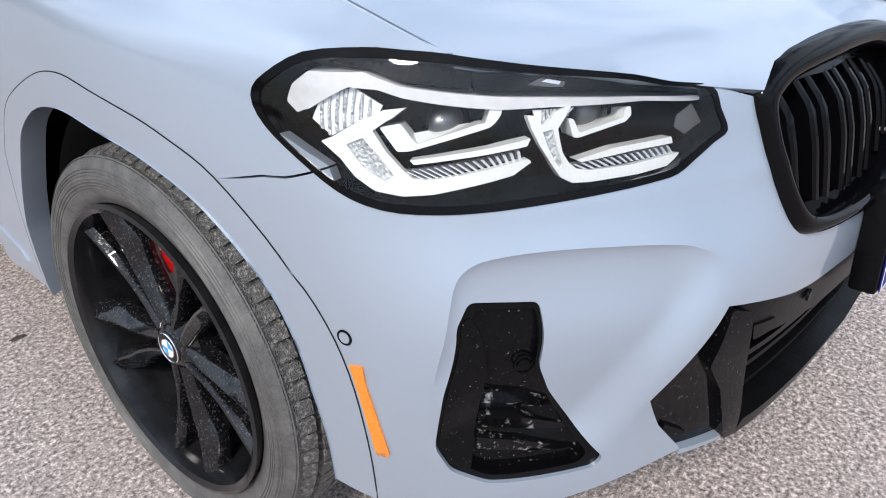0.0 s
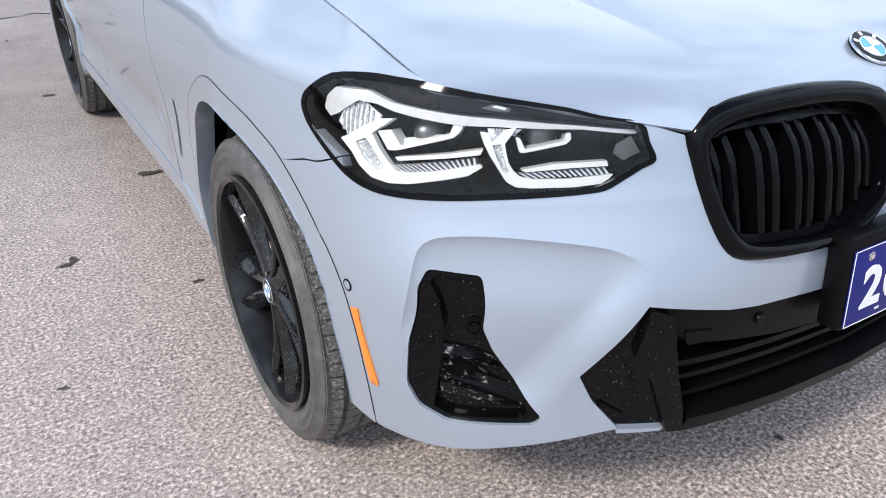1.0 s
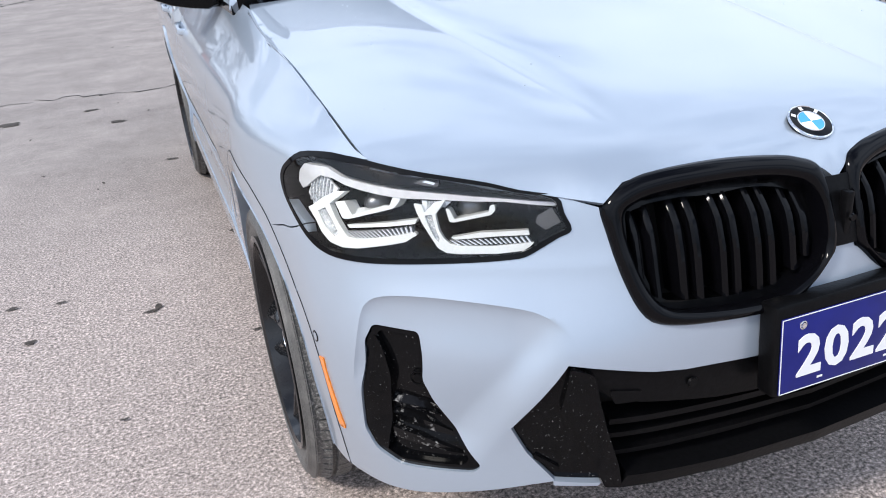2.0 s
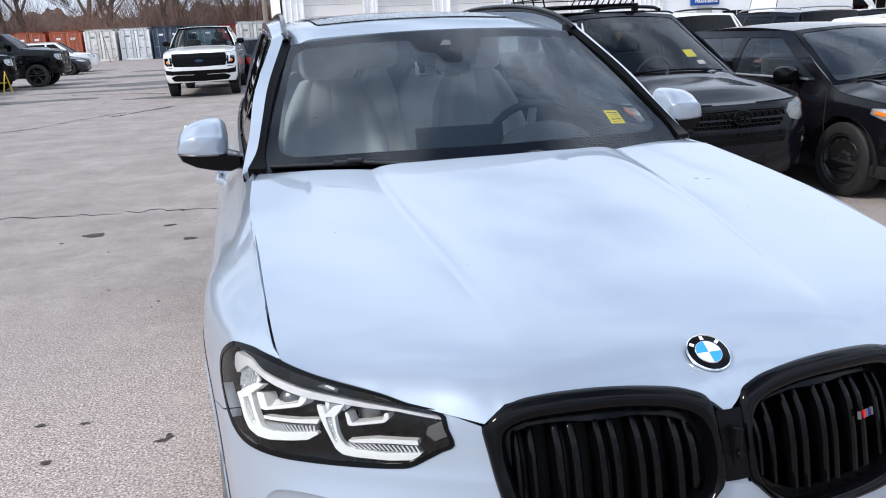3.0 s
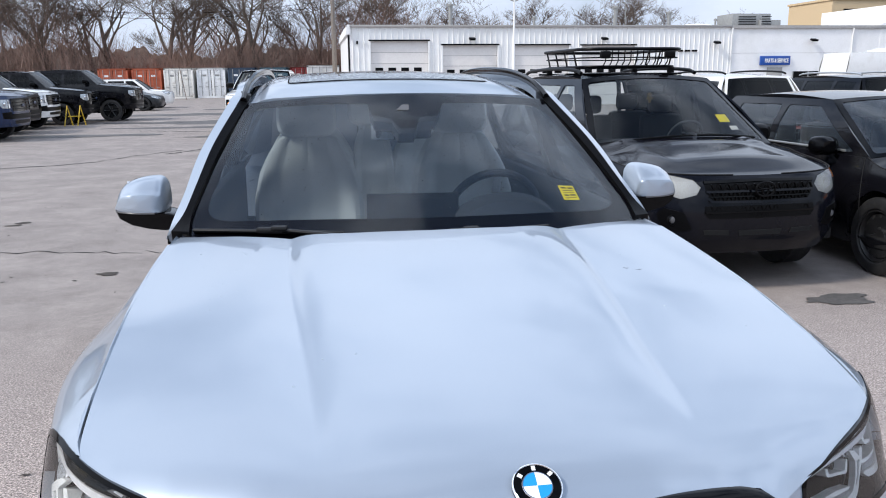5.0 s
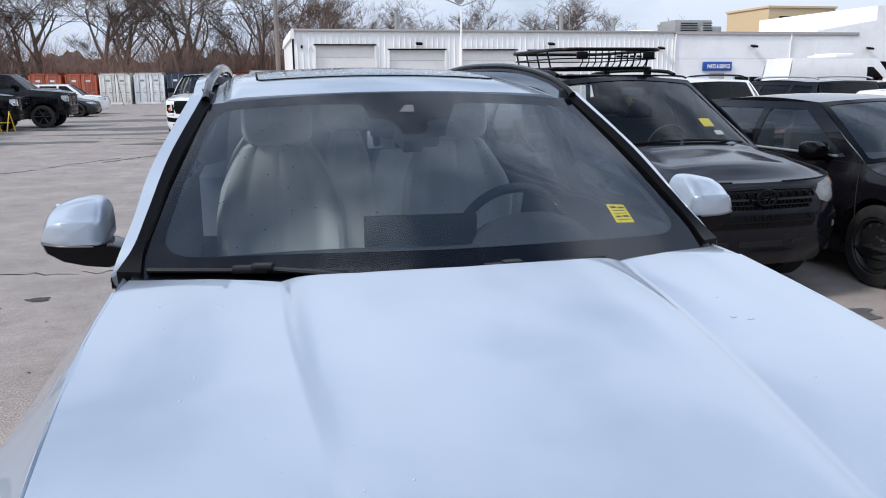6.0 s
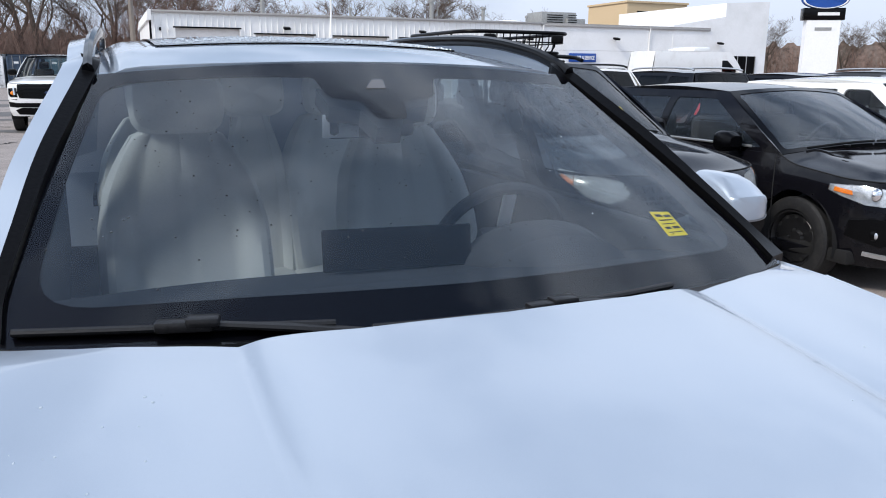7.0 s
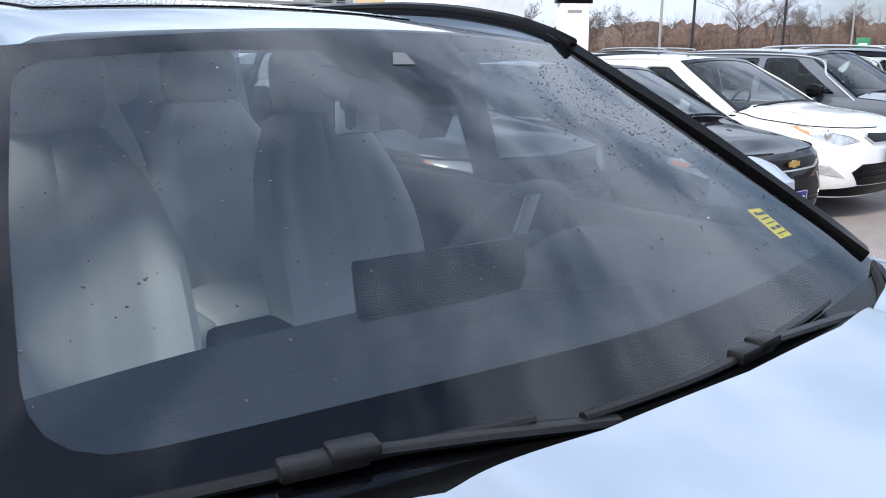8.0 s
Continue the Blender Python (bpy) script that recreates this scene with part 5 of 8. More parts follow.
# ---- cabin ----
cabin = [(-.74, 1.50, 1.05), (-.4, 1.46, 1.07), (0, 1.45, 1.075), (.4, 1.46, 1.07), (.74, 1.50, 1.05)]
dash_mid = [(-.74, 1.72, 1.080), (-.4, 1.74, 1.092), (0, 1.75, 1.09), (.35, 1.74, 1.10), (.74, 1.72, 1.08)]
dash_back = [(-.74, 1.92, 1.065), (-.4, 1.96, 1.068), (0, 1.97, 1.065), (.35, 1.95, 1.07), (.74, 1.92, 1.06)]
dash_low = [(-.74, 1.95, .80), (-.4, 2.0, .78), (0, 2.0, .75), (.35, 2.0, .78), (.74, 1.95, .80)]
dash = join(strip(dash_mid, cabin), strip(dash_back, dash_mid), strip(dash_low, dash_back))
part("dashboard", dash, DASH, car, "dark dashboard")
part("instrument_cowl", loft([[(.36 + w * math.cos(a), y, 1.055 + h * max(0, math.sin(a))) for a in np.linspace(-.1, math.pi + .1, 16)] for y, w, h in ((1.70, .10, .03), (1.76, .19, .10), (1.86, .20, .118), (1.90, .20, .11))], closed=False), DASH, car)
part("centre_display", moved(block(0, 0, 0, .335, .016, .088, .007), Matrix.Translation((.018, 1.895, 1.126)) @ Matrix.Rotation(radians(-6), 4, "Z") @ Matrix.Rotation(radians(-10), 4, "X")), SCREEN, car, "wide dark centre display")
part("display_edge", moved(block(0, -.010, 0, .341, .010, .094, .004), Matrix.Translation((.018, 1.895, 1.126)) @ Matrix.Rotation(radians(-6), 4, "Z") @ Matrix.Rotation(radians(-10), 4, "X")), SATIN_BLACK, car)
STEER = Matrix.Translation((.37, 2.10, 1.055)) @ Matrix.Rotation(radians(-68), 4, "X")
wheel_rim = part("steering_wheel", moved(tube([(.183 * math.cos(a), .183 * math.sin(a), 0) for a in np.linspace(0, 2 * math.pi, 48)], .016, 10), STEER), DASH, car, "dark leather steering wheel with silver spoke trim")
part("steering_boss", moved(block(0, -.01, -.02, .15, .13, .05, .02), STEER), DASH, wheel_rim)
for x in (-.115, .115):
    part("steering_spoke", moved(block(x, -.005, -.006, .12, .045, .018, .006), STEER), SILVER, wheel_rim)
part("steering_lower_spoke", moved(block(0, -.12, -.006, .035, .10, .016, .005), STEER), SILVER, wheel_rim)


def seat(x, y, lean, w=.50, bench=False):
    """A leather seat: cushion, backrest with bolsters, headrest."""
    m = Matrix.Translation((x, y, .62))
    cushion = part("front_seat" if not bench else "rear_seat", moved(block(0, 0, 0, w, .52, .16, .05, 3), m), LEATHER, car, "light oyster leather seat")
    rings = []
    for t in np.linspace(0, 1, 20):
        ww = w * float(np.interp(t, (0, .3, .62, .80, .92, 1), (.94, 1.0, 1.0, .90, .74, .60)))
        yy, zz = .22 + lean * t, .02 + .66 * t
        ring = []
        for q in np.linspace(-1, 1, 25):
            bolster = .058 * smooth(np.array([(abs(q) - .50) / .34]))[0] * math.sin(math.pi * min(1, .18 + .75 * t)) * (1 - .75 * t ** 3)
            groove = -.012 * math.exp(-((abs(q) - .55) / .035) ** 2) - .006 * math.exp(-(q / .03) ** 2) * (not bench)
            turn_in = .07 * max(0, (abs(q) - .88) / .12) ** 2
            puff = .010 * math.cos(q * 1.2) + .012 * math.sin(math.pi * t)
            ring.append((ww / 2 * q, yy - .05 * (1 - .3 * t) - bolster - groove - puff + turn_in, zz))
        for q in np.linspace(1, -1, 9):
            ring.append((ww / 2 * q * .97, yy + .075 * (1 - .4 * t) - .05 * q * q, zz))
        rings.append(ring)
    top = np.array(rings[-1])
    mid = top.mean(0)
    for k, up in ((.93, .016), (.75, .028), (.4, .034)):
        rings.append(mid + (top - mid) * k + [0, 0, up])
    part("backrest", moved(loft(rings), m), LEATHER, cushion)
    for q in (-.5, .5):
        part("headrest_post", moved(tube([(q * .16, .22 + lean, .62), (q * .16, .22 + lean * 1.08, .76)], .006, 6), m), CHROME, cushion)
    head = []
    for y, k in ((-.055, .05), (-.055, .72), (-.048, .90), (-.025, 1.0), (.02, 1.0), (.045, .9), (.05, .05)):
        head.append([(.138 * k * math.copysign(abs(math.cos(a)) ** .5, math.cos(a)), y - .014 * math.cos(a) ** 2, .098 * k * math.copysign(abs(math.sin(a)) ** .55, math.sin(a))) for a in np.linspace(0, 2 * math.pi, 28, endpoint=False)])
    part("headrest", moved(loft(head), m @ Matrix.Translation((0, .20 + lean * 1.1, .795)) @ Matrix.Rotation(radians(-6), 4, "X")), LEATHER, cushion)


seat(-.37, 2.42, .20)
seat(.37, 2.50, .20)
seat(-.36, 3.32, .20, .54, True)
seat(.36, 3.32, .20, .54, True)
seat(0, 3.34, .20, .26, True)
part("centre_console", join(block(0, 2.25, .62, .22, .75, .26, .04), block(0, 2.55, .80, .20, .30, .08, .03)), DASH, car)
part("cabin_floor", block(0, 2.8, .36, 1.6, 2.6, .05), CARPET, car)
part("firewall", block(0, 1.62, .72, 1.6, .04, .7), CARPET, car)
part("parcel_shelf", block(0, 4.0, .98, 1.3, .5, .03), CARPET, car)
part("interior_mirror", join(moved(block(0, 0, 0, .23, .035, .065, .014), Matrix.Translation((0.0, 2.03, 1.395)) @ Matrix.Rotation(radians(12), 4, "Z")), tube([(0, 2.03, 1.42), (0, 2.06, 1.47)], .012, 8)), DASH, car, "interior mirror")
part("mirror_silver_back", moved(block(0, 0, 0, .085, .004, .052, .003), Matrix.Translation((-.080, 1.996, 1.392))), SILVER, car)
for s in (-1, 1):
    part("door_card", block(s * .772, 2.68, .825, .05, 2.24, .60, .02), DASH, car)
    part("pillar_lining", beam(*[flipx([(.735 + q, 1.56 + w, 1.10), (.690 + q, 1.78 + w, 1.25), (.585 + q, 2.17 + w, 1.47)], s) for q, w in ((0, 0), (.03, 0), (.03, .06), (-.01, .06))], n=10), DASH, car)

# fine scratches in the bonnet's paint
for dx, dy, lx, ly in ((0, 0, .014, .030), (.030, -.012, .016, .008)):
    ends = [(.49 + dx + lx * t, .975 + dy + ly * t * t) for t in np.linspace(-.5, .5, 6)]
    part("paint_scratch", tube(bonnet(np.array([q[0] for q in ends]), np.array([q[1] for q in ends])), .0007, 5), LAMP_GREY, car)

# ---- rain beads: on the screen, the bonnet and the sunroof ----
rng = random.Random(7)


def bead(c, n, r):
    """A flattened drop on a surface point."""
    z = Vector(n).normalized()
    x = z.orthogonal().normalized()
    y = z.cross(x)
    v, f = lathe([(1, 0), (.86, .34), (.5, .56), (.01, .62)], 7, "z")
    m = np.array([x, y, z]).T
    return (v * r) @ m.T + np.array(c), f


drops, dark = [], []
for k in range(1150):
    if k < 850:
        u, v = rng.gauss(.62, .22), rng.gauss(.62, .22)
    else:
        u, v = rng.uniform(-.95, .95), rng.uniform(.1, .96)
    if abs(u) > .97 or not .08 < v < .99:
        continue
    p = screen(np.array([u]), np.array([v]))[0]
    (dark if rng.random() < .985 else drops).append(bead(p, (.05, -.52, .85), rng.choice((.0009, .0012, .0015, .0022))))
for k in range(60):
    x, y = rng.gauss(-.04, .06), rng.gauss(1.82, .06)
    u, v = x / .66, (y - 1.41) / .69
    dark.append(bead(screen(np.array([u]), np.array([v]))[0], (0, -.52, .85), rng.uniform(.0007, .0015)))
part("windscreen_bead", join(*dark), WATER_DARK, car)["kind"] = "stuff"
part("windscreen_bead", join(*drops), WATER, car)["kind"] = "stuff"
beads = []
for cx, cy, sx, sy, n in ((-.56, .98, .04, .13, 26), (-.52, .62, .09, .10, 9), (-.30, .55, .05, .12, 5), (.5, .9, .15, .2, 6), (-.62, 1.2, .05, .06, 8)):
    for k in range(n):
        x, y = rng.gauss(cx, sx), rng.gauss(cy, sy)
        if abs(x) < .74 and .3 < y < 1.34:
            p = bonnet(np.array([x]), np.array([y]))[0]
            beads.append(bead(p, (0, -.15, 1), rng.choice((.0010, .0014, .0018, .0026))))
part("bonnet_bead", join(*beads), WATER, car)["kind"] = "stuff"
rain = []
for k in range(900):
    x, y = rng.uniform(-.42, .42), 2.53 + abs(rng.gauss(0, .18))
    rain.append(bead(roof(np.array([x]), np.array([y]))[0] + [0, 0, .004], (0, 0, 1), rng.choice((.002, .003, .004))))
part("sunroof_bead", join(*rain), WATER, car)["kind"] = "stuff"
# ---- ground ----
def asphalt():
    m = bpy.data.materials.new("worn_asphalt")
    m.use_nodes = True
    n, l = m.node_tree.nodes, m.node_tree.links
    b = n["Principled BSDF"]
    tc = n.new("ShaderNodeTexCoord")

    def tex(kind, scale, detail=4.0, rough=0.6):
        t = n.new(kind)
        t.inputs["Scale"].default_value = scale
        if "Detail" in t.inputs:
            t.inputs["Detail"].default_value, t.inputs["Roughness"].default_value = detail, rough
        l.new(tc.outputs["Object"], t.inputs["Vector"])
        return t

    def ramp(source, stops):
        r = n.new("ShaderNodeValToRGB")
        e = r.color_ramp.elements
        while len(e) < len(stops):
            e.new(0.5)
        for k, (at, c) in enumerate(stops):
            e[k].position, e[k].color = at, c + (1,)
        l.new(source, r.inputs["Fac"])
        return r.outputs["Color"]

    def mix(fac, a, c, mode="MIX"):
        x = n.new("ShaderNodeMix")
        x.data_type, x.blend_type = "RGBA", mode
        if isinstance(fac, float):
            x.inputs["Factor"].default_value = fac
        else:
            l.new(fac, x.inputs["Factor"])
        l.new(a, x.inputs["A"])
        if isinstance(c, tuple):
            x.inputs["B"].default_value = c + (1,)
        else:
            l.new(c, x.inputs["B"])
        return x.outputs["Result"]

    stones = tex("ShaderNodeTexVoronoi", 150.0)
    chips = tex("ShaderNodeTexNoise", 95.0, 3.0, 0.8)
    base = ramp(chips.outputs["Fac"], [(0.39, (0.036, 0.030, 0.026)), (0.45, (0.30, 0.246, 0.224)), (0.545, (0.50, 0.416, 0.378)), (0.61, (0.98, 0.84, 0.78))])
    fine = tex("ShaderNodeTexNoise", 420.0, 2.0, 0.6)
    base = mix(0.4, base, ramp(fine.outputs["Fac"], [(0.36, (0.62, 0.62, 0.62)), (0.64, (1, 1, 1))]), "MULTIPLY")
    patch = tex("ShaderNodeTexNoise", 0.55, 5.0)
    base = mix(ramp(patch.outputs["Fac"], [(0.42, (0, 0, 0)), (0.68, (0.3, 0.3, 0.3))]), base, (0.45, 0.375, 0.338))
    wear = tex("ShaderNodeTexNoise", 0.12, 6.0, 0.55)
    base = mix(ramp(wear.outputs["Fac"], [(0.35, (0.35, 0.35, 0.35)), (0.6, (0, 0, 0))]), base, (0.34, 0.296, 0.272))
    pale = tex("ShaderNodeTexNoise", 1.1, 4.0)
    base = mix(ramp(pale.outputs["Fac"], [(0.60, (0, 0, 0)), (0.72, (0.35, 0.35, 0.35))]), base, (0.58, 0.49, 0.445))
    mottle = tex("ShaderNodeTexNoise", 16.0, 5.0, 0.75)
    base = mix(0.9, base, ramp(mottle.outputs["Fac"], [(0.34, (0.82, 0.82, 0.82)), (0.64, (1.12, 1.12, 1.12))]), "MULTIPLY")
    # darker, greyer colour blended in beyond a wavering line along y
    sep = n.new("ShaderNodeSeparateXYZ")
    l.new(tc.outputs["Object"], sep.inputs["Vector"])
    far_line = n.new("ShaderNodeMath")
    far_line.operation = "MULTIPLY_ADD"
    l.new(wear.outputs["Fac"], far_line.inputs[0])
    far_line.inputs[1].default_value = -5.0
    l.new(sep.outputs["Y"], far_line.inputs[2])
    far_grey = n.new("ShaderNodeMapRange")
    far_grey.inputs["From Min"].default_value, far_grey.inputs["From Max"].default_value = -0.2, 2.4
    far_grey.inputs["To Max"].default_value = 0.66
    l.new(far_line.outputs["Value"], far_grey.inputs["Value"])
    streak = tex("ShaderNodeTexNoise", 1.3, 9.0, 0.8)
    base = mix(far_grey.outputs["Result"], base, ramp(streak.outputs["Fac"], [(0.34, (0.12, 0.109, 0.102)), (0.5, (0.22, 0.199, 0.185)), (0.66, (0.34, 0.306, 0.284))]))
    l.new(base, b.inputs["Base Color"])
    b.inputs["Roughness"].default_value = 0.85
    bp = n.new("ShaderNodeBump")
    bp.inputs["Strength"].default_value, bp.inputs["Distance"].default_value = 0.4, 0.0025
    l.new(stones.outputs["Distance"], bp.inputs["Height"])
    l.new(bp.outputs["Normal"], b.inputs["Normal"])
    return m


ASPHALT = asphalt()
ground_v = [(-900, -900, 0), (900, -900, 0), (900, 900, 0), (-900, 900, 0)]
ground = mesh_object("ground", (np.array(ground_v, float), [(0, 1, 2, 3)]), ASPHALT)
tagged(ground, "worn grey-brown asphalt lot with stains and cracks", "asphalt", kind="structure")
# ---- other parked vehicles ----
BLACK_PAINT = material("black_car_paint", (0.005, 0.005, 0.007), rough=0.08, spec=0.26, vary=0.1, grain=300, stain=(0.016, 0.016, 0.017), stain_scale=2.5)
CHARCOAL_PAINT = material("charcoal_metallic_paint", (0.022, 0.024, 0.028), rough=0.3, metal=0.3, coat=0.3, vary=0.06, grain=600)
GREY_PAINT = material("mid_grey_metallic_paint", (0.13, 0.14, 0.155), rough=0.32, metal=0.4, coat=1.0, vary=0.05, grain=600)
WHITE_PAINT = material("white_car_paint", (0.80, 0.80, 0.79), rough=0.3, coat=1.0, vary=0.03, grain=60, stain=(0.72, 0.71, 0.69), stain_scale=2.2)
WEATHERED_BLACK = material("weathered_black_paint", (0.005, 0.0055, 0.009), rough=0.10, spec=0.22, vary=0.12, grain=300, stain=(0.010, 0.010, 0.012), stain_scale=2.5)
BLUE_PAINT = material("deep_blue_metallic_paint", (0.005, 0.020, 0.070), rough=0.25, metal=0.2, coat=0.35, vary=0.05, grain=600)
SILVER_TRIM = material("silver_trim_paint", (0.55, 0.56, 0.57), rough=0.3, metal=0.7, vary=0.05)
LAMP_CLEAR = material("clear_lamp_unit", (0.62, 0.64, 0.66), rough=0.12, metal=0.55, coat=1.0, vary=0.25, grain=30)
LAMP_HAZY = material("yellowed_hazy_lamp", (0.44, 0.435, 0.41), rough=0.25, metal=0.2, coat=0.5, vary=0.12, grain=12)
RED_LAMP = material("red_tail_lamp", (0.35, 0.008, 0.008), rough=0.18, coat=0.8, vary=0.1)
SEAT_DARK = material("dark_cloth", (0.03, 0.03, 0.032), rough=0.9, vary=0.2, grain=90)
GOLD = material("gold_badge", (0.62, 0.42, 0.14), rough=0.25, metal=0.9, vary=0.05)
STEEL_BLACK = material("black_steel_wheel", (0.012, 0.012, 0.013), rough=0.4, vary=0.2, grain=30)


def fleet_wheel(parent, x, y, r, w, s, style, rim_mat):
    """A plainer wheel: tyre, rim, spokes or pressed disc, hub."""
    m = Matrix.Translation((x, y, r)) @ Matrix.Diagonal((s, 1, 1, 1))
    rim = r * .68
    tyre = lathe([(rim, w * .38), (rim + .01, w * .47), (r * .86, w * .5), (r - .012, w * .45), (r, w * .36), (r - .006, w * .12), (r, 0), (r - .006, -w * .12), (r, -w * .36), (r - .012, -w * .45), (rim, -w * .42)], 36)
    wh = part("wheel", moved(tyre, m), DARK_RUBBER, parent, "wheel with black tyre")
    part("rim", moved(lathe([(rim + .004, w * .40), (rim - .012, w * .42), (rim - .03, w * .25), (rim - .04, -w * .3)], 32), m), rim_mat, wh)
    if style == "disc":
        part("wheel_disc", moved(lathe([(.0005, w * .26), (r * .16, w * .27), (r * .2, w * .16), (r * .38, w * .22), (r * .55, w * .30), (rim - .012, w * .18)], 36), m), rim_mat, wh)
        for k in range(12):
            a = k * math.pi / 6
            part("vent_hole", moved(moved(lathe([(.0005, .003), (r * .055, .002)], 10), Matrix.Translation((w * .285, r * .53 * math.cos(a), r * .53 * math.sin(a)))), m), CARPET, wh)
        for k in range(5):
            a = k * 1.2566
            part("wheel_nut", moved(moved(lathe([(.0005, .02), (.011, .018), (.013, 0)], 6), Matrix.Translation((w * .2, r * .2 * math.cos(a), r * .2 * math.sin(a)))), m), STEEL, wh)
    else:
        n = 6 if style == "six" else 5
        for k in range(n):
            a = k * 2 * math.pi / n
            for d in ((-.13, .13) if style != "six" else (0,)):
                part("spoke", moved(spoke(a, d * .15, d * .4, r * .12, rim - .01, .05 if style == "six" else .035, .06 if style == "six" else .03, w * .36, w * .40), m), rim_mat, wh)
        part("hub", moved(lathe([(.0005, w * .40), (r * .13, w * .38), (r * .17, w * .2)], 20), m), rim_mat, wh)
        part("wheel_back", moved(lathe([(.02, w * .05), (rim - .03, -w * .05)], 24), m), CARPET, wh)
    return wh


def vehicle(name, label, category, m, c, group="parked vehicles"):
    """A parked vehicle; local front at y = 0 facing -y. c holds its measures and fittings."""
    v = thing(name, label, category, m, group)
    L, W, H = c["L"] , c["W"] / 2, c["H"]
    paint, step = c["paint"], c.get("step", 0.06)
    zb, zh, zl = c["belt"], c["nose"], c.get("low", 0.24)
    rise = c.get("lift", 0.0)
    yc, yrf, yrr, ytl = c["cowl"], c["roof0"], c["roof1"], c["tail"]
    zs = np.array([zl, zl + .12, .5 * (zl + zh), zh - .10, zh, zb])
    fac = np.array([.93, .98, 1.0, 1.0, .985, .935])
    nose = np.array([.09, .02, .0, .03, .09, .30]) * c.get("rake", 1.0)
    cn = c.get("corner", .42)
    plan = np.array([(0, 0), (.35, .012), (.62, .06), (.80, .16), (.925, .36), (.985, .70), (1.0, 1.1), (1.0, L * .5), (1.0, L - .9), (.96, L - .35), (.85, L - .10), (.5, L - .01), (0, L)])
    n_in = np.array([W, 1.0])
    line = plan * n_in
    line[:6, 1] *= cn / .42
    arc = np.concatenate([[0], np.cumsum(np.hypot(*np.diff(line, axis=0).T))])

    def fn(a, z, d=0.0):
        a, z = np.asarray(a, float), np.asarray(z, float) + np.zeros_like(a, dtype=float)
        s, k = np.where(a < 0, -1.0, 1.0), np.abs(a)
        u = np.interp(k, arc, np.arange(len(arc)))
        p = crom(line, u)
        f = np.interp(z, zs, fac)
        w = np.interp(z, zs, np.arange(len(zs)))
        nz = crom(nose[:, None], w)[:, 0]
        front = np.clip(1 - p[:, 1] / 1.5, 0, 1)
        rear = np.clip((p[:, 1] - (L - 1.2)) / 1.2, 0, 1)
        x = p[:, 0] * crom(fac[:, None], w)[:, 0]
        y = p[:, 1] + nz * front ** 1.5 - .35 * nz * rear
        e = 1e-3
        p2 = crom(line, np.interp(k + e, arc, np.arange(len(arc))))
        t = p2 - p
        nrm = np.column_stack([t[:, 1], -t[:, 0]])
        nrm /= np.maximum(1e-12, np.linalg.norm(nrm, axis=1))[:, None]
        return np.column_stack([(x - nrm[:, 0] * d) * s, y - nrm[:, 1] * d, z + rise])

    def at_y(y):
        return float(np.interp(y, line[:10, 1], arc[:10]))

    def under(d):
        return lambda a, z: fn(a, z, d)

    top = [(0, zh), (.5 * W, zh + .005), (at_y(.30 * cn / .42), zh + .02), (at_y(.8), zh + (zb - zh) * .55), (at_y(yc), zb), (at_y(ytl if not c.get("bed") else L - .5), zb if not c.get("bed") else c["bed"]), (arc[-1], zb if not c.get("bed") else c["bed"])]
    if c.get("bed"):
        top[5:5] = [(at_y(yrr + .25), zb), (at_y(yrr + .30), c["bed"])]
    ta, tz = np.array(top).T
    edge = [(a, float(np.interp(a, ta, tz))) for a in np.linspace(0, arc[-1], 60)]
    outline = [(-a, z) for a, z in edge[::-1]] + edge[1:] + [(arc[-1], zl), (-arc[-1], zl)]
    r = c["wheel_r"]
    holes = []
    wy = (c["axle0"], c["axle1"])
    for y0 in wy:
        for s in (-1, 1):
            ar = r * 1.16
            holes.append([(s * (at_y(y0) + ar * math.cos(t)), max(zl + .004, r - rise + ar * math.sin(t))) for t in np.linspace(math.pi + .1, -.1, 20)])
    lamp, grille = c["lamp"], c["grille"]
    holes += [lamp, signed(lamp, -1)]
    part("body_shell", sheet(fn, outline, holes, step, 0.03), paint, v)
    part("underside", block(0, L / 2, zl + .06 + rise, W * 1.86, L - .7, .10, .02), CARPET, v)
    part("engine_bay", block(0, yc * .55 + .1, zl + .30 + rise, W * 1.1, yc * .8, .35, .03), CARPET, v)
    # bonnet
    ea = np.linspace(0, at_y(yc), 40)
    ep = fn(ea, np.interp(ea, ta, tz))
    ey, ex, ez = ep[:, 1], ep[:, 0], ep[:, 2]
    crown = c.get("crown", .06)

    def hood(x, y):
        xe, ze = np.maximum(.2, np.interp(y, ey, ex)), np.interp(y, ey, ez)
        q = np.clip(np.abs(x) / xe, 0, 1)
        dome = crown * (1 - q ** 2.4) * smooth((y - ey[0]) / .35)
        ridge = c.get("ridge", .012) * np.exp(-((np.abs(x) - W * .62) / .09) ** 2) * smooth((y - ey[0] - .1) / .4)
        return np.column_stack([x, y, ze + dome + ridge])

    hl = [(x, y) for x, y in zip(ex, ey)]
    hood_poly = [(-x, y) for x, y in hl[::-1]] + hl[1:] + [(0, yc + .02 - .08)]
    part("bonnet", sheet(hood, hood_poly, (), step, 0.02), paint, v)
    # greenhouse
    xb, xr = float(ex[-1]) - .01, W * c.get("roof_w", .70)
    zr = H - .045

    def side_fn(s):
        def g(y, z):
            t = (z - zb - rise) / (zr - zb - rise)
            bow = .035 * np.sin(math.pi * np.clip(t, 0, 1))
            back = 1 - .10 * smooth((y - yrr) / 1.2)
            return np.column_stack([s * ((xb + (xr - xb) * t) * back + bow), y, z])
        return g

    zc = zb + rise
    sill = [(yc, zc), (ytl, zc)]
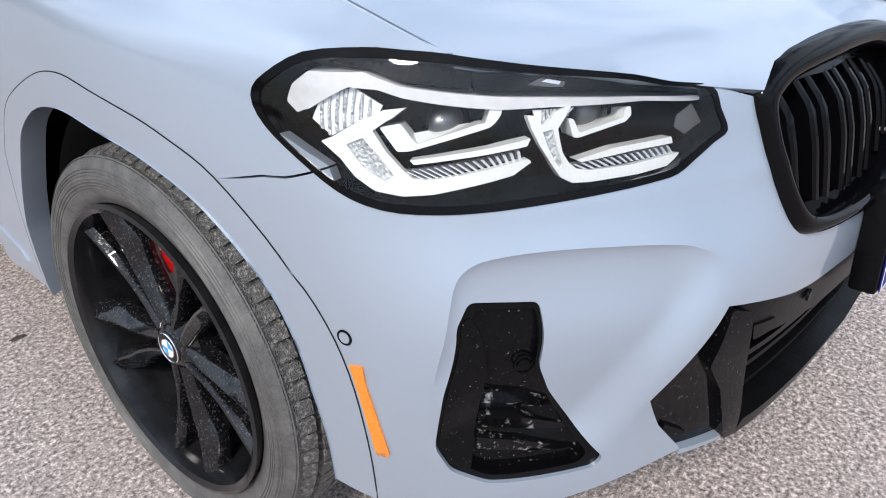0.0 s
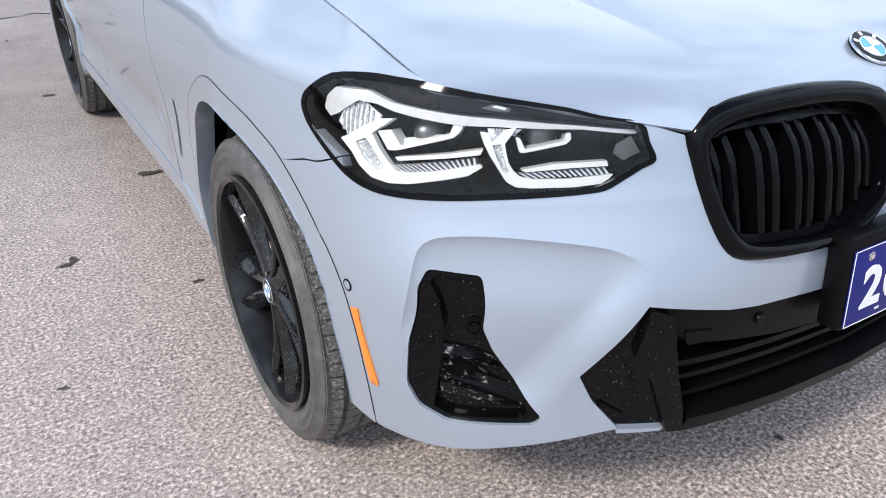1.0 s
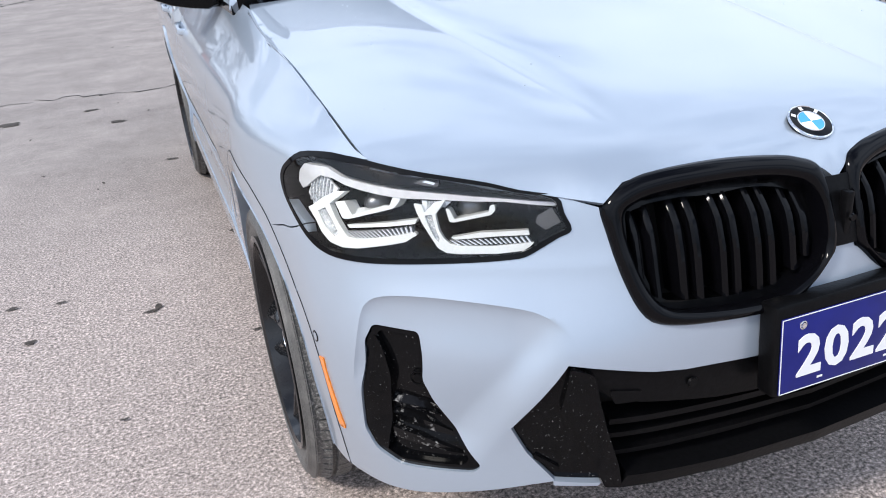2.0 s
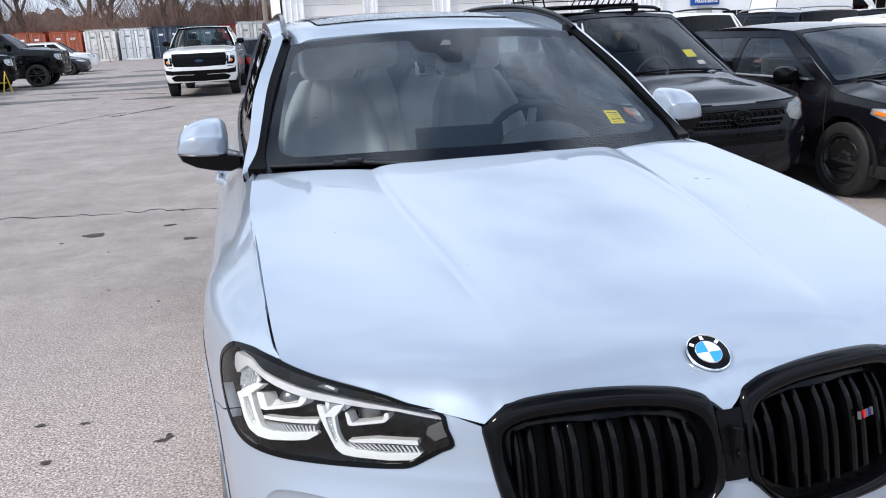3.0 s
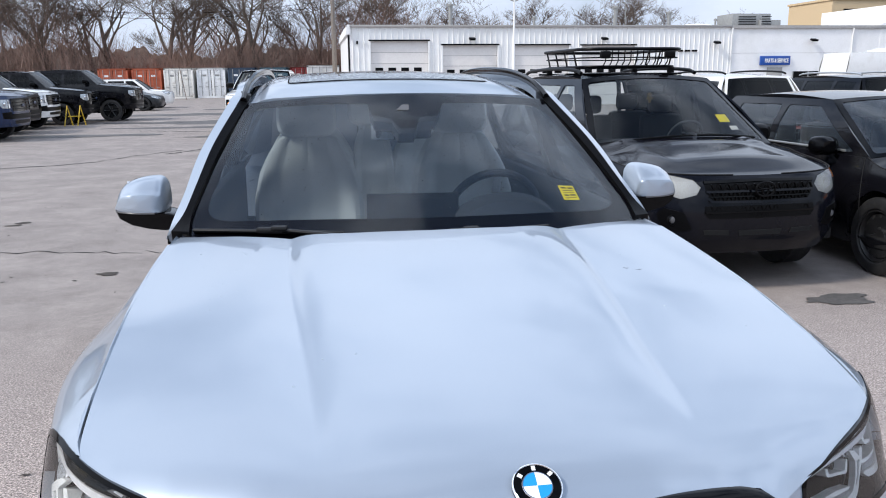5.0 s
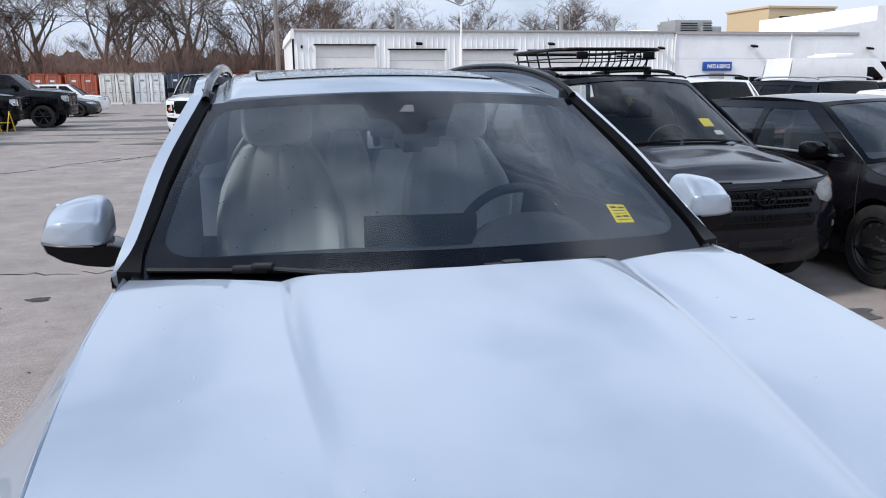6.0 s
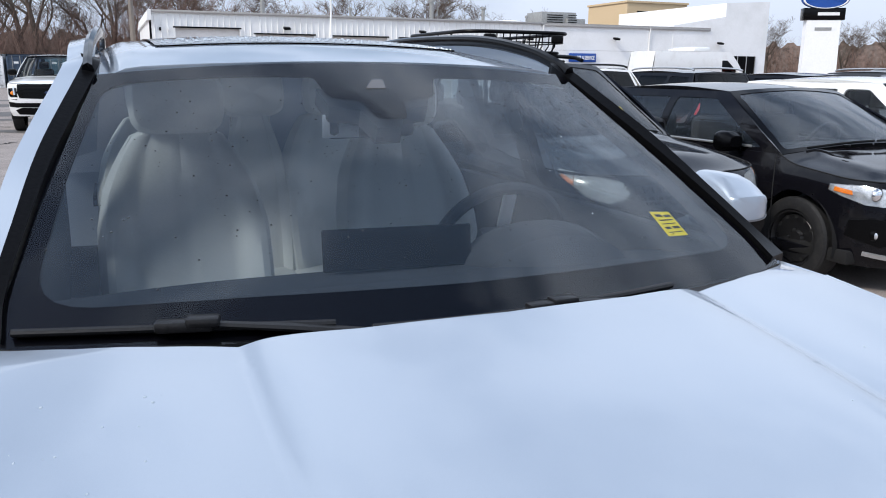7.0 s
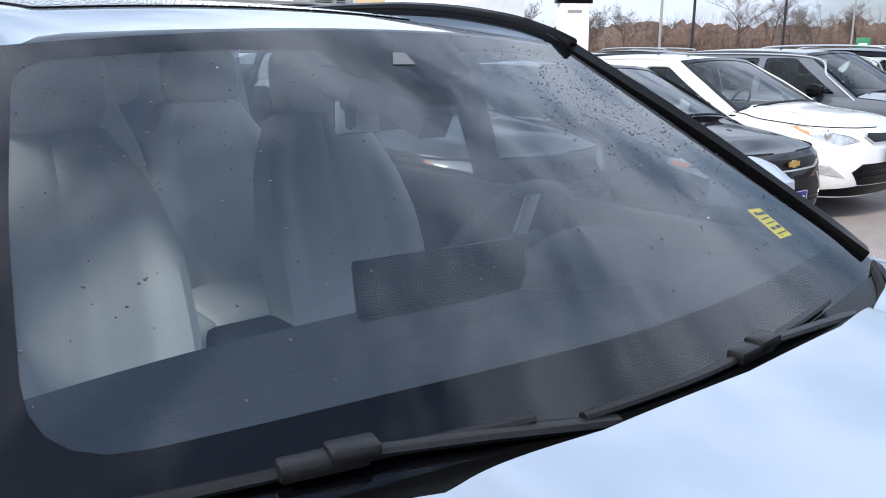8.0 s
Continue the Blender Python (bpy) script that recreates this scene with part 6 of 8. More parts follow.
    cabin_poly = [(yc, zc), (yc + (yrf - yc) * .5, zc + (zr - zc) * .53), (yrf, zr), (yrr, zr), (yrr + (ytl - yrr) * .45, zc + (zr - zc) * .55), (ytl, zc)]
    wins = c["windows"](yc, yrf, yrr, ytl, zc, zr)
    glass_mat = c.get("glass", CAR_GLASS)
    for s in (-1, 1):
        part("cabin_side", sheet(side_fn(s), cabin_poly, wins, step, 0.02, flip=s < 0), paint, v)
        for wpoly in wins:
            g = part("side_window", sheet(side_fn(s), wpoly, (), step * 1.5, flip=s < 0, lift=-.006), c.get("rear_glass", glass_mat), v)
            g.visible_shadow = False

    for s in (-1, 1):
        part("bonnet_gap", tube([(s * x, y, z + .004) for x, y, z in zip(ex[4:], ey[4:], ez[4:])], .005, 5), CARPET, v)
        for y in c.get("seams", ()):
            q = at_y(y)
            part("door_gap", sheet(under(-.0015), signed([(q - .004, zl + .10), (q + .004, zl + .10), (q + .004, zb - .004), (q - .004, zb - .004)], s), (), .08), CARPET, v)
    if c.get("waist"):
        ys = np.linspace(yc + .32, ytl - .30, 24)
        for s in (-1, 1):
            part("waist_trim", tube(side_fn(s)(ys, np.full(24, zc + .035)) + [s * .010, 0, 0], .009, 6, 1.3), c["waist"], v)
    if c.get("window_trim"):
        for s in (-1, 1):
            edge_pts = side_fn(s)(np.array([q[0] for q in cabin_poly]), np.array([q[1] for q in cabin_poly]) - .035)
            part("window_trim", tube(crom(edge_pts, np.linspace(0, len(edge_pts) - 1, 40)) + [s * .012, 0, 0], .012, 6), c["window_trim"], v)

    def front_fn(u, t):
        foot = np.column_stack([xb * u, yc - .10 * (1 - u * u), zc + crown * (1 - u * u) * .7])
        head = np.column_stack([(xr + .0) * u, yrf - .06 * (1 - u * u), zr + .03 * (1 - u * u)])
        p = foot + (head - foot) * t[:, None]
        p[:, 2] += .03 * np.sin(math.pi * np.clip(t, 0, 1)) * (1 - u * u)
        return p

    def rear_fn(u, t):
        foot = np.column_stack([xb * .92 * u, ytl + .05 * (1 - u * u), np.full_like(u, zc)])
        head = np.column_stack([xr * .96 * u, yrr + .05 * (1 - u * u), zr + .02 * (1 - u * u)])
        return foot + (head - foot) * t[:, None]

    full = [(-1, 0), (0, 0), (1, 0), (1, 1), (0, 1), (-1, 1)]
    clear = rounded([(-.94, .05), (0, .05), (.94, .05), (.92, .93), (0, .94), (-.92, .93)], .05)
    part("windscreen_frame", sheet(front_fn, full, [clear], step, 0.02, scale=(W, .9)), c.get("frame", GLOSS_BLACK), v)
    g = part("windscreen", sheet(front_fn, clear, (), step, scale=(W, .9), lift=-.005), glass_mat, v)
    g.visible_shadow = False
    if c.get("blind_rear"):
        part("rear_door", sheet(rear_fn, full, (), step, 0.02, flip=True, scale=(W, .7)), paint, v)
    else:
        part("rear_frame", sheet(rear_fn, full, [clear], step, 0.02, flip=True, scale=(W, .7)), paint, v)
        g = part("rear_window", sheet(rear_fn, clear, (), step, flip=True, scale=(W, .7), lift=-.005), c.get("rear_glass", glass_mat), v)
        g.visible_shadow = False

    def roof_fn(x, y):
        q = np.clip((y - yrf) / (yrr - yrf), -.1, 1.1)
        return np.column_stack([x, y, zr + .03 * (1 - (x / xr) ** 2) + .045 * np.sin(math.pi * np.clip(q, 0, 1)) - .02 * q])

    part("roof", sheet(roof_fn, [(-xr, yrf), (-xr * .5, yrf - .045), (0, yrf - .06), (xr * .5, yrf - .045), (xr, yrf), (xr, yrr), (xr * .5, yrr + .04), (0, yrr + .05), (-xr * .5, yrr + .04), (-xr, yrr)], (), step, 0.03), paint, v)
    # cabin
    if not c.get("plain"):
        part("dashboard", join(block(0, yc + .25, zc - .06, xb * 1.8, .55, .20, .06)), DASH, v)
        steer = Matrix.Translation((.38, yc + .72, zc + .01)) @ Matrix.Rotation(radians(-66), 4, "X")
        part("steering_wheel", moved(tube([(.18 * math.cos(a), .18 * math.sin(a), 0) for a in np.linspace(0, 2 * math.pi, 30)], .014, 8), steer), DASH, v)
        rows_at = [yc + 1.25] + ([yc + 2.1] if not c.get("bed") else [])
        for ys in rows_at:
            for x in (-.38, .38):
                part("seat", join(block(x, ys, zc - .08, .46, .14, .60, .06), block(x, ys - .28, zc - .36, .46, .55, .16, .05), block(x, ys + .04, zc + .32, .25, .10, .18, .045)), c.get("trim", SEAT_DARK), v)
        part("cabin_floor", block(0, (yc + ytl) / 2, zc - .45, xb * 1.8, ytl - yc - .1, .05), CARPET, v)
    elif not c.get("bed"):
        part("cabin_fill", block(0, (yc + ytl) / 2 + .15, zc - .18, xb * 1.75, (ytl - yc) * .8, .40, .05), CARPET, v)
    # lamps
    for s in (-1, 1):
        lp = part("headlamp", sheet(under(.012), signed(lamp, s), (), step * .6, 0.0), c.get("lamp_mat", LAMP_CLEAR), v, "clear headlamp")
        cx = np.mean([p[0] for p in lamp])
        cz = np.mean([p[1] for p in lamp])
        if c.get("bowl", True):
            part("lamp_bowl", ball(fn(np.array([s * (cx - .03)]), np.array([cz]), .015)[0], (.055, .03, .05), 14, 8), c.get("bowl_mat", CHROME), lp)
        if c.get("amber"):
            far = sorted(lamp, key=lambda p: -p[0])
            k = [p for p in lamp if p[0] > cx + .10]
            if len(k) >= 2:
                shrink = [(cx + .17 + (p[0] - cx - .17) * .7, cz + (p[1] - cz) * .7) for p in k] + [(cx + .14, cz - .01), (cx + .14, cz + .02)]
                hull = sorted(shrink, key=lambda p: math.atan2(p[1] - cz, p[0] - cx - .14))
                part("indicator", sheet(under(.004), signed(hull, s), (), step * .6, .006), AMBER, lp)
        part("lamp_lens", sheet(under(-.002), signed(lamp, s), (), step * .6), LENS, lp).visible_shadow = False
        tl = [(arc[-1] - .55 * W, zb - .30), (arc[-1] - .55 * W, zb - .06), (arc[-1] - W - .05, zb - .05), (arc[-1] - W - .05, zb - .25)]
        part("tail_lamp", sheet(under(-.008), signed(tl, s), (), step), RED_LAMP, v)
    # grille and bumper fittings
    for kind, poly, mat in grille:
        if kind == "panel":
            part("grille_panel", sheet(under(-.004), both(poly), (), step * .6, .02), mat, v)
        elif kind == "bar":
            part("grille_bar", sheet(under(-.016), both(poly), (), step * .6, .03), mat, v)
        elif kind == "pair":
            for s in (-1, 1):
                part("bumper_insert", sheet(under(-.006), signed(poly, s), (), step * .6, .02), mat, v)
        elif kind == "round":
            for s in (-1, 1):
                p = fn(np.array([s * poly[0]]), np.array([poly[1]]), .014)[0]
                part("fog_lamp", join(ball(p, (poly[2], .025, poly[2]), 18, 10)), mat, v)
                part("fog_lamp_ring", moved(lathe([(poly[2] * 1.0, -.01), (poly[2] * 1.15, .02), (poly[2] * 1.3, -.01)], 24, "y"), Matrix.Translation(p) @ Matrix.Diagonal((1, -1, 1, 1))), SATIN_BLACK, v)
    for s in (-1, 1):
        for y0 in wy:
            fleet_wheel(v, s * (W - c["tyre"] * .5 - .02), y0, r, c["tyre"], s, c.get("wheel_style", "five"), c.get("rim", RIM_BLACK))
            part("arch_liner", moved(lathe([(r * 1.12, -.30), (r * 1.18, -.26), (r * 1.19, -.03)], 24, "x", (-.2, math.pi + .2)), Matrix.Translation((s * W, y0, r)) @ Matrix.Diagonal((s, 1, 1, 1))), CARPET, v)
            if c.get("flare"):
                rg = [(at_y(y0) + r * 1.16 * math.cos(t), max(zl + .006, r - rise + r * 1.16 * math.sin(t))) for t in np.linspace(math.pi, 0, 22)]
                rg += [(at_y(y0) + r * 1.32 * math.cos(t), max(zl + .002, r - rise + r * 1.32 * math.sin(t))) for t in np.linspace(0, math.pi, 22)]
                part("arch_flare", sheet(under(-.012), signed(rg, s), (), step, .03), c["flare"], v)
        mx, my, mz = xb + .13, yc + .42, zc + c.get("mirror_up", .07)
        mir = part("door_mirror", moved(loft([[(w * math.copysign(abs(math.cos(a)) ** .6, math.cos(a)), y, h * math.copysign(abs(math.sin(a)) ** .7, math.sin(a))) for a in np.linspace(0, 2 * math.pi, 16, endpoint=False)] for y, w, h in ((-.07, .06, .045), (-.03, .105, .075), (.04, .115, .085), (.07, .11, .08))]), Matrix.Translation((s * mx, my, mz))), c.get("mirror", paint), v)
        part("mirror_stalk", tube([(s * (xb - .02), my + .02, mz - .06), (s * (mx - .06), my, mz - .04)], .03, 8, .6), SATIN_BLACK, mir)
        for hy in c.get("handles", ()):
            part("door_handle", tube([(s * (W + .0), hy, zc - .13), (s * (W + .012), hy + .04, zc - .13), (s * (W + .012), hy + .18, zc - .128), (s * W, hy + .21, zc - .127)], .013, 6), c.get("handle_mat", paint), v)
    part("wiper", join(tube([front_fn(np.array([u]), np.array([.03 + .02 * u]))[0] + [0, -.012, .012] for u in np.linspace(-.75, .05, 10)], .010, 6), tube([front_fn(np.array([u]), np.array([.03 + .02 * u]))[0] + [0, -.012, .012] for u in np.linspace(.1, .8, 10)], .010, 6)), SATIN_BLACK, v)
    if c.get("rails"):
        for s in (-1, 1):
            part("roof_rail", tube([(s * (xr - .05), y, zr + .05 + .05 * math.sin(math.pi * t) ** .4) for t, y in zip(np.linspace(0, 1, 20), np.linspace(yrf + .15, yrr - .05, 20))], .018, 8), c["rails"], v)
    if c.get("bed"):
        part("tonneau", block(0, (yrr + .3 + L) / 2 + .1, c["bed"] - .06 + rise, W * 1.7, L - yrr - .55, .05, .01), SATIN_BLACK, v)
    return v, fn, at_y


def two_doors(yc, yrf, yrr, ytl, zc, zr):
    mid = yc + (ytl - yc) * .50
    t = lambda y0, z0, f: (y0, zc + (zr - zc) * f)
    return [rounded([(yc + .22, zc + .03), (mid - .05, zc + .03), (mid - .05, zr - .06), (yrf + .10, zr - .06)], .04),
            rounded([(mid + .05, zc + .03), (ytl - .75, zc + .04), (yrr - .22, zr - .07), (mid + .05, zr - .06)], .04)]


def three_windows(yc, yrf, yrr, ytl, zc, zr):
    a, b = yc + (ytl - yc) * .40, yc + (ytl - yc) * .70
    return [rounded([(yc + .25, zc + .03), (a - .04, zc + .03), (a - .04, zr - .06), (yrf + .10, zr - .06)], .04),
            rounded([(a + .05, zc + .03), (b - .04, zc + .03), (b - .04, zr - .06), (a + .05, zr - .06)], .04),
            rounded([(b + .06, zc + .04), (ytl - .30, zc + .06), (yrr - .05, zr - .08), (b + .06, zr - .06)], .04)]


# measures and fittings of the kinds of vehicle
SUV = dict(L=4.6, W=1.815, H=1.68, belt=1.02, nose=.93, cowl=1.22, roof0=1.98, roof1=4.15, tail=4.45, axle0=.92, axle1=3.58, wheel_r=.355, tyre=.225, windows=three_windows, crown=.075,
           lamp=[(.55, .90), (.62, .80), (.78, .76), (.92, .80), (1.06, .92), (1.04, .965), (.85, .945)], grille=[], paint=BLACK_PAINT, low=.30)

RAV_AT = pose(2.85, 4.26, 0, 0, 0, 1.5)
crossover, cro_fn, cro_y = vehicle("crossover", "weathered black crossover with roof basket and hazy headlamps", "car", RAV_AT, dict(
    SUV, step=.03, H=1.61, roof0=2.10, cowl=1.26, belt=.99, nose=.875, corner=.50, crown=.095, paint=WEATHERED_BLACK, amber=True, seams=(1.30, 2.35, 3.30),
    lamp=[(.445, .80), (.48, .745), (.60, .715), (.74, .755), (.88, .84), (.95, .89), (.93, .912), (.80, .900), (.64, .880), (.50, .855)], lamp_mat=LAMP_HAZY, bowl=False,
    grille=[("panel", [(0, .700), (.37, .705), (.415, .765), (.425, .838), (0, .848)], SATIN_BLACK), ("bar", [(0, .684), (.385, .690), (.40, .708), (0, .702)], WEATHERED_BLACK), ("bar", [(0, .764), (.415, .762), (.415, .778), (0, .780)], WEATHERED_BLACK),
            ("bar", [(0, .838), (.425, .828), (.43, .846), (0, .856)], GLOSS_BLACK), ("bar", [(0, .730), (.395, .730), (.395, .737), (0, .737)], GLOSS_BLACK),
            ("panel", [(0, .575), (.40, .575), (.43, .615), (.42, .665), (0, .668)], SATIN_BLACK), ("bar", [(0, .616), (.42, .616), (.42, .626), (0, .626)], GLOSS_BLACK),
            ("panel", [(0, .445), (.16, .445), (.17, .485), (0, .485)], CARPET), ("pair", [(.24, .45), (.42, .455), (.43, .49), (.25, .488)], CARPET), ("pair", [(.52, .50), (.60, .48), (.74, .51), (.78, .60), (.72, .65), (.58, .62)], SATIN_BLACK), ("round", (.655, .565, .036), LAMP_GREY)],
    rails=SATIN_BLACK, flare=WEATHERED_BLACK, rim=RIM_DARK, handles=(2.0, 2.95), mirror=SATIN_BLACK, ridge=.02, wheel_style="five"))
for row, (z0, z1, half) in enumerate(((.708, .728, .36), (.740, .760, .38), (.783, .825, .39), (.582, .612, .38), (.630, .660, .38))):
    for k in range(25):
        x = -half + 2 * half * k / 24
        part("grille_mesh_bar", moved(block(0, 0, 0, .006, .02, (z1 - z0) * 1.1), Matrix.Translation((x, float(np.interp(abs(x), (0, .4), (.004, .030))) + (.012 if z0 > .8 else -.002), (z0 + z1) / 2)) @ Matrix.Rotation(radians(28 if k % 2 else -28), 4, "Y")), SATIN_BLACK, crossover)
part("bonnet_emblem", moved(join(tube([(.075 * math.cos(a), 0, .052 * math.sin(a)) for a in np.linspace(0, 2 * math.pi, 30)], .008, 8), tube([(.026 * math.cos(a), 0, .046 * math.sin(a)) for a in np.linspace(0, 2 * math.pi, 24)], .006, 8), tube([(.058 * math.cos(a), 0, .022 + .02 * math.sin(a)) for a in np.linspace(0, 2 * math.pi, 24)], .006, 8)), Matrix.Translation((0, -.020, .785))), SATIN_BLACK, crossover, "dark oval ring emblem")
part("roof_scoop", block(0, 2.7, 1.612, .9, .75, .012, .005), GLOSS_BLACK, crossover)
part("windscreen_sticker", moved(block(0, 0, 0, .10, .004, .12, .001), Matrix.Translation((.58, 1.66, 1.20)) @ Matrix.Rotation(radians(-58), 4, "X")), YELLOW, crossover, "yellow sticker in the windscreen")
part("windscreen_sticker", moved(block(0, 0, 0, .07, .004, .06, .001), Matrix.Translation((.62, 1.52, 1.12)) @ Matrix.Rotation(radians(-58), 4, "X")), LINING, crossover)
fresh = [(0, .09), (.03, .05), (.015, .05), (.04, .01), (.015, .012), (.015, -.02), (-.015, -.02), (-.015, .012), (-.04, .01), (-.015, .05), (-.03, .05)]
part("tree_tag", moved(plate(fresh, .002), Matrix.Translation((0, 1.98, 1.36))), GOLD, crossover, "tan tree-shaped air freshener")
part("interior_mirror", block(0, 1.93, 1.47, .22, .03, .06, .012), DASH, crossover)
# roof basket
basket = thing("roof_basket", "black tubular steel basket on the crossover's roof rails", "roof basket", RAV_AT @ Matrix.Translation((0, 3.05, 1.66)))


def loop(x0, x1, y0, y1, z, r, n=6):
    pts = rounded([(x0, y0), (x1, y0), (x1, y1), (x0, y1)], r, n)
    return [(x, y, z) for x, y in pts] + [(pts[0][0], pts[0][1], z)]


part("top_rail", tube(loop(-.56, .50, -.80, .62, .185, .26), .016, 8), SATIN_BLACK, basket)
part("bottom_rail", tube(loop(-.52, .46, -.72, .58, .02, .22), .013, 8), SATIN_BLACK, basket)
part("middle_rail", tube(loop(-.545, .485, -.78, .61, .105, .25), .007, 6), SATIN_BLACK, basket)
for k in range(8):
    y = -.58 + .155 * k
    part("floor_bar", tube([(-.52, y, .02), (.46, y, .02)], .008, 6), SATIN_BLACK, basket)
for x in np.linspace(-.34, .30, 11):
    part("front_rod", tube([(x, -.72, .02), (x, -.79, .07), (x, -.80, .185)], .006, 6), SATIN_BLACK, basket)
for s in (-1, 1):
    for y in (-.48, -.2, .08, .36):
        part("side_rod", tube([(-.03 + s * .49, y, .02), (-.03 + s * .53, y, .185)], .009, 6), SATIN_BLACK, basket)
    for y in (-.45, .45):
        part("clamp", block(s * .50, y, -.03, .05, .08, .10, .012), SATIN_BLACK, basket)
    part("corner_lamp", moved(block(0, 0, 0, .10, .06, .07, .015), Matrix.Translation((-.03 + s * .33, -.83, .13))), SATIN_BLACK, basket)
for y in (-.45, .45):
    part("cross_bar", tube([(-.62, y, -.05), (.62, y, -.05)], .014, 8, .7), SATIN_BLACK, basket)

# the pale bluish film paints sky reflection onto the hatchback's windows
HATCH_GLASS = glass("pale_sky_lit_window_glass", (0.74, 0.80, 0.81), ior=1.55, veil=0.03)
HATCH = dict(L=4.05, W=1.735, H=1.41, belt=.92, nose=.78, cowl=1.02, roof0=1.85, roof1=3.55, tail=4.0, axle0=.82, axle1=3.345, wheel_r=.315, tyre=.205, windows=two_doors, crown=.085, low=.20, corner=.50,
             lamp=[(.48, .70), (.60, .63), (.86, .64), (1.12, .72), (1.10, .765), (.86, .775), (.58, .745)])
hatch, hat_fn, hat_y = vehicle("hatchback", "glossy black small hatchback with steel wheels and navy year plate", "car", pose(4.90, 3.80, 0), dict(
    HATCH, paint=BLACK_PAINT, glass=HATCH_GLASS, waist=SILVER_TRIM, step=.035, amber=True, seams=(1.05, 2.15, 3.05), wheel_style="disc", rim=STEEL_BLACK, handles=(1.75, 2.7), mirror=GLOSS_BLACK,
    grille=[("panel", [(0, .655), (.36, .665), (.44, .71), (.40, .745), (0, .735)], SATIN_BLACK), ("bar", [(0, .652), (.34, .655), (.44, .70), (.43, .71), (.33, .667), (0, .664)], SILVER_TRIM), ("panel", [(0, .36), (.42, .36), (.50, .47), (.40, .585), (0, .585)], SATIN_BLACK), ("pair", [(.42, .33), (.45, .34), (.53, .47), (.43, .61), (.39, .61), (.49, .47)], SILVER_TRIM),
            ("bar", [(0, .40), (.42, .40), (.42, .41), (0, .41)], GLOSS_BLACK), ("bar", [(0, .44), (.44, .44), (.44, .45), (0, .45)], GLOSS_BLACK), ("pair", [(.62, .40), (.74, .36), (.98, .42), (.96, .53), (.80, .555), (.66, .54)], SATIN_BLACK), ("bar", [(0, .255), (.6, .26), (.85, .29), (.85, .315), (.6, .29), (0, .285)], SILVER_TRIM), ("round", (.78, .44, .035), LAMP_CLEAR)]))
bow = [(-.075, .018), (-.03, .018), (-.022, .028), (.022, .028), (.03, .018), (.075, .018), (.075, -.018), (.03, -.018), (.022, -.028), (-.022, -.028), (-.03, -.018), (-.075, -.018)]
part("front_emblem", moved(plate(bow, .012), Matrix.Translation((0, .022, .705))), GOLD, hatch, "gold cross-shaped emblem")


def year_plate(parent, text, m):
    p = part("year_plate", moved(block(0, 0, 0, .305, .012, .152, .003), m), BLUE_PLATE, parent, "navy blue plate with white year numerals")
    n = len(text)
    for k, ch in enumerate(text):
        shape = numeral(ch, .050 if ch != "1" else .026, .078)
        part("numeral", moved(shape, m @ Matrix.Translation((-.09 + .06 * k, -.0075, -.004))), WHITE, p)
    for x, z, w, h in ((0, .071, .30, .003), (0, -.071, .30, .003), (-.149, 0, .003, .145), (.149, 0, .003, .145)):
        part("plate_border", moved(block(x, -.0066, z, w, .001, h), m), WHITE, p)


year_plate(hatch, "2017", Matrix.Translation((0, -.025, .43)))
for x in (-.40, .40):
    part("washer_jet", block(x, .80, .995, .03, .05, .012, .004), SATIN_BLACK, hatch)

CROSS = dict(SUV, L=4.36, W=1.805, H=1.47, belt=.95, nose=.84, cowl=1.12, roof0=1.95, roof1=3.75, tail=4.25, axle0=.86, axle1=3.56, wheel_r=.33, tyre=.215, low=.22, windows=three_windows, crown=.08, corner=.50,
             lamp=[(.50, .735), (.70, .70), (.92, .755), (1.16, .875), (1.10, .885), (.86, .83), (.62, .785)])
niro, nir_fn, nir_y = vehicle("compact_crossover", "white compact crossover with black lower grille and year plate", "car", pose(7.10, 4.02, 0), dict(
    CROSS, paint=WHITE_PAINT, step=.045, amber=True, seams=(1.15, 2.2, 3.15), mirror=WHITE_PAINT, rim=SILVER_TRIM, handles=(1.95, 2.85),
    grille=[("panel", [(0, .715), (.34, .72), (.43, .775), (.40, .805), (0, .79)], GLOSS_BLACK), ("bar", [(0, .708), (.35, .712), (.45, .775), (.41, .815), (.40, .805), (.43, .775), (.34, .722), (0, .718)], SILVER_TRIM), ("panel", [(0, .33), (.50, .34), (.60, .46), (.48, .53), (0, .53)], SATIN_BLACK), ("bar", [(0, .40), (.5, .40), (.5, .415), (0, .415)], GLOSS_BLACK), ("bar", [(0, .46), (.5, .46), (.5, .475), (0, .475)], GLOSS_BLACK), ("pair", [(.66, .41), (.92, .45), (.94, .53), (.80, .515)], LAMP_CLEAR), ("panel", [(0, .225), (.9, .235), (.9, .29), (.5, .33), (0, .32)], SATIN_BLACK)]))
year_plate(niro, "2018", Matrix.Translation((0, -.03, .585)))
part("front_emblem", moved(lathe([(.045, 0), (.052, .006), (.058, 0)], 28, "y"), Matrix.Translation((0, .05, .845)) @ Matrix.Diagonal((1.2, -1, .6, 1))), SILVER_TRIM, niro, "small oval emblem")
vehicle("crossover", "mid-grey metallic crossover with chrome window trim", "car", pose(9.75, 4.0, 0), dict(
    SUV, paint=GREY_PAINT, window_trim=SILVER_TRIM, step=.07, L=4.65, W=1.84, H=1.55, belt=1.0, low=.24, mirror=GLOSS_BLACK, rim=SILVER_TRIM, grille=[("panel", [(0, .60), (.5, .60), (.56, .80), (.5, .86), (0, .86)], SATIN_BLACK), ("bar", [(0, .76), (.54, .76), (.54, .775), (0, .775)], CHROME)]))
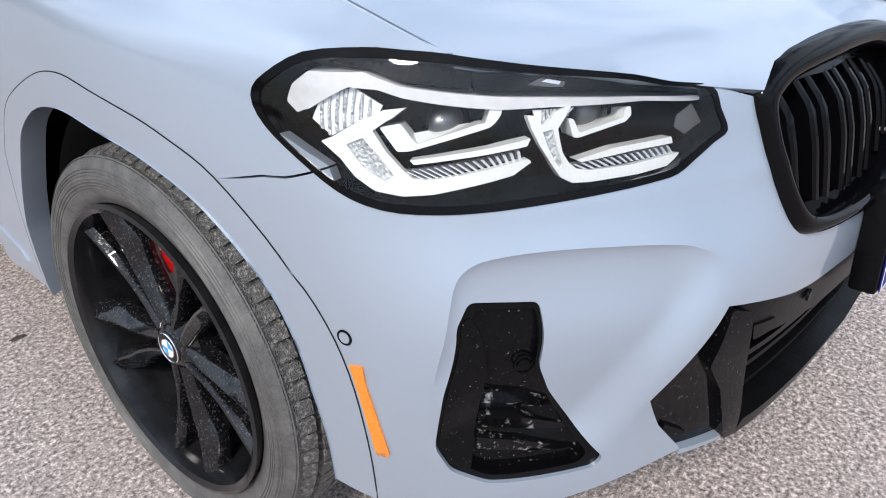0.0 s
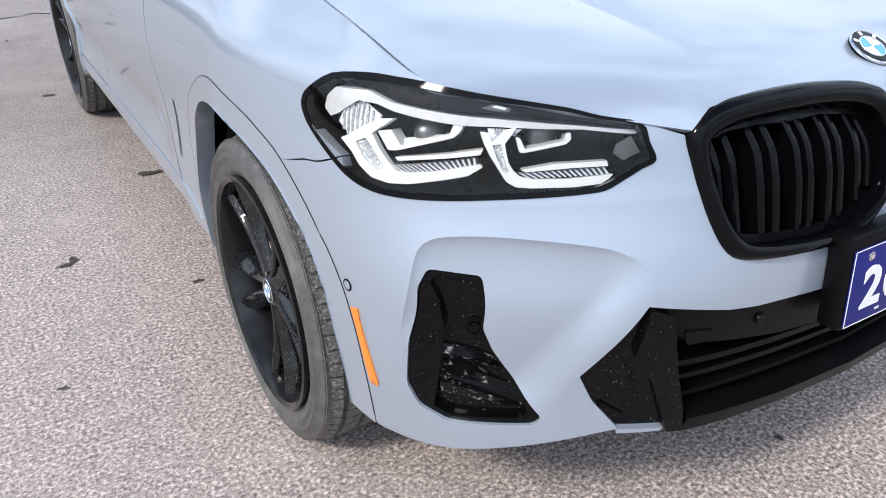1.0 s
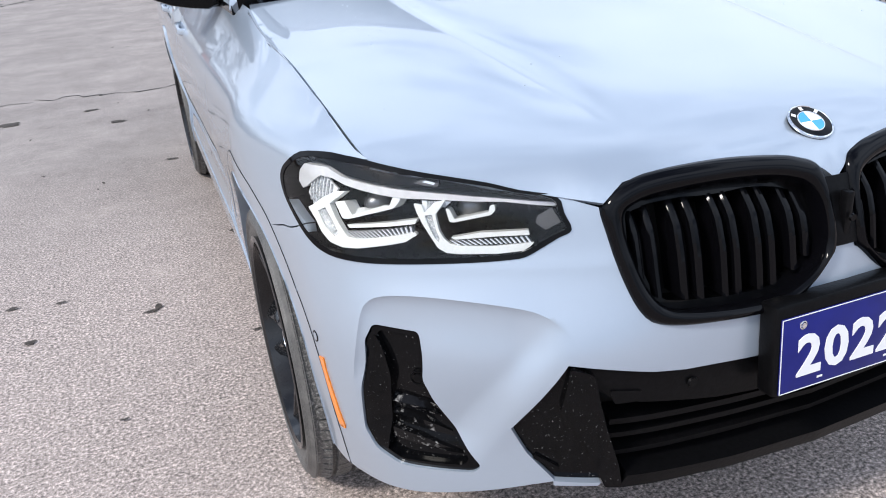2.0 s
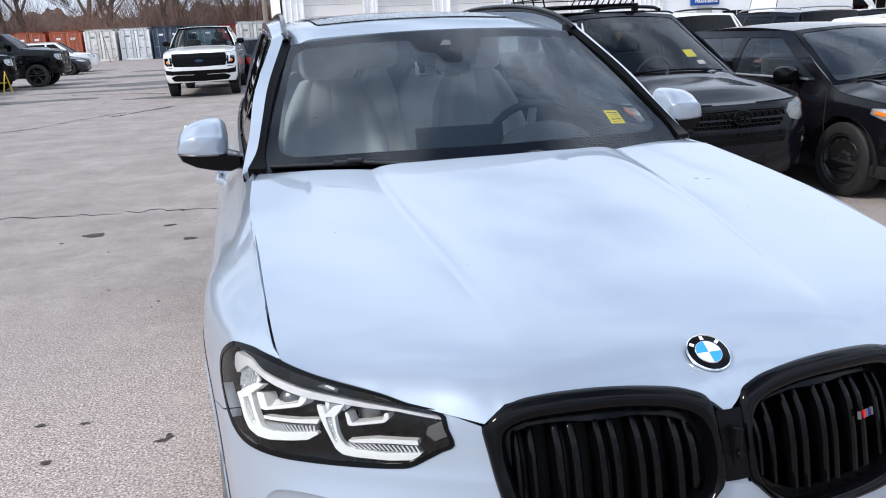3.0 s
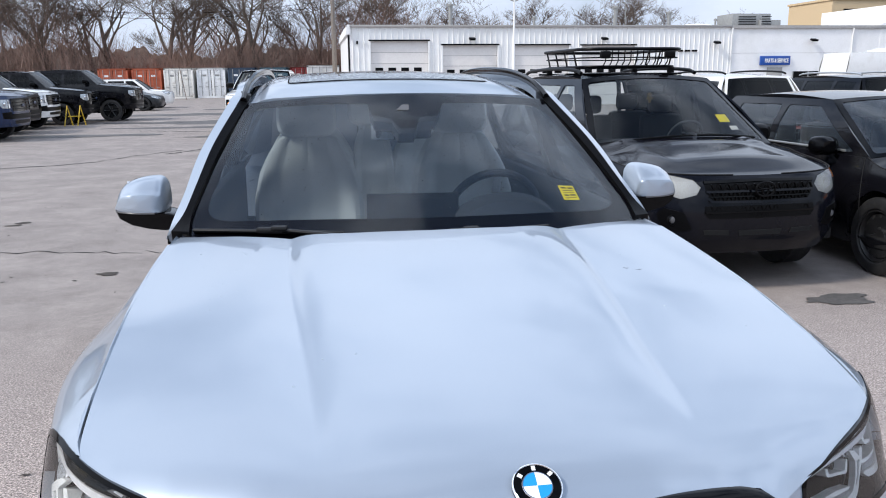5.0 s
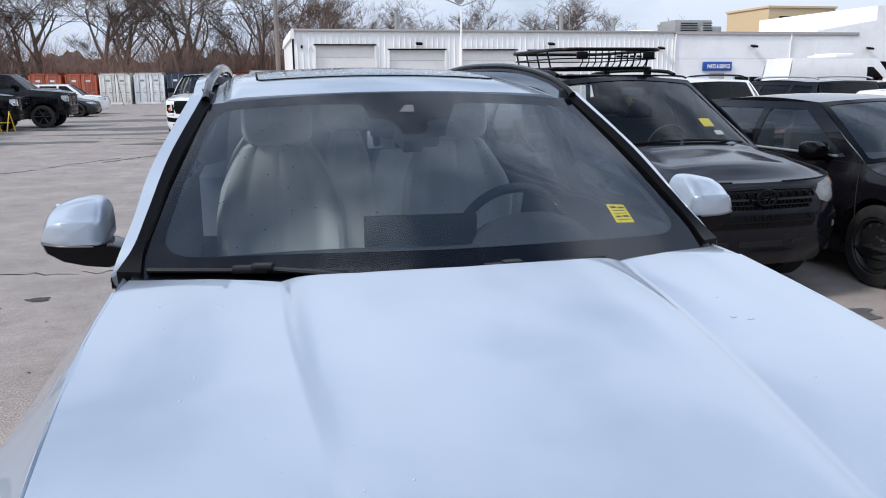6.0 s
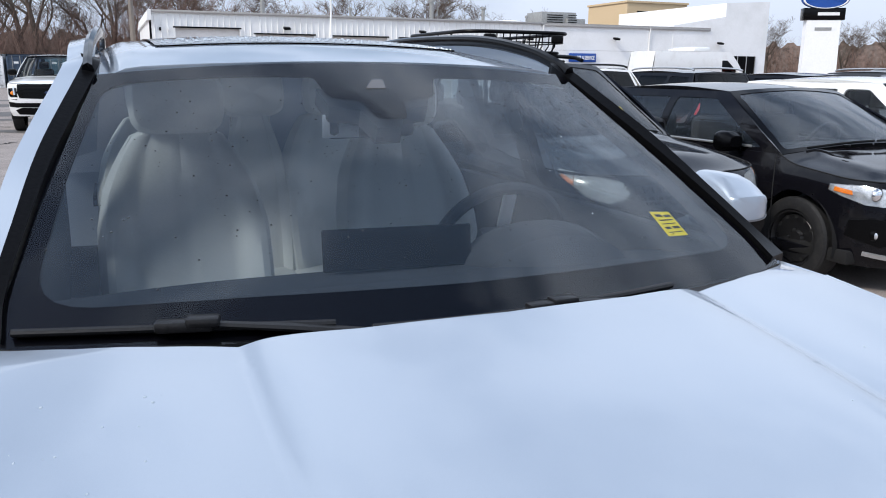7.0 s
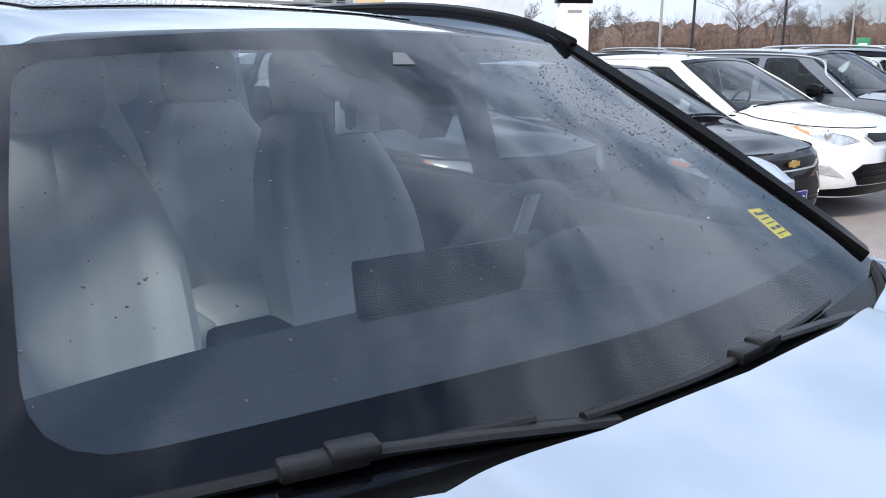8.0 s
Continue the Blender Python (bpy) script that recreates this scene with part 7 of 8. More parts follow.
vehicle("crossover", "black crossover parked beyond the grey one", "car", pose(12.5, 4.1, 0), dict(
    SUV, paint=BLACK_PAINT, step=.08, L=4.7, W=1.86, H=1.57, belt=1.0, rails=SILVER_TRIM, low=.24, grille=[("panel", [(0, .60), (.5, .60), (.56, .80), (.5, .86), (0, .86)], SATIN_BLACK)]))
vehicle("estate_car", "white estate car at the row's end", "car", pose(15.3, 4.2, 0), dict(
    CROSS, paint=WHITE_PAINT, step=.09, plain=True, glass=DARK_GLASS, grille=[("panel", [(0, .60), (.5, .60), (.52, .78), (0, .78)], SATIN_BLACK)]))
# second row, tails towards the first
FAR = dict(SUV, plain=True, glass=DARK_GLASS, step=.09, low=.26, grille=[])
vehicle("sports_utility_car", "white sports utility car with dark rear glass", "car", pose(7.4, 16.6, 0, 0, 0, 181), dict(FAR, paint=WHITE_PAINT, H=1.60, rails=SATIN_BLACK), "second row of parked cars")
vehicle("sports_utility_car", "black sports utility car in the second row", "car", pose(10.3, 16.8, 0, 0, 0, 180), dict(FAR, paint=BLACK_PAINT, H=1.56, rails=SILVER_TRIM), "second row of parked cars")
vehicle("sports_utility_car", "black sports utility car in the second row", "car", pose(13.2, 16.6, 0, 0, 0, 179), dict(FAR, paint=BLACK_PAINT, H=1.52), "second row of parked cars")
vehicle("sports_utility_car", "charcoal sports utility car in the second row", "car", pose(16.1, 16.8, 0, 0, 0, 180), dict(FAR, paint=CHARCOAL_PAINT, H=1.58, rails=SILVER_TRIM), "second row of parked cars")
vehicle("sports_utility_car", "black sports utility car in the second row", "car", pose(19.0, 16.6, 0, 0, 0, 180), dict(FAR, paint=BLACK_PAINT, H=1.54), "second row of parked cars")
vehicle("hatchback", "white hatchback in the second row", "car", pose(21.9, 16.6, 0, 0, 0, 180), dict(FAR, paint=WHITE_PAINT, H=1.55), "second row of parked cars")
vehicle("hatchback", "red car in the far row", "car", pose(31.0, 24.6, 0, 0, 0, 180), dict(FAR, paint=RED, H=1.5), "far row of parked cars")
vehicle("hatchback", "charcoal car in the far row", "car", pose(34.0, 24.6, 0, 0, 0, 180), dict(FAR, paint=CHARCOAL_PAINT, H=1.5), "far row of parked cars")

TRUCK = dict(rake=.45, L=5.9, W=2.02, H=1.94, belt=1.34, nose=1.20, cowl=1.42, roof0=2.05, roof1=3.75, tail=3.98, bed=1.36, axle0=.98, axle1=4.66, wheel_r=.40, tyre=.26, windows=two_doors, crown=.06, low=.40, corner=.22, step=.085,
             lamp=[(.74, .88), (.98, .90), (1.12, 1.00), (1.11, 1.12), (.78, 1.13)], plain=False, handles=(2.55, 3.4), mirror=SATIN_BLACK, mirror_up=.14, glass=DARK_GLASS, rim=RIM_BLACK, wheel_style="six",
             grille=[("panel", [(0, .80), (.66, .82), (.71, .95), (.70, 1.14), (0, 1.15)], GLOSS_BLACK), ("bar", [(0, 1.11), (.70, 1.10), (.70, 1.145), (0, 1.155)], SATIN_BLACK), ("pair", [(.70, .60), (.98, .62), (1.02, .78), (.72, .80)], SATIN_BLACK), ("pair", [(.76, .90), (.80, .90), (.82, 1.11), (.78, 1.115)], CHROME), ("bar", [(0, .93), (.62, .93), (.62, .96), (0, .96)], SATIN_BLACK), ("bar", [(0, .86), (.62, .86), (.62, .88), (0, .88)], SATIN_BLACK), ("bar", [(0, 1.03), (.62, 1.03), (.62, 1.05), (0, 1.05)], SATIN_BLACK), ("panel", [(0, .47), (.55, .48), (.6, .56), (0, .57)], SATIN_BLACK), ("panel", [(0, .60), (.70, .61), (1.0, .64), (1.0, .75), (.7, .74), (0, .73)], SATIN_BLACK)])


def oval_badge(parent, z=.95):
    part("front_emblem", moved(ball((0, 0, 0), (.115, .012, .045), 24, 10), Matrix.Translation((0, -.018, z))), BLUE_PAINT, parent, "plain blue oval emblem")


trucks = []
t, *_ = vehicle("pickup_truck", "white crew-cab pickup truck facing the aisle", "truck", pose(-1.86, 21.7, 0, 0, 0, -3), dict(TRUCK, paint=WHITE_PAINT, step=.045, amber=True, W=1.95, H=1.86, belt=1.28, nose=1.14, glass=CAR_GLASS, lamp_mat=GLOSS_BLACK, bowl_mat=AMBER, lamp=[(.70, .84), (.90, .84), (.99, .90), (.99, 1.05), (.72, 1.06)], grille=TRUCK["grille"] + [("panel", [(0, .42), (.74, .44), (.80, .54), (.62, .60), (0, .585)], SATIN_BLACK), ("panel", [(0, .585), (.17, .585), (.17, .70), (0, .70)], SATIN_BLACK), ("bar", [(0, .71), (.70, .71), (.95, .74), (.95, .79), (.7, .775), (0, .775)], WHITE_PAINT)]), "pickup trucks")
oval_badge(t)
trucks = [("pickup_truck", "deep blue crew-cab pickup truck with machined wheels", BLUE_PAINT, -8.3, 22.8, dict(rim=SILVER_TRIM)),
          ("pickup_truck", "black crew-cab pickup truck between a blue and a white one", BLACK_PAINT, -8.95, 25.8, {}),
          ("pickup_truck", "white crew-cab pickup truck with a black grille", WHITE_PAINT, -9.15, 28.5, {}),
          ("pickup_truck", "black crew-cab pickup truck behind a yellow stand", BLACK_PAINT, -8.5, 31.2, {}),
          ("pickup_truck", "tall black heavy-duty pickup truck with chrome lamps", BLACK_PAINT, -7.35, 33.6, dict(lift=.09, wheel_r=.43, H=2.02, belt=1.34))]
for name, label, mat, x, y, more in trucks:
    t, *_ = vehicle(name, label, "truck", pose(x, y, 0, 0, 0, 90), dict(TRUCK, paint=mat, **more), "pickup trucks")
    oval_badge(t, .95 + more.get("lift", 0))
vehicle("saloon_car", "dark grey saloon car standing behind the white truck", "car", pose(-1.30, 30.6, 0, 0, 0, 200), dict(FAR, paint=CHARCOAL_PAINT, L=4.6, H=1.45, belt=.92, nose=.74, roof0=2.0, roof1=3.3, tail=4.2, lamp=HATCH["lamp"], low=.22))
vehicle("saloon_car", "dark saloon car beyond the trucks", "car", pose(-8.4, 44.6, 0, 0, 0, 90), dict(FAR, paint=CHARCOAL_PAINT, L=4.6, H=1.45, belt=.92, nose=.74, roof0=2.0, roof1=3.3, tail=4.2, lamp=HATCH["lamp"], low=.22))
vehicle("sports_utility_car", "white sports utility car beyond the trucks", "car", pose(-8.5, 48.3, 0, 0, 0, 90), dict(FAR, paint=WHITE_PAINT, H=1.66))
vehicle("sports_utility_car", "white sports utility car by the containers", "car", pose(-11.5, 52.0, 0, 0, 0, 90), dict(FAR, paint=WHITE_PAINT, H=1.7))
# ---- service building ----
WALL_WHITE = material("white_steel_cladding", (0.90, 0.90, 0.89), rough=0.5, vary=0.03, grain=20, stain=(0.80, 0.79, 0.77), stain_scale=0.7, stain_range=(0.5, 0.8))
PANEL_WHITE = material("white_insulated_panel", (0.91, 0.91, 0.91), rough=0.55, vary=0.03, grain=12, stain=(0.82, 0.82, 0.81), stain_scale=0.5)
DOOR_CREAM = material("off_white_sectional_door", (0.82, 0.79, 0.76), rough=0.5, vary=0.04, grain=10, stain=(0.77, 0.73, 0.70), stain_scale=1.5)
ROOF_GREY = material("grey_roof_edge", (0.36, 0.35, 0.34), rough=0.6, vary=0.12, grain=15)
SIGN_BLUE = material("royal_blue_sign", (0.012, 0.075, 0.34), rough=0.3, vary=0.06, grain=8)
TAN = material("tan_render_wall", (0.62, 0.47, 0.29), rough=0.8, vary=0.08, grain=30)
HVAC_GREY = material("galvanised_casing", (0.33, 0.33, 0.32), rough=0.5, metal=0.3, vary=0.12, grain=8)
BROWN_ROOF = material("brown_shingles", (0.12, 0.085, 0.06), rough=0.9, vary=0.25, grain=30)
BRICK_TAN = material("tan_brick", (0.30, 0.22, 0.16), rough=0.9, vary=0.2, grain=40)
WOOD_GREY = material("weathered_wood", (0.22, 0.19, 0.165), rough=0.9, vary=0.25, grain=25)
FY = 43.0


def ribbed(x0, x1, z0, z1, y, pitch, rib):
    """Cladding with narrow standing ribs towards -y."""
    xs, ys, x = [x0], [y], x0
    while x + pitch < x1:
        for dx, dy in ((pitch * .78, 0), (pitch * .84, -rib), (pitch * .94, -rib), (pitch, 0)):
            xs.append(x + dx), ys.append(y + dy)
        x += pitch
    xs.append(x1), ys.append(y)
    n = len(xs)
    v = [(a, b, z0) for a, b in zip(xs, ys)] + [(a, b, z1) for a, b in zip(xs, ys)]
    return np.array(v), [(i, i + 1, i + 1 + n, i + n) for i in range(n - 1)]


shop = thing("service_building", "long white steel-clad service building with sectional doors and a flat roof", "building")
DOORS = ((2.71, 5.83, 3.52), (6.63, 9.67, 3.29), (10.62, 13.73, 3.27), (14.48, 17.59, 3.25))
gap = 1.5
pieces, at = [], gap
for x0, x1, top in DOORS:
    pieces += [ribbed(at, x0, 0, 4.26, FY, .30, .035), ribbed(x0, x1, top, 4.26, FY, .30, .035)]
    at = x1
pieces.append(ribbed(at, 23.3, 0, 4.26, FY, .30, .035))
for piece in pieces:
    part("ribbed_wall", piece, WALL_WHITE, shop, "white vertically ribbed steel wall")
part("panel_wall", block(29.4, FY + .10, 2.1, 12.2, .20, 4.2), PANEL_WHITE, shop)
for z in (1.4, 2.8):
    part("panel_joint", block(29.4, FY - .003, z, 12.2, .006, .012), ROOF_GREY, shop)
part("end_wall", block(1.56, FY + 6, 2.13, .10, 12, 4.26), WALL_WHITE, shop)
part("end_fascia", loft([[(1.40, FY - .25, 3.85), (1.62, FY - .25, 3.85), (1.62, FY - .25, 4.36), (1.48, FY - .25, 4.36)], [(1.40, FY + 12, 3.85), (1.62, FY + 12, 3.85), (1.62, FY + 12, 4.36), (1.48, FY + 12, 4.36)]]), WALL_WHITE, shop)
part("roof_deck", block(18.6, FY + 6, 4.30, 34.2, 12.2, .10), ROOF_GREY, shop)
part("gutter", join(block(12.4, FY - .06, 4.30, 21.9, .16, .12, .02), block(29.5, FY - .02, 4.22, 12.4, .18, .12, .02)), ROOF_GREY, shop)
part("tall_block", loft([[(32.8, FY - .02, 0), (40.5, FY - .02, 0), (40.5, FY - .02, 6.15), (36.9, FY - .02, 5.95), (36.9, FY - .02, 5.10), (32.8, FY - .02, 4.45)], [(32.8, FY + 12, 0), (40.5, FY + 12, 0), (40.5, FY + 12, 6.15), (36.9, FY + 12, 5.95), (36.9, FY + 12, 5.10), (32.8, FY + 12, 4.45)]]), PANEL_WHITE, shop, "taller white showroom block")
for x0, x1, top in DOORS:
    dr = part("sectional_door", block((x0 + x1) / 2, FY + .13, top / 2, x1 - x0, .06, top), DOOR_CREAM, shop, "off-white sectional door")
    for k in range(1, 6):
        part("door_section_joint", block((x0 + x1) / 2, FY + .096, top * k / 6, x1 - x0 - .02, .01, .018), ROOF_GREY, dr)
    for k in range(4):
        part("door_window", block(x0 + .45 + k * .70, FY + .094, top * 3.45 / 6, .42, .012, .22, .004), GLOSS_BLACK, dr)
    for x in (x0 - .04, x1 + .04):
        part("door_jamb", block(x, FY - .01, top / 2, .09, .14, top + .1), WALL_WHITE, shop)
    # black bar standing in for the shade under the door's header
    part("header_shade_strip", block((x0 + x1) / 2, FY - .02, top + .04, x1 - x0 + .18, .16, .07), SATIN_BLACK, shop)


def wall_lamp(x, z):
    l = part("wall_lamp", moved(block(0, 0, 0, .34, .34, .12, .03), Matrix.Translation((x, FY - .30, z)) @ Matrix.Rotation(radians(14), 4, "X")), SATIN_BLACK, shop, "dark wall pack lamp")
    part("lamp_bracket", tube([(x, FY - .01, z + .03), (x, FY - .2, z + .05)], .03, 6), SATIN_BLACK, l)


for x, z in ((8.2, 3.62), (15.7, 3.62), (22.4, 3.4), (28.4, 3.52), (36.4, 3.40)):
    wall_lamp(x, z)
sign = part("service_sign", block(26.15, FY - .09, 2.37, 1.86, .14, .52, .02), SIGN_BLUE, shop, "blue sign reading parts and service in white")
lettering = text_shape("PARTS & SERVICE", .22, .004)
lo, hi = lettering[0].min(0), lettering[0].max(0)
lettering = (lettering[0] - (lo + hi) / 2) * [1.48 / (hi[0] - lo[0]), 1, .24 / (hi[2] - lo[2])], lettering[1]
part("sign_lettering", moved(lettering, Matrix.Translation((26.22, FY - .168, 2.37))), WHITE, sign)


def shop_window(x0, x1, z0, z1, n, y=FY):
    w = part("shop_window", block((x0 + x1) / 2, y - .035, (z0 + z1) / 2, x1 - x0, .03, z1 - z0), GLOSS_BLACK, shop, "dark glazed window")
    for k in range(n + 1):
        part("window_bar", block(x0 + (x1 - x0) * k / n, y - .06, (z0 + z1) / 2, .05, .05, z1 - z0), SILVER_TRIM, w)
    part("window_sill", block((x0 + x1) / 2, y - .07, z0 - .03, x1 - x0 + .1, .10, .05), SILVER_TRIM, w)


shop_window(27.35, 29.3, 1.0, 1.75, 2)
part("service_door", block(26.2, FY - .03, 1.0, .95, .05, 1.98, .01), ROOF_GREY, shop)
shop_window(33.0, 34.4, 2.15, 2.60, 2)
shop_window(36.6, 39.6, 1.15, 2.62, 4, FY - .02)
for k in range(4):
    part("louvre", block(19.9 + .42 * k, FY - .05, 2.95, .32, .05, .10, .01), SATIN_BLACK, shop)
for x, r, h in ((7.6, .12, 1.3), (17.6, .12, 1.2), (12.6, .07, .6), (21.0, .10, .9), (24.0, .06, .5)):
    pipe = part("roof_flue", moved(lathe([(.0005, h + .18), (r * 1.7, h + .12), (r * 1.7, h + .02), (r, h), (r, 0)], 14, "z"), Matrix.Translation((x, FY + 3.2, 4.3))), HVAC_GREY, shop)
for x in (23.4, 31.0):
    part("downpipe", tube([(x, FY - .12, 4.2), (x, FY - .10, 3.95), (x, FY - .06, 3.85), (x, FY - .06, .1)], .045, 8), WALL_WHITE, shop)
for x in (2.0, 2.4):
    part("wall_box", block(x, FY - .08, 3.45, .10, .10, .16, .02), SATIN_BLACK if x < 2.2 else WALL_WHITE, shop)
for x0, x1, y0, z0, z1 in ((25.8, 28.4, FY + 4.5, 4.35, 5.35), (27.6, 29.0, FY + 4.3, 4.35, 4.95)):
    unit = part("rooftop_unit", block((x0 + x1) / 2, y0 + 1, (z0 + z1) / 2, x1 - x0, 2, z1 - z0, .03), HVAC_GREY, shop, "grey rooftop ventilation unit")
    for k in range(5):
        part("unit_louvre", block((x0 + x1) / 2 - .3, y0 - .02, z0 + .2 + .15 * k, (x1 - x0) * .45, .04, .05), SATIN_BLACK, unit)
part("roof_dome", ball((23.6, FY + 5, 4.35), (1.6, 1.6, .4), 20, 8), PANEL_WHITE, shop)
tan_house = thing("tan_building", "tan rendered building rising behind the service building", "building", pose(43.5, 62, 0))
part("upper_wall", block(0, 0, 3.6, 6.2, 6, 7.4), TAN, tan_house)
part("window_band", block(-.3, -3.03, 6.35, 3.6, .08, .55), GLOSS_BLACK, tan_house)
part("lower_roof", block(1.0, -4.2, 5.35, 9.0, 3, .75), CHARCOAL_PAINT, tan_house)
part("parapet", block(0, 0, 7.36, 6.4, 6.2, .16), TAN, tan_house)

mast = thing("flood_mast", "white pole with two floodlights and a dish", "mast", pose(10.2, FY - 1.6, 0))
part("pole", tube([(0, 0, 0), (0, 0, 5.6)], (.07, .05), 10), PANEL_WHITE, mast)
for s in (-1, 1):
    part("floodlight", join(tube([(0, 0, 5.45), (s * .8, -.1, 5.75)], .03, 6), moved(block(0, 0, 0, .45, .30, .10, .03), Matrix.Translation((s * .95, -.12, 5.82)) @ Matrix.Rotation(s * -.3, 4, "Y"))), HVAC_GREY, mast)
part("dish", moved(lathe([(.0005, .10), (.2, .085), (.42, .0)], 24, "y"), Matrix.Translation((-.15, -.15, 5.95)) @ Matrix.Rotation(.5, 4, "Z")), HVAC_GREY, mast)

pylon = thing("pylon_sign", "white pylon sign with a plain blue oval and a black band", "sign", pose(35.0, 33.4, 0, 0, 0, -30))
part("column", loft([[(-w, -.3, z), (w, -.3, z), (w, .3, z), (-w, .3, z)] for w, z in ((.92, 0), (.86, 4.3))]), PANEL_WHITE, pylon)
part("band", block(0, 0, 4.62, 2.1, .66, .62, .02), GLOSS_BLACK, pylon)
part("band_mark", block(.2, -.34, 4.62, 1.1, .02, .16), WHITE, pylon)
part("column_mark", block(0, -.31, 3.85, .85, .02, .16), HVAC_GREY, pylon)
part("oval", moved(lathe([(.0005, .12), (.5, .10), (.58, .0), (.58, -.1)], 32, "y"), Matrix.Translation((0, -.25, 5.35)) @ Matrix.Diagonal((2.1, -1, .85, 1))), SIGN_BLUE, pylon)
part("oval_rim", moved(lathe([(.5, .115), (.53, .125), (.55, .10)], 32, "y"), Matrix.Translation((0, -.25, 5.35)) @ Matrix.Diagonal((2.1, -1, .85, 1))), WHITE, pylon)

vehicle("cargo_van", "white high-roof cargo van parked before the building", "van", pose(26.6, 29.6, 0, 0, 0, 90), dict(FAR, paint=WHITE_PAINT, blind_rear=True, L=6.0, W=2.05, H=2.45, belt=1.45, nose=1.05, cowl=1.0, roof0=1.75, roof1=5.75, tail=5.92, axle0=1.0, axle1=4.75, wheel_r=.36, tyre=.23, low=.35, corner=.35, roof_w=.86, windows=lambda a, b, c2, d, e, f: [rounded([(a + .30, e + .05), (a + 1.25, e + .05), (a + 1.25, f - .35), (b + .2, f - .35)], .05)], lamp=[(.70, .80), (.95, .82), (1.15, 1.0), (.85, .98)]))
part("van_roof_vent", moved(join(block(0, 0, 0, 1.5, .9, .24, .08), block(.9, 0, -.02, .5, .8, .16, .05)), Matrix.Translation((0, 3.2, 2.50))), WHITE_PAINT, bpy.data.objects["cargo_van"])


# ---- shipping containers ----
def container(label, color, x, y, rust=None, length=6.1):
    mat = material("container_steel", color, rough=0.6, vary=0.08, grain=6, stain=rust or tuple(q * .6 for q in color), stain_scale=1.6, stain_range=(0.55, 0.75))
    t = thing("shipping_container", label, "container", pose(x, y, 0), "shipping containers")
    w, h = 2.44, 2.59
    side = []
    for s in (-1, 1):
        ys = np.arange(0.1, length - .1, .14)
        prof = [(s * (w / 2 - (.04 if (k // 2) % 2 else 0)), q) for k, q in enumerate(np.repeat(ys, 1))]
        n = len(prof)
        v = np.array([(a, b, .15) for a, b in prof] + [(a, b, h - .1) for a, b in prof])
        side.append((v, [(i, i + 1, i + 1 + n, i + n) for i in range(n - 1)]))
    for piece in side:
        part("corrugated_wall", piece, mat, t)
    part("container_roof", block(0, length / 2, h - .03, w, length, .06), mat, t)
    part("container_base", block(0, length / 2, .08, w, length, .16), mat, t)
    part("back_wall", block(0, length - .03, h / 2, w, .06, h - .1), mat, t)
    for sx in (-1, 1):
        part("corner_post", block(sx * (w / 2 - .07), .07, h / 2, .14, .14, h, .01), mat, t)
        leaf = part("door_leaf", block(sx * .555, .06, h / 2 + .03, 1.06, .05, h - .32, .008), mat, t)
        for q in (.25, .80):
            part("lock_rod", tube([(sx * q, .005, .18), (sx * q, .005, h - .12)], .022, 8), HVAC_GREY, leaf)
            part("lock_handle", block(sx * (q + .12), -.01, .98, .30, .03, .05, .008), HVAC_GREY, leaf)
        for z in (.62, 1.18, 1.76, 2.2):
            part("door_rib", block(sx * .555, .028, z, 1.0, .02, .05, .006), mat, leaf)
        part("door_mark", block(sx * .55, .031, 1.95, .34, .006, .16), WHITE if color[0] < .5 else HVAC_GREY, leaf)
    part("header", block(0, .06, h - .09, w, .12, .16, .01), mat, t)
    part("door_sill", block(0, .06, .09, w, .14, .16, .01), mat, t)


for k, (label, col, rust) in enumerate((("faded orange shipping container with rust", (.42, .10, .045), (.20, .06, .035)), ("faded orange shipping container", (.47, .11, .05), (.24, .07, .04)),
                                       ("off-white shipping container with streaked doors", (.80, .78, .73), (.38, .33, .27)), ("white shipping container with grey patches", (.82, .83, .83), (.36, .35, .34)),
                                       ("dark blue shipping container", (.035, .06, .10), (.07, .06, .055)), ("teal blue shipping container", (.06, .13, .17), (.10, .09, .08)), ("dark red shipping container", (.22, .02, .02), (.1, .03, .02)))):
    container(label, col, -17.3 + 2.69 * k, 72.0 + .25 * (k % 2), rust)
container("white shipping container standing forward of the others", (.68, .67, .65), .35, 62.0, (.5, .47, .43))
trailer = thing("box_trailer", "white box trailer with an open dark end", "trailer", pose(-21.6, 70.5, 0))
part("trailer_body", join(block(0, 2.5, 2.35, 3.9, 5, .10), block(-1.9, 2.5, 1.4, .1, 5, 2.0), block(1.9, 2.5, 1.4, .1, 5, 2.0), block(0, 4.9, 1.4, 3.8, .1, 2.0), block(0, 2.5, .5, 3.9, 5, .12)), WALL_WHITE, trailer)
for sx in (-1, 1):
    part("trailer_wheel", moved(lathe([(.0005, .1), (.36, .1), (.38, 0), (.36, -.1), (.0005, -.1)], 20), Matrix.Translation((sx * 1.6, 3.4, .38))), RUBBER, trailer)
    part("trailer_leg", block(sx * 1.6, .4, .22, .12, .12, .44), HVAC_GREY, trailer)
YELLOW_STEEL = material("yellow_painted_steel", (.62, .42, .03), rough=.45, vary=.1, grain=20)
stand = thing("yellow_stand", "yellow tubular A-frame stand", "stand", pose(-8.95, 29.85, 0, 0, 0, 20) @ Matrix.Scale(.62, 4))
for x in (-.35, .35):
    part("stand_frame", tube([(x - .25, -.3, 0), (x, 0, 1.15), (x + .25, .3, 0)], .035, 6), YELLOW_STEEL, stand)
part("stand_bar", tube([(-.35, 0, .55), (.35, 0, .55)], .03, 6), YELLOW_STEEL, stand)
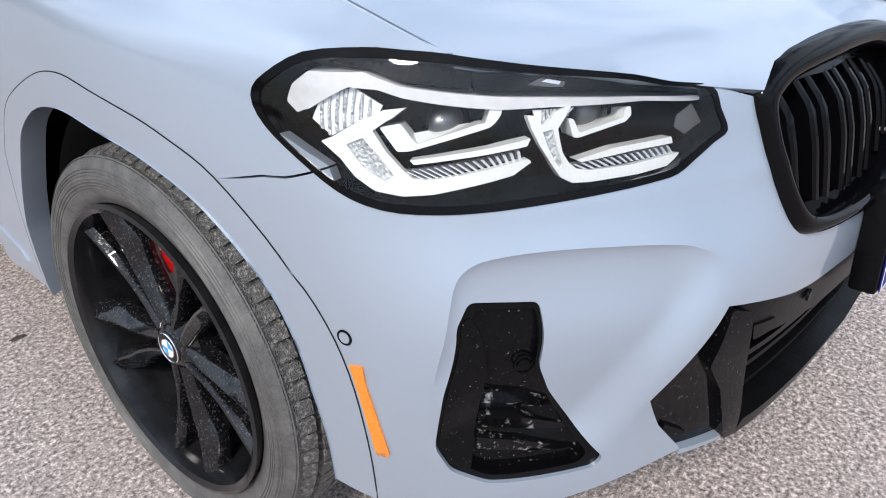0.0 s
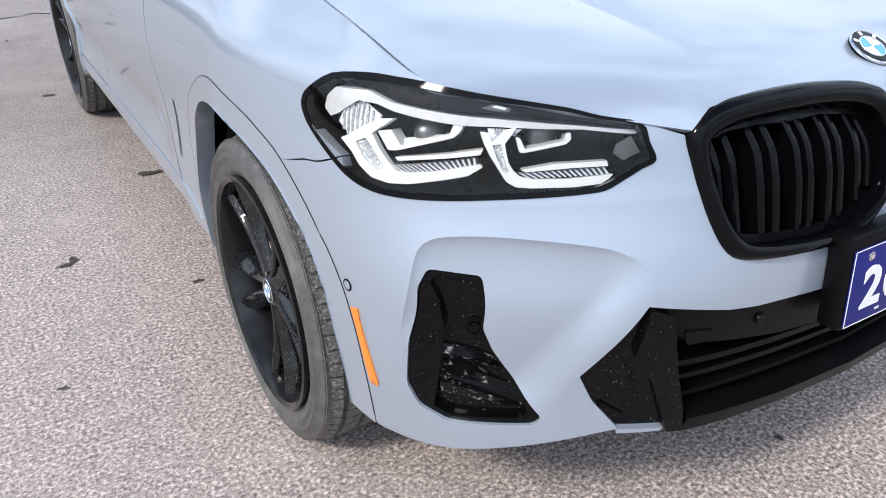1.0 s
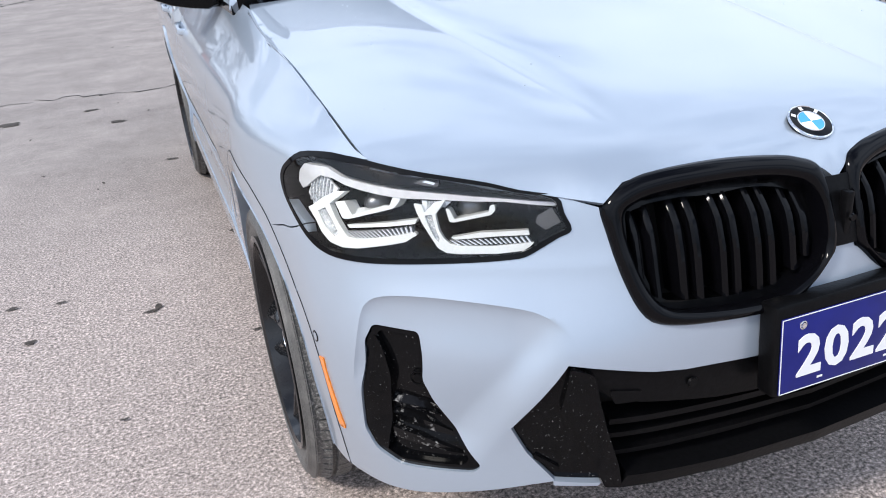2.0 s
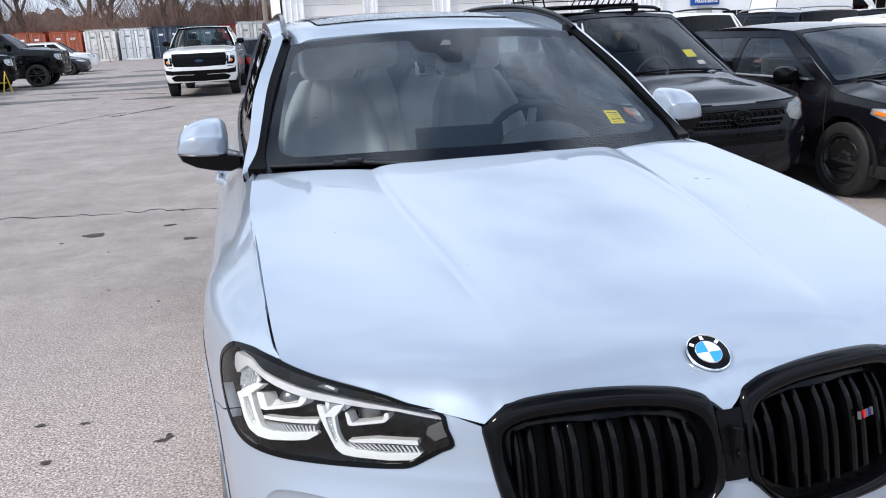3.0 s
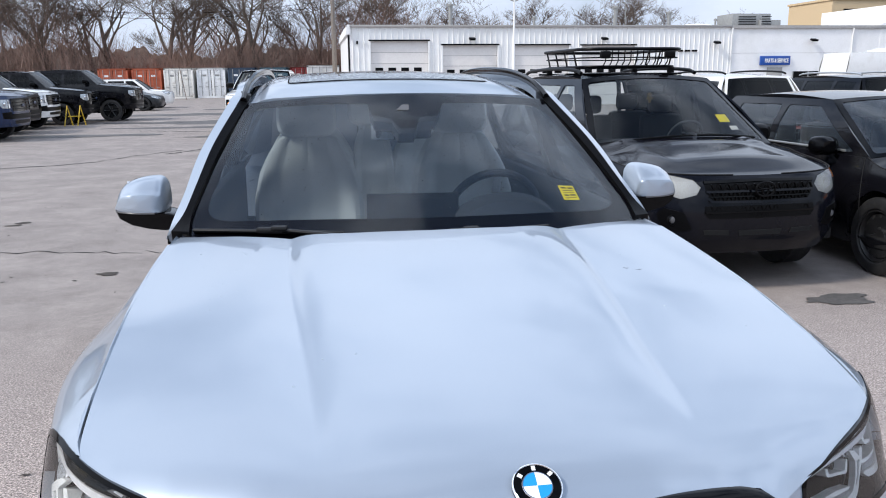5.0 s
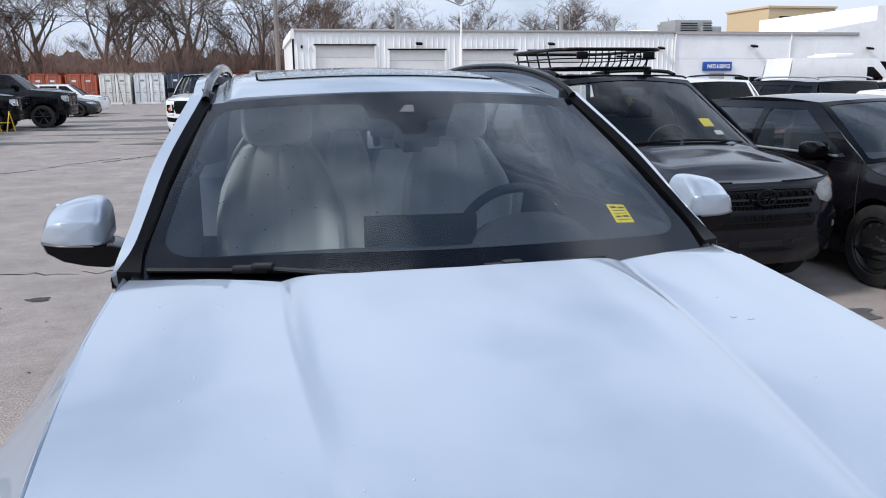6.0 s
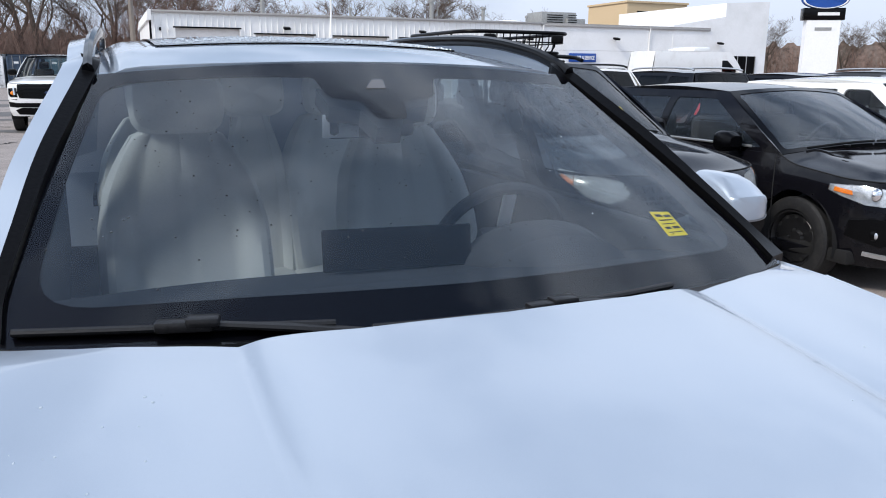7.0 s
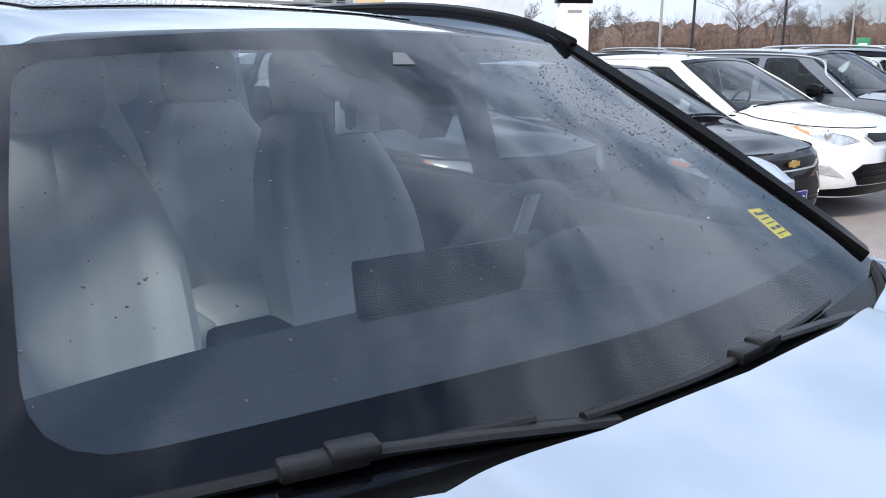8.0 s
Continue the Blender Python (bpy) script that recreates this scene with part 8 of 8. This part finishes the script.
bin_ = thing("blue_skip", "small blue plastic bin beside the containers", "bin", pose(-2.4, 60.5, 0))
part("bin_body", loft([[(-w, -w, z), (w, -w, z), (w, w, z), (-w, w, z)] for w, z in ((.5, 0), (.62, 1.1))]), BLUE_PAINT, bin_)
part("bin_lid", block(0, 0, 1.14, 1.3, 1.3, .08, .03), BLUE_PAINT, bin_)

# ---- bare trees ----
BARK = material("grey_brown_bark", (0.105, 0.082, 0.066), rough=0.95, vary=0.35, grain=9, bump=0.5, stain=(0.16, 0.135, 0.115), stain_scale=2.0)
TWIG = material("brown_twigs", (0.115, 0.085, 0.068), rough=0.95, vary=0.25, grain=4)
BRUSH = material("dry_brush", (0.22, 0.140, 0.112), rough=0.95, vary=0.4, grain=2.0, stain=(0.09, 0.065, 0.05), stain_scale=0.6)


def bare_tree(name, label, seed, height, lean, spread, m):
    """A leafless tree: tapered trunk, limbs, and a crown of fine twigs."""
    r = random.Random(seed)
    trunk, limbs, twigs = [], [], []

    def grow(p, d, length, rad, level):
        n = 5 if level < 2 else 4 if level < 4 else 2
        pts, rads = [np.array(p)], [rad]
        q, dd = np.array(p, float), np.array(d, float)
        for k in range(n):
            wild = .075 if level < 2 else .15 if level == 2 else .24
            dd = dd + np.array([r.gauss(0, wild), r.gauss(0, wild), r.gauss(.05, .07)])
            dd /= np.linalg.norm(dd)
            q = q + dd * length / n
            pts.append(q.copy())
            rads.append(rad * (1 - .62 * (k + 1) / n) if level < 4 else rad * (1 - .8 * (k + 1) / n))
        sides = (9, 7, 5, 4, 3, 3)[min(level, 5)]
        shape = tube(pts, np.maximum(rads, .013), sides, 1.0, False)
        (trunk if level == 0 else limbs if level < 3 else twigs).append(shape)
        if level >= 5:
            return
        kids = (5, 4, 4, 4, 4)[level]
        for k in range(kids):
            f = .35 + .65 * (k + r.random()) / kids if level else .38 + .62 * (k + r.random()) / kids
            i = min(n - 1, int(f * n))
            base = pts[i] + (pts[i + 1] - pts[i]) * (f * n - i if f * n - i <= 1 else 1)
            a = r.uniform(0, 6.283)
            side = np.array([math.cos(a), math.sin(a), r.uniform(-.1, .5)])
            nd = dd * .6 + side * spread * r.uniform(.7, 1.3)
            nd /= np.linalg.norm(nd)
            grow(base, nd, length * r.uniform(.48, .72), rads[i] * r.uniform(.45, .68), level + 1)

    grow((0, 0, -.1), (lean, r.gauss(0, .05), 1), height * .55, height * .024, 0)
    t = thing(name, label, "tree", m, "bare trees")
    part("trunk", join(*trunk), BARK, t)
    part("branchwork", join(*limbs), BARK, t)
    part("crown", join(*twigs), TWIG, t)["kind"] = "stuff"
    return t


protos = [bare_tree("bare_tree", "tall leafless tree with grey-brown bark behind the containers", 3, 15, -.45, .75, pose(-4.6, 78, 0)),
          bare_tree("bare_tree", "leafless tree with a fine spreading crown", 11, 13, .12, .8, pose(-14, 79, 0)),
          bare_tree("bare_tree", "leafless tree with a forked trunk", 23, 14, -.1, .7, pose(-24, 78, 0)),
          bare_tree("bare_tree", "slender leafless tree with upright limbs", 41, 10, .05, .62, pose(6, 80, 0))]
rt = random.Random(5)
spots = [(x, rt.uniform(78, 96)) for x in np.arange(-62, 6, 2.4)] + [(x, rt.uniform(72, 92)) for x in np.arange(7, 36, 3.0)]
for k, (x, y) in enumerate(spots):
    o = protos[rt.choice((0, 1, 1, 2, 2, 3))]
    sc = rt.uniform(.75, 1.15) if x < 6 else rt.uniform(.62, .85)
    copy_thing(o, pose(x + rt.uniform(-1, 1), y, 0, 0, 0, rt.uniform(0, 360)) @ Matrix.Scale(sc, 4))
for k, (x, y) in enumerate([(44, 92), (49, 88), (60, 96), (66, 92), (72, 88), (80, 84), (90, 80), (98, 74), (104, 66), (112, 58), (118, 48), (86, 90), (76, 98), (94, 84), (101, 82), (108, 74), (113, 66), (116, 54), (121, 42), (122, 34), (110, 60), (84, 96), (70, 100)]):
    copy_thing(protos[k % 4], pose(x, y, 0, 0, 0, k * 53) @ Matrix.Scale(rt.uniform(.55, .75), 4))


def thicket(name, label, line, height, count, seed):
    """A band of dry brush: many thin bent stems along a line on the plan."""
    r = random.Random(seed)
    line = np.array(line, float)
    v, f = [], []

    def stem(p, z0, dx, dy, h, w):
        a = r.uniform(0, 6.28)
        ca, sa = math.cos(a), math.sin(a)
        n = len(v)
        mid = None
        for t in (0, .5, 1):
            cx, cy = p[0] + dx * t * (.5 + .5 * t), p[1] + dy * t * (.5 + .5 * t)
            ww, z = w * (1 - .8 * t), z0 + h * t
            v.extend([(cx - ca * ww, cy - sa * ww, z), (cx + ca * ww, cy + sa * ww, z), (cx - sa * ww, cy + ca * ww, z)])
            if t == .5:
                mid = (cx, cy, z)
        for t in (0, 1):
            o = n + 3 * t
            f.extend([(o, o + 1, o + 4, o + 3), (o + 1, o + 2, o + 5, o + 4), (o + 2, o, o + 3, o + 5)])
        return mid

    for k in range(count // 4):
        q = r.random() * (len(line) - 1)
        i = int(q)
        p = line[i] + (line[i + 1] - line[i]) * (q - i) + np.array([r.gauss(0, 2.2), r.gauss(0, 2.2)])
        h = height * r.uniform(.40, 1.0) * (1 + .35 * math.sin(p[0] * .31) * math.sin(p[0] * .13 + 1))
        mid = stem(p, 0, r.gauss(0, .30) * h, r.gauss(0, .30) * h, h, r.uniform(.016, .040))
        for _ in range(3):
            hh = h * r.uniform(.25, .6)
            stem(mid[:2], mid[2] * r.uniform(.5, 1.3), r.gauss(0, .9) * hh, r.gauss(0, .9) * hh, hh * r.uniform(.2, 1.0), r.uniform(.009, .020))
    ob = mesh_object(name, (np.array(v), f), BRUSH)
    return tagged(ob, label, "brush", kind="stuff")


thicket("dry_brush", "dense dry brown brush below the bare trees", [(-70, 84), (-40, 80), (-15, 78), (4, 78), (20, 74)], 7.6, 22000, 1)
thicket("dry_brush", "dense dry brown brush beyond the road", [(42, 96), (60, 100), (80, 92), (100, 78), (116, 58), (122, 40), (124, 20)], 7.0, 16000, 2)


def ridge(name, label, line, height, mat, seed):
    """Far woodland: a rough solid band with an uneven top."""
    r = random.Random(seed)
    pts = crom(line, np.linspace(0, len(line) - 1, 520))
    top = [height * (1 + .30 * noise.noise(Vector((p[0] * .09, p[1] * .09, seed))) + .20 * noise.noise(Vector((p[0] * .5, p[1] * .5, seed))) + r.uniform(-.07, .07)) for p in pts]
    out = pts + (pts - pts.mean(0)) * .04
    rings = [[(p[0], p[1], 0), (p[0], p[1], h * .7), (p[0] * .7 + q[0] * .3, p[1] * .7 + q[1] * .3, h), (q[0], q[1], h * .6), (q[0], q[1], 0)] for p, q, h in zip(pts, out, top)]
    ob = mesh_object(name, loft(rings, closed=False, caps=False), mat)
    return tagged(ob, label, "woods", kind="stuff")


FAR_WOODS = material("far_brown_woods", (0.17, 0.125, 0.108), rough=1.0, vary=0.6, grain=1.6, bump=0.8, stain=(0.19, 0.165, 0.15), stain_scale=.7)
ridge("distant_woods", "distant brown leafless woodland", [(-150, 60), (-110, 105), (-60, 112), (-10, 108), (30, 100)], 5.6, FAR_WOODS, 3)
ridge("distant_woods", "distant brown leafless woodland beyond the road", [(36, 112), (70, 116), (100, 104), (130, 74), (142, 40), (146, 0), (140, -60)], 6.4, FAR_WOODS, 8)


def house(label, x, y, turn, w, d, h):
    t = thing("house", label, "house", pose(x, y, 0, 0, 0, turn))
    part("wall", block(0, 0, h / 2, w, d, h), BRICK_TAN, t)
    part("roof", (np.array([(-w * .56, -d * .58, h), (w * .56, -d * .58, h), (w * .56, d * .58, h), (-w * .56, d * .58, h), (-w * .4, 0, h + d * .32), (w * .4, 0, h + d * .32)]), [(0, 1, 5, 4), (2, 3, 4, 5), (1, 2, 5), (3, 0, 4), (3, 2, 1, 0)]), BROWN_ROOF, t)
    for q in (-.3, 0, .3):
        win = part("window", block(q * w, -d / 2 - .03, h * .6, 1.1, .06, 1.2), GLOSS_BLACK, t)
        part("window_frame", block(q * w, -d / 2 - .02, h * .6, 1.3, .05, 1.4), WHITE, t)


house("pale house half hidden by bare trees", -56, 108, -6, 10, 8, 3.6)
house("low house beyond the road", 122, 88, 45, 9, 6, 3.0)
house("low house beyond the road", 134, 58, 65, 10, 6, 3.0)


# ---- poles, wires, road beyond ----
def post(name, label, x, y, h, r, mat, arm=False):
    t = thing(name, label, "pole", pose(x, y, 0))
    part("shaft", tube([(0, 0, 0), (0, 0, h)], (r, r * .7), 8), mat, t)
    if arm:
        part("cross_arm", block(0, 0, h - .7, 2.2, .12, .12), mat, t)
    return t


post("utility_pole", "weathered wooden utility pole", 1.0, 52, 10, .16, WOOD_GREY, True)
post("utility_pole", "weathered wooden utility pole", -30, 84, 9.5, .15, WOOD_GREY, True)
post("lamp_post", "grey steel lamp post", 39.5, 30.6, 9, .09, HVAC_GREY)
post("lamp_post", "dark steel lamp post", 47.0, 33.5, 9.5, .11, CHARCOAL_PAINT)
post("lamp_post", "dark steel lamp post", 56.0, 32.0, 9.5, .11, CHARCOAL_PAINT)
post("lamp_post", "pale steel lamp post", 84.0, 40.0, 9.5, .12, HVAC_GREY)
post("radio_mast", "thin lattice radio mast", 26.0, 66.0, 11, .05, HVAC_GREY)
wire = thing("overhead_wire", "thin overhead wires between poles", "wire")
for z, dy in ((8.4, 0), (8.9, .4)):
    part("cable", tube([(-60 + 62 * t, 84 - 6 * t + dy, z - 1.2 * math.sin(math.pi * (t * 2 % 1))) for t in np.linspace(0, 1, 40)], .02, 4), SATIN_BLACK, wire)
GRASS = material("dry_verge_grass", (0.20, 0.165, 0.10), rough=1.0, vary=0.35, grain=3.0, stain=(0.14, 0.125, 0.07), stain_scale=.3)
verge = mesh_object("grass_verge", (np.array([(46, 60, .02), (62, 44, .02), (66, 0, .02), (66, -120, .02), (150, -120, .02), (150, 120, .02), (46, 120, .02)]), [tuple(range(7))]), GRASS)
tagged(verge, "dry brown roadside verge", "grass", kind="structure")
back_verge = mesh_object("grass_verge", (np.array([(-160, 76, .02), (40, 76, .02), (40, 130, .02), (-160, 130, .02)]), [(0, 1, 2, 3)]), GRASS)
tagged(back_verge, "dry brown ground below the bare trees", "grass", kind="structure")
ROAD = material("distant_road", (0.13, 0.125, 0.12), rough=0.9, vary=0.1, grain=2)
road = mesh_object("road", (np.array([(70, 46, .03), (76, 0, .03), (76, -120, .03), (86, -120, .03), (86, 2, .03), (80, 50, .03), (56, 84, .03), (48, 80, .03)]), [tuple(range(8))]), ROAD)
tagged(road, "grey asphalt road beyond the verge", "road", kind="structure")
fence = thing("wooden_fence", "weathered board fence along the road", "fence")
for k in range(34):
    t = k / 33
    x, y = 96 + 14 * t, 74 - 46 * t
    part("fence_panel", moved(block(0, 0, .95, 1.42, .04, 1.7), Matrix.Translation((x, y, 0)) @ Matrix.Rotation(radians(-73), 4, "Z")), WOOD_GREY, fence)
    part("fence_post", block(x, y - .72, 1.0, .12, .12, 2.0), WOOD_GREY, fence)
GREEN = material("green_road_sign", (0.02, 0.20, 0.10), rough=.4, vary=.05)
board = thing("road_sign", "small green road sign on two posts", "sign", pose(52, 24.5, 0, 0, 0, -62))
part("sign_board", block(0, 0, 2.0, .8, .05, 1.0, .02), GREEN, board)
for x in (-.25, .25):
    part("sign_post", tube([(x, .05, 0), (x, .05, 2.4)], .04, 6), HVAC_GREY, board)
part("sign_bar", block(0, -.03, 2.1, .5, .02, .12), WHITE, board)
marker = thing("yellow_marker", "thin yellow roadside marker post", "marker", pose(49, 32, 0))
part("marker_post", tube([(0, 0, 0), (0, 0, 1.6)], .07, 8), YELLOW_STEEL, marker)
vehicle("pickup_truck", "black pickup truck on the road", "truck", pose(77, 33.5, 0, 0, 0, -20), dict(TRUCK, paint=BLACK_PAINT, step=.12))

# ---- wear on the lot ----
CRACK = material("dark_crack", (0.035, 0.032, 0.03), rough=0.95, vary=0.3, grain=20)
DAMP = material("damp_stain", (0.10, 0.094, 0.090), rough=0.7, vary=0.2, grain=30, stain=(0.15, 0.14, 0.133), stain_scale=2.5)
LEAF = material("dark_dry_leaf", (0.055, 0.045, 0.038), rough=0.9, vary=0.4, grain=60)
rg = random.Random(12)


def crack(path, width):
    pts = crom(path, np.linspace(0, len(path) - 1, 60))
    v = []
    for p in pts:
        j = np.array([rg.gauss(0, .03), rg.gauss(0, .05)])
        w = width * rg.uniform(.3, 1.3)
        v += [(p[0] + j[0], p[1] + j[1] - w, .004), (p[0] + j[0], p[1] + j[1] + w, .004)]
    ob = mesh_object("asphalt_crack", (np.array(v), [(2 * i, 2 * i + 2, 2 * i + 3, 2 * i + 1) for i in range(len(pts) - 1)]), CRACK)
    tagged(ob, "dark irregular crack in the asphalt", "crack", kind="structure")


crack([(-9, 7.4), (-6, 7.2), (-3.7, 6.95), (-2.2, 6.7), (-1.3, 6.6), (0, 6.5)], .012)
crack([(-16, 14.2), (-10, 14.6), (-7, 14.8), (-5, 15.5), (-4.2, 17.0), (-3.4, 18.2)], .05)
crack([(-9, 16.0), (-7.6, 16.6), (-6.8, 16.4)], .05)
crack([(-3.6, 17.2), (-2.9, 18.4), (-2.4, 19.2)], .07)
crack([(-6, 26), (-4, 25), (-3, 24)], .06)


def blot(name, label, x, y, rx, ry, mat, z, seed, kind="structure"):
    r = random.Random(seed)
    ph = [r.uniform(0, 6.28) for _ in range(4)]
    v = [(x + rx * math.cos(a) * q, y + ry * math.sin(a) * q, z) for a in np.linspace(0, 2 * math.pi, 40, endpoint=False) for q in [1 + .22 * math.sin(2 * a + ph[0]) + .16 * math.sin(3 * a + ph[1]) + .10 * math.sin(7 * a + ph[2]) + .07 * math.sin(13 * a + ph[3])]]
    return tagged(mesh_object(name, (np.array(v), [tuple(range(40))]), mat), label, "stain", kind=kind)


for k, (x, y, rx, ry) in enumerate(((-3.2, 31, 4.2, 1.4), (-4.6, 27.5, 2.2, .6), (-1.2, 27, 2.0, .9), (-5.5, 38, 3.2, 1.6), (-3, 44, 3, 1.2), (-2.6, 22.5, 1.3, .5), (3.35, 4.0, .28, .11), (-7.4, 24, 2.0, .7), (-6.5, 31, 1.4, .6), (5.1, 3.9, .2, .1))):
    blot("damp_stain", "dark damp stain on the asphalt", x, y, rx, ry, DAMP, .004 + .0004 * k, k)
leaf_shapes = []
for k in range(130):
    a, dist = rg.uniform(0, 6.28), abs(rg.gauss(0, 1))
    x, y = rg.uniform(-5.5, -1.0), rg.uniform(-.3, 11)
    if k > 105:
        x, y = rg.uniform(-1.5, 4), rg.uniform(-2.2, .2)
    s = rg.choice((.006, .008, .012, .020))
    el = rg.uniform(.35, .8)
    ang = rg.uniform(0, 3.14)
    pts = [(math.cos(t) * s * (1 + .3 * math.sin(3 * t)), math.sin(t) * s * el) for t in np.linspace(0, 6.283, 9, endpoint=False)]
    leaf_shapes.append((np.array([(x + px * math.cos(ang) - py * math.sin(ang), y + px * math.sin(ang) + py * math.cos(ang), .006 + .003 * math.sin(px * 90)) for px, py in pts]), [tuple(range(9))]))
tagged(mesh_object("leaf_litter", join(*leaf_shapes), LEAF), "scattered dark leaf scraps and grit on the asphalt", "leaves", kind="stuff")
for x, y, s in ((-.81, 2.65, .045), (-1.24, 1.97, .022), (-.89, 1.63, .016), (-1.35, 1.26, .012), (-2.11, 5.84, .10), (-1.52, 5.96, .05), (-1.32, 5.4, .06), (-1.75, 2.27, .022), (-1.57, 2.23, .018), (-1.66, 1.93, .024), (-1.90, 1.98, .020), (-3.69, 8.62, .09), (-3.74, 8.46, .08), (-1.02, 4.1, .03)):
    blot("dark_spot", "dark worn spot on the asphalt", x, y, s, s * .5, LEAF, .006, int(x * 1000) % 97)
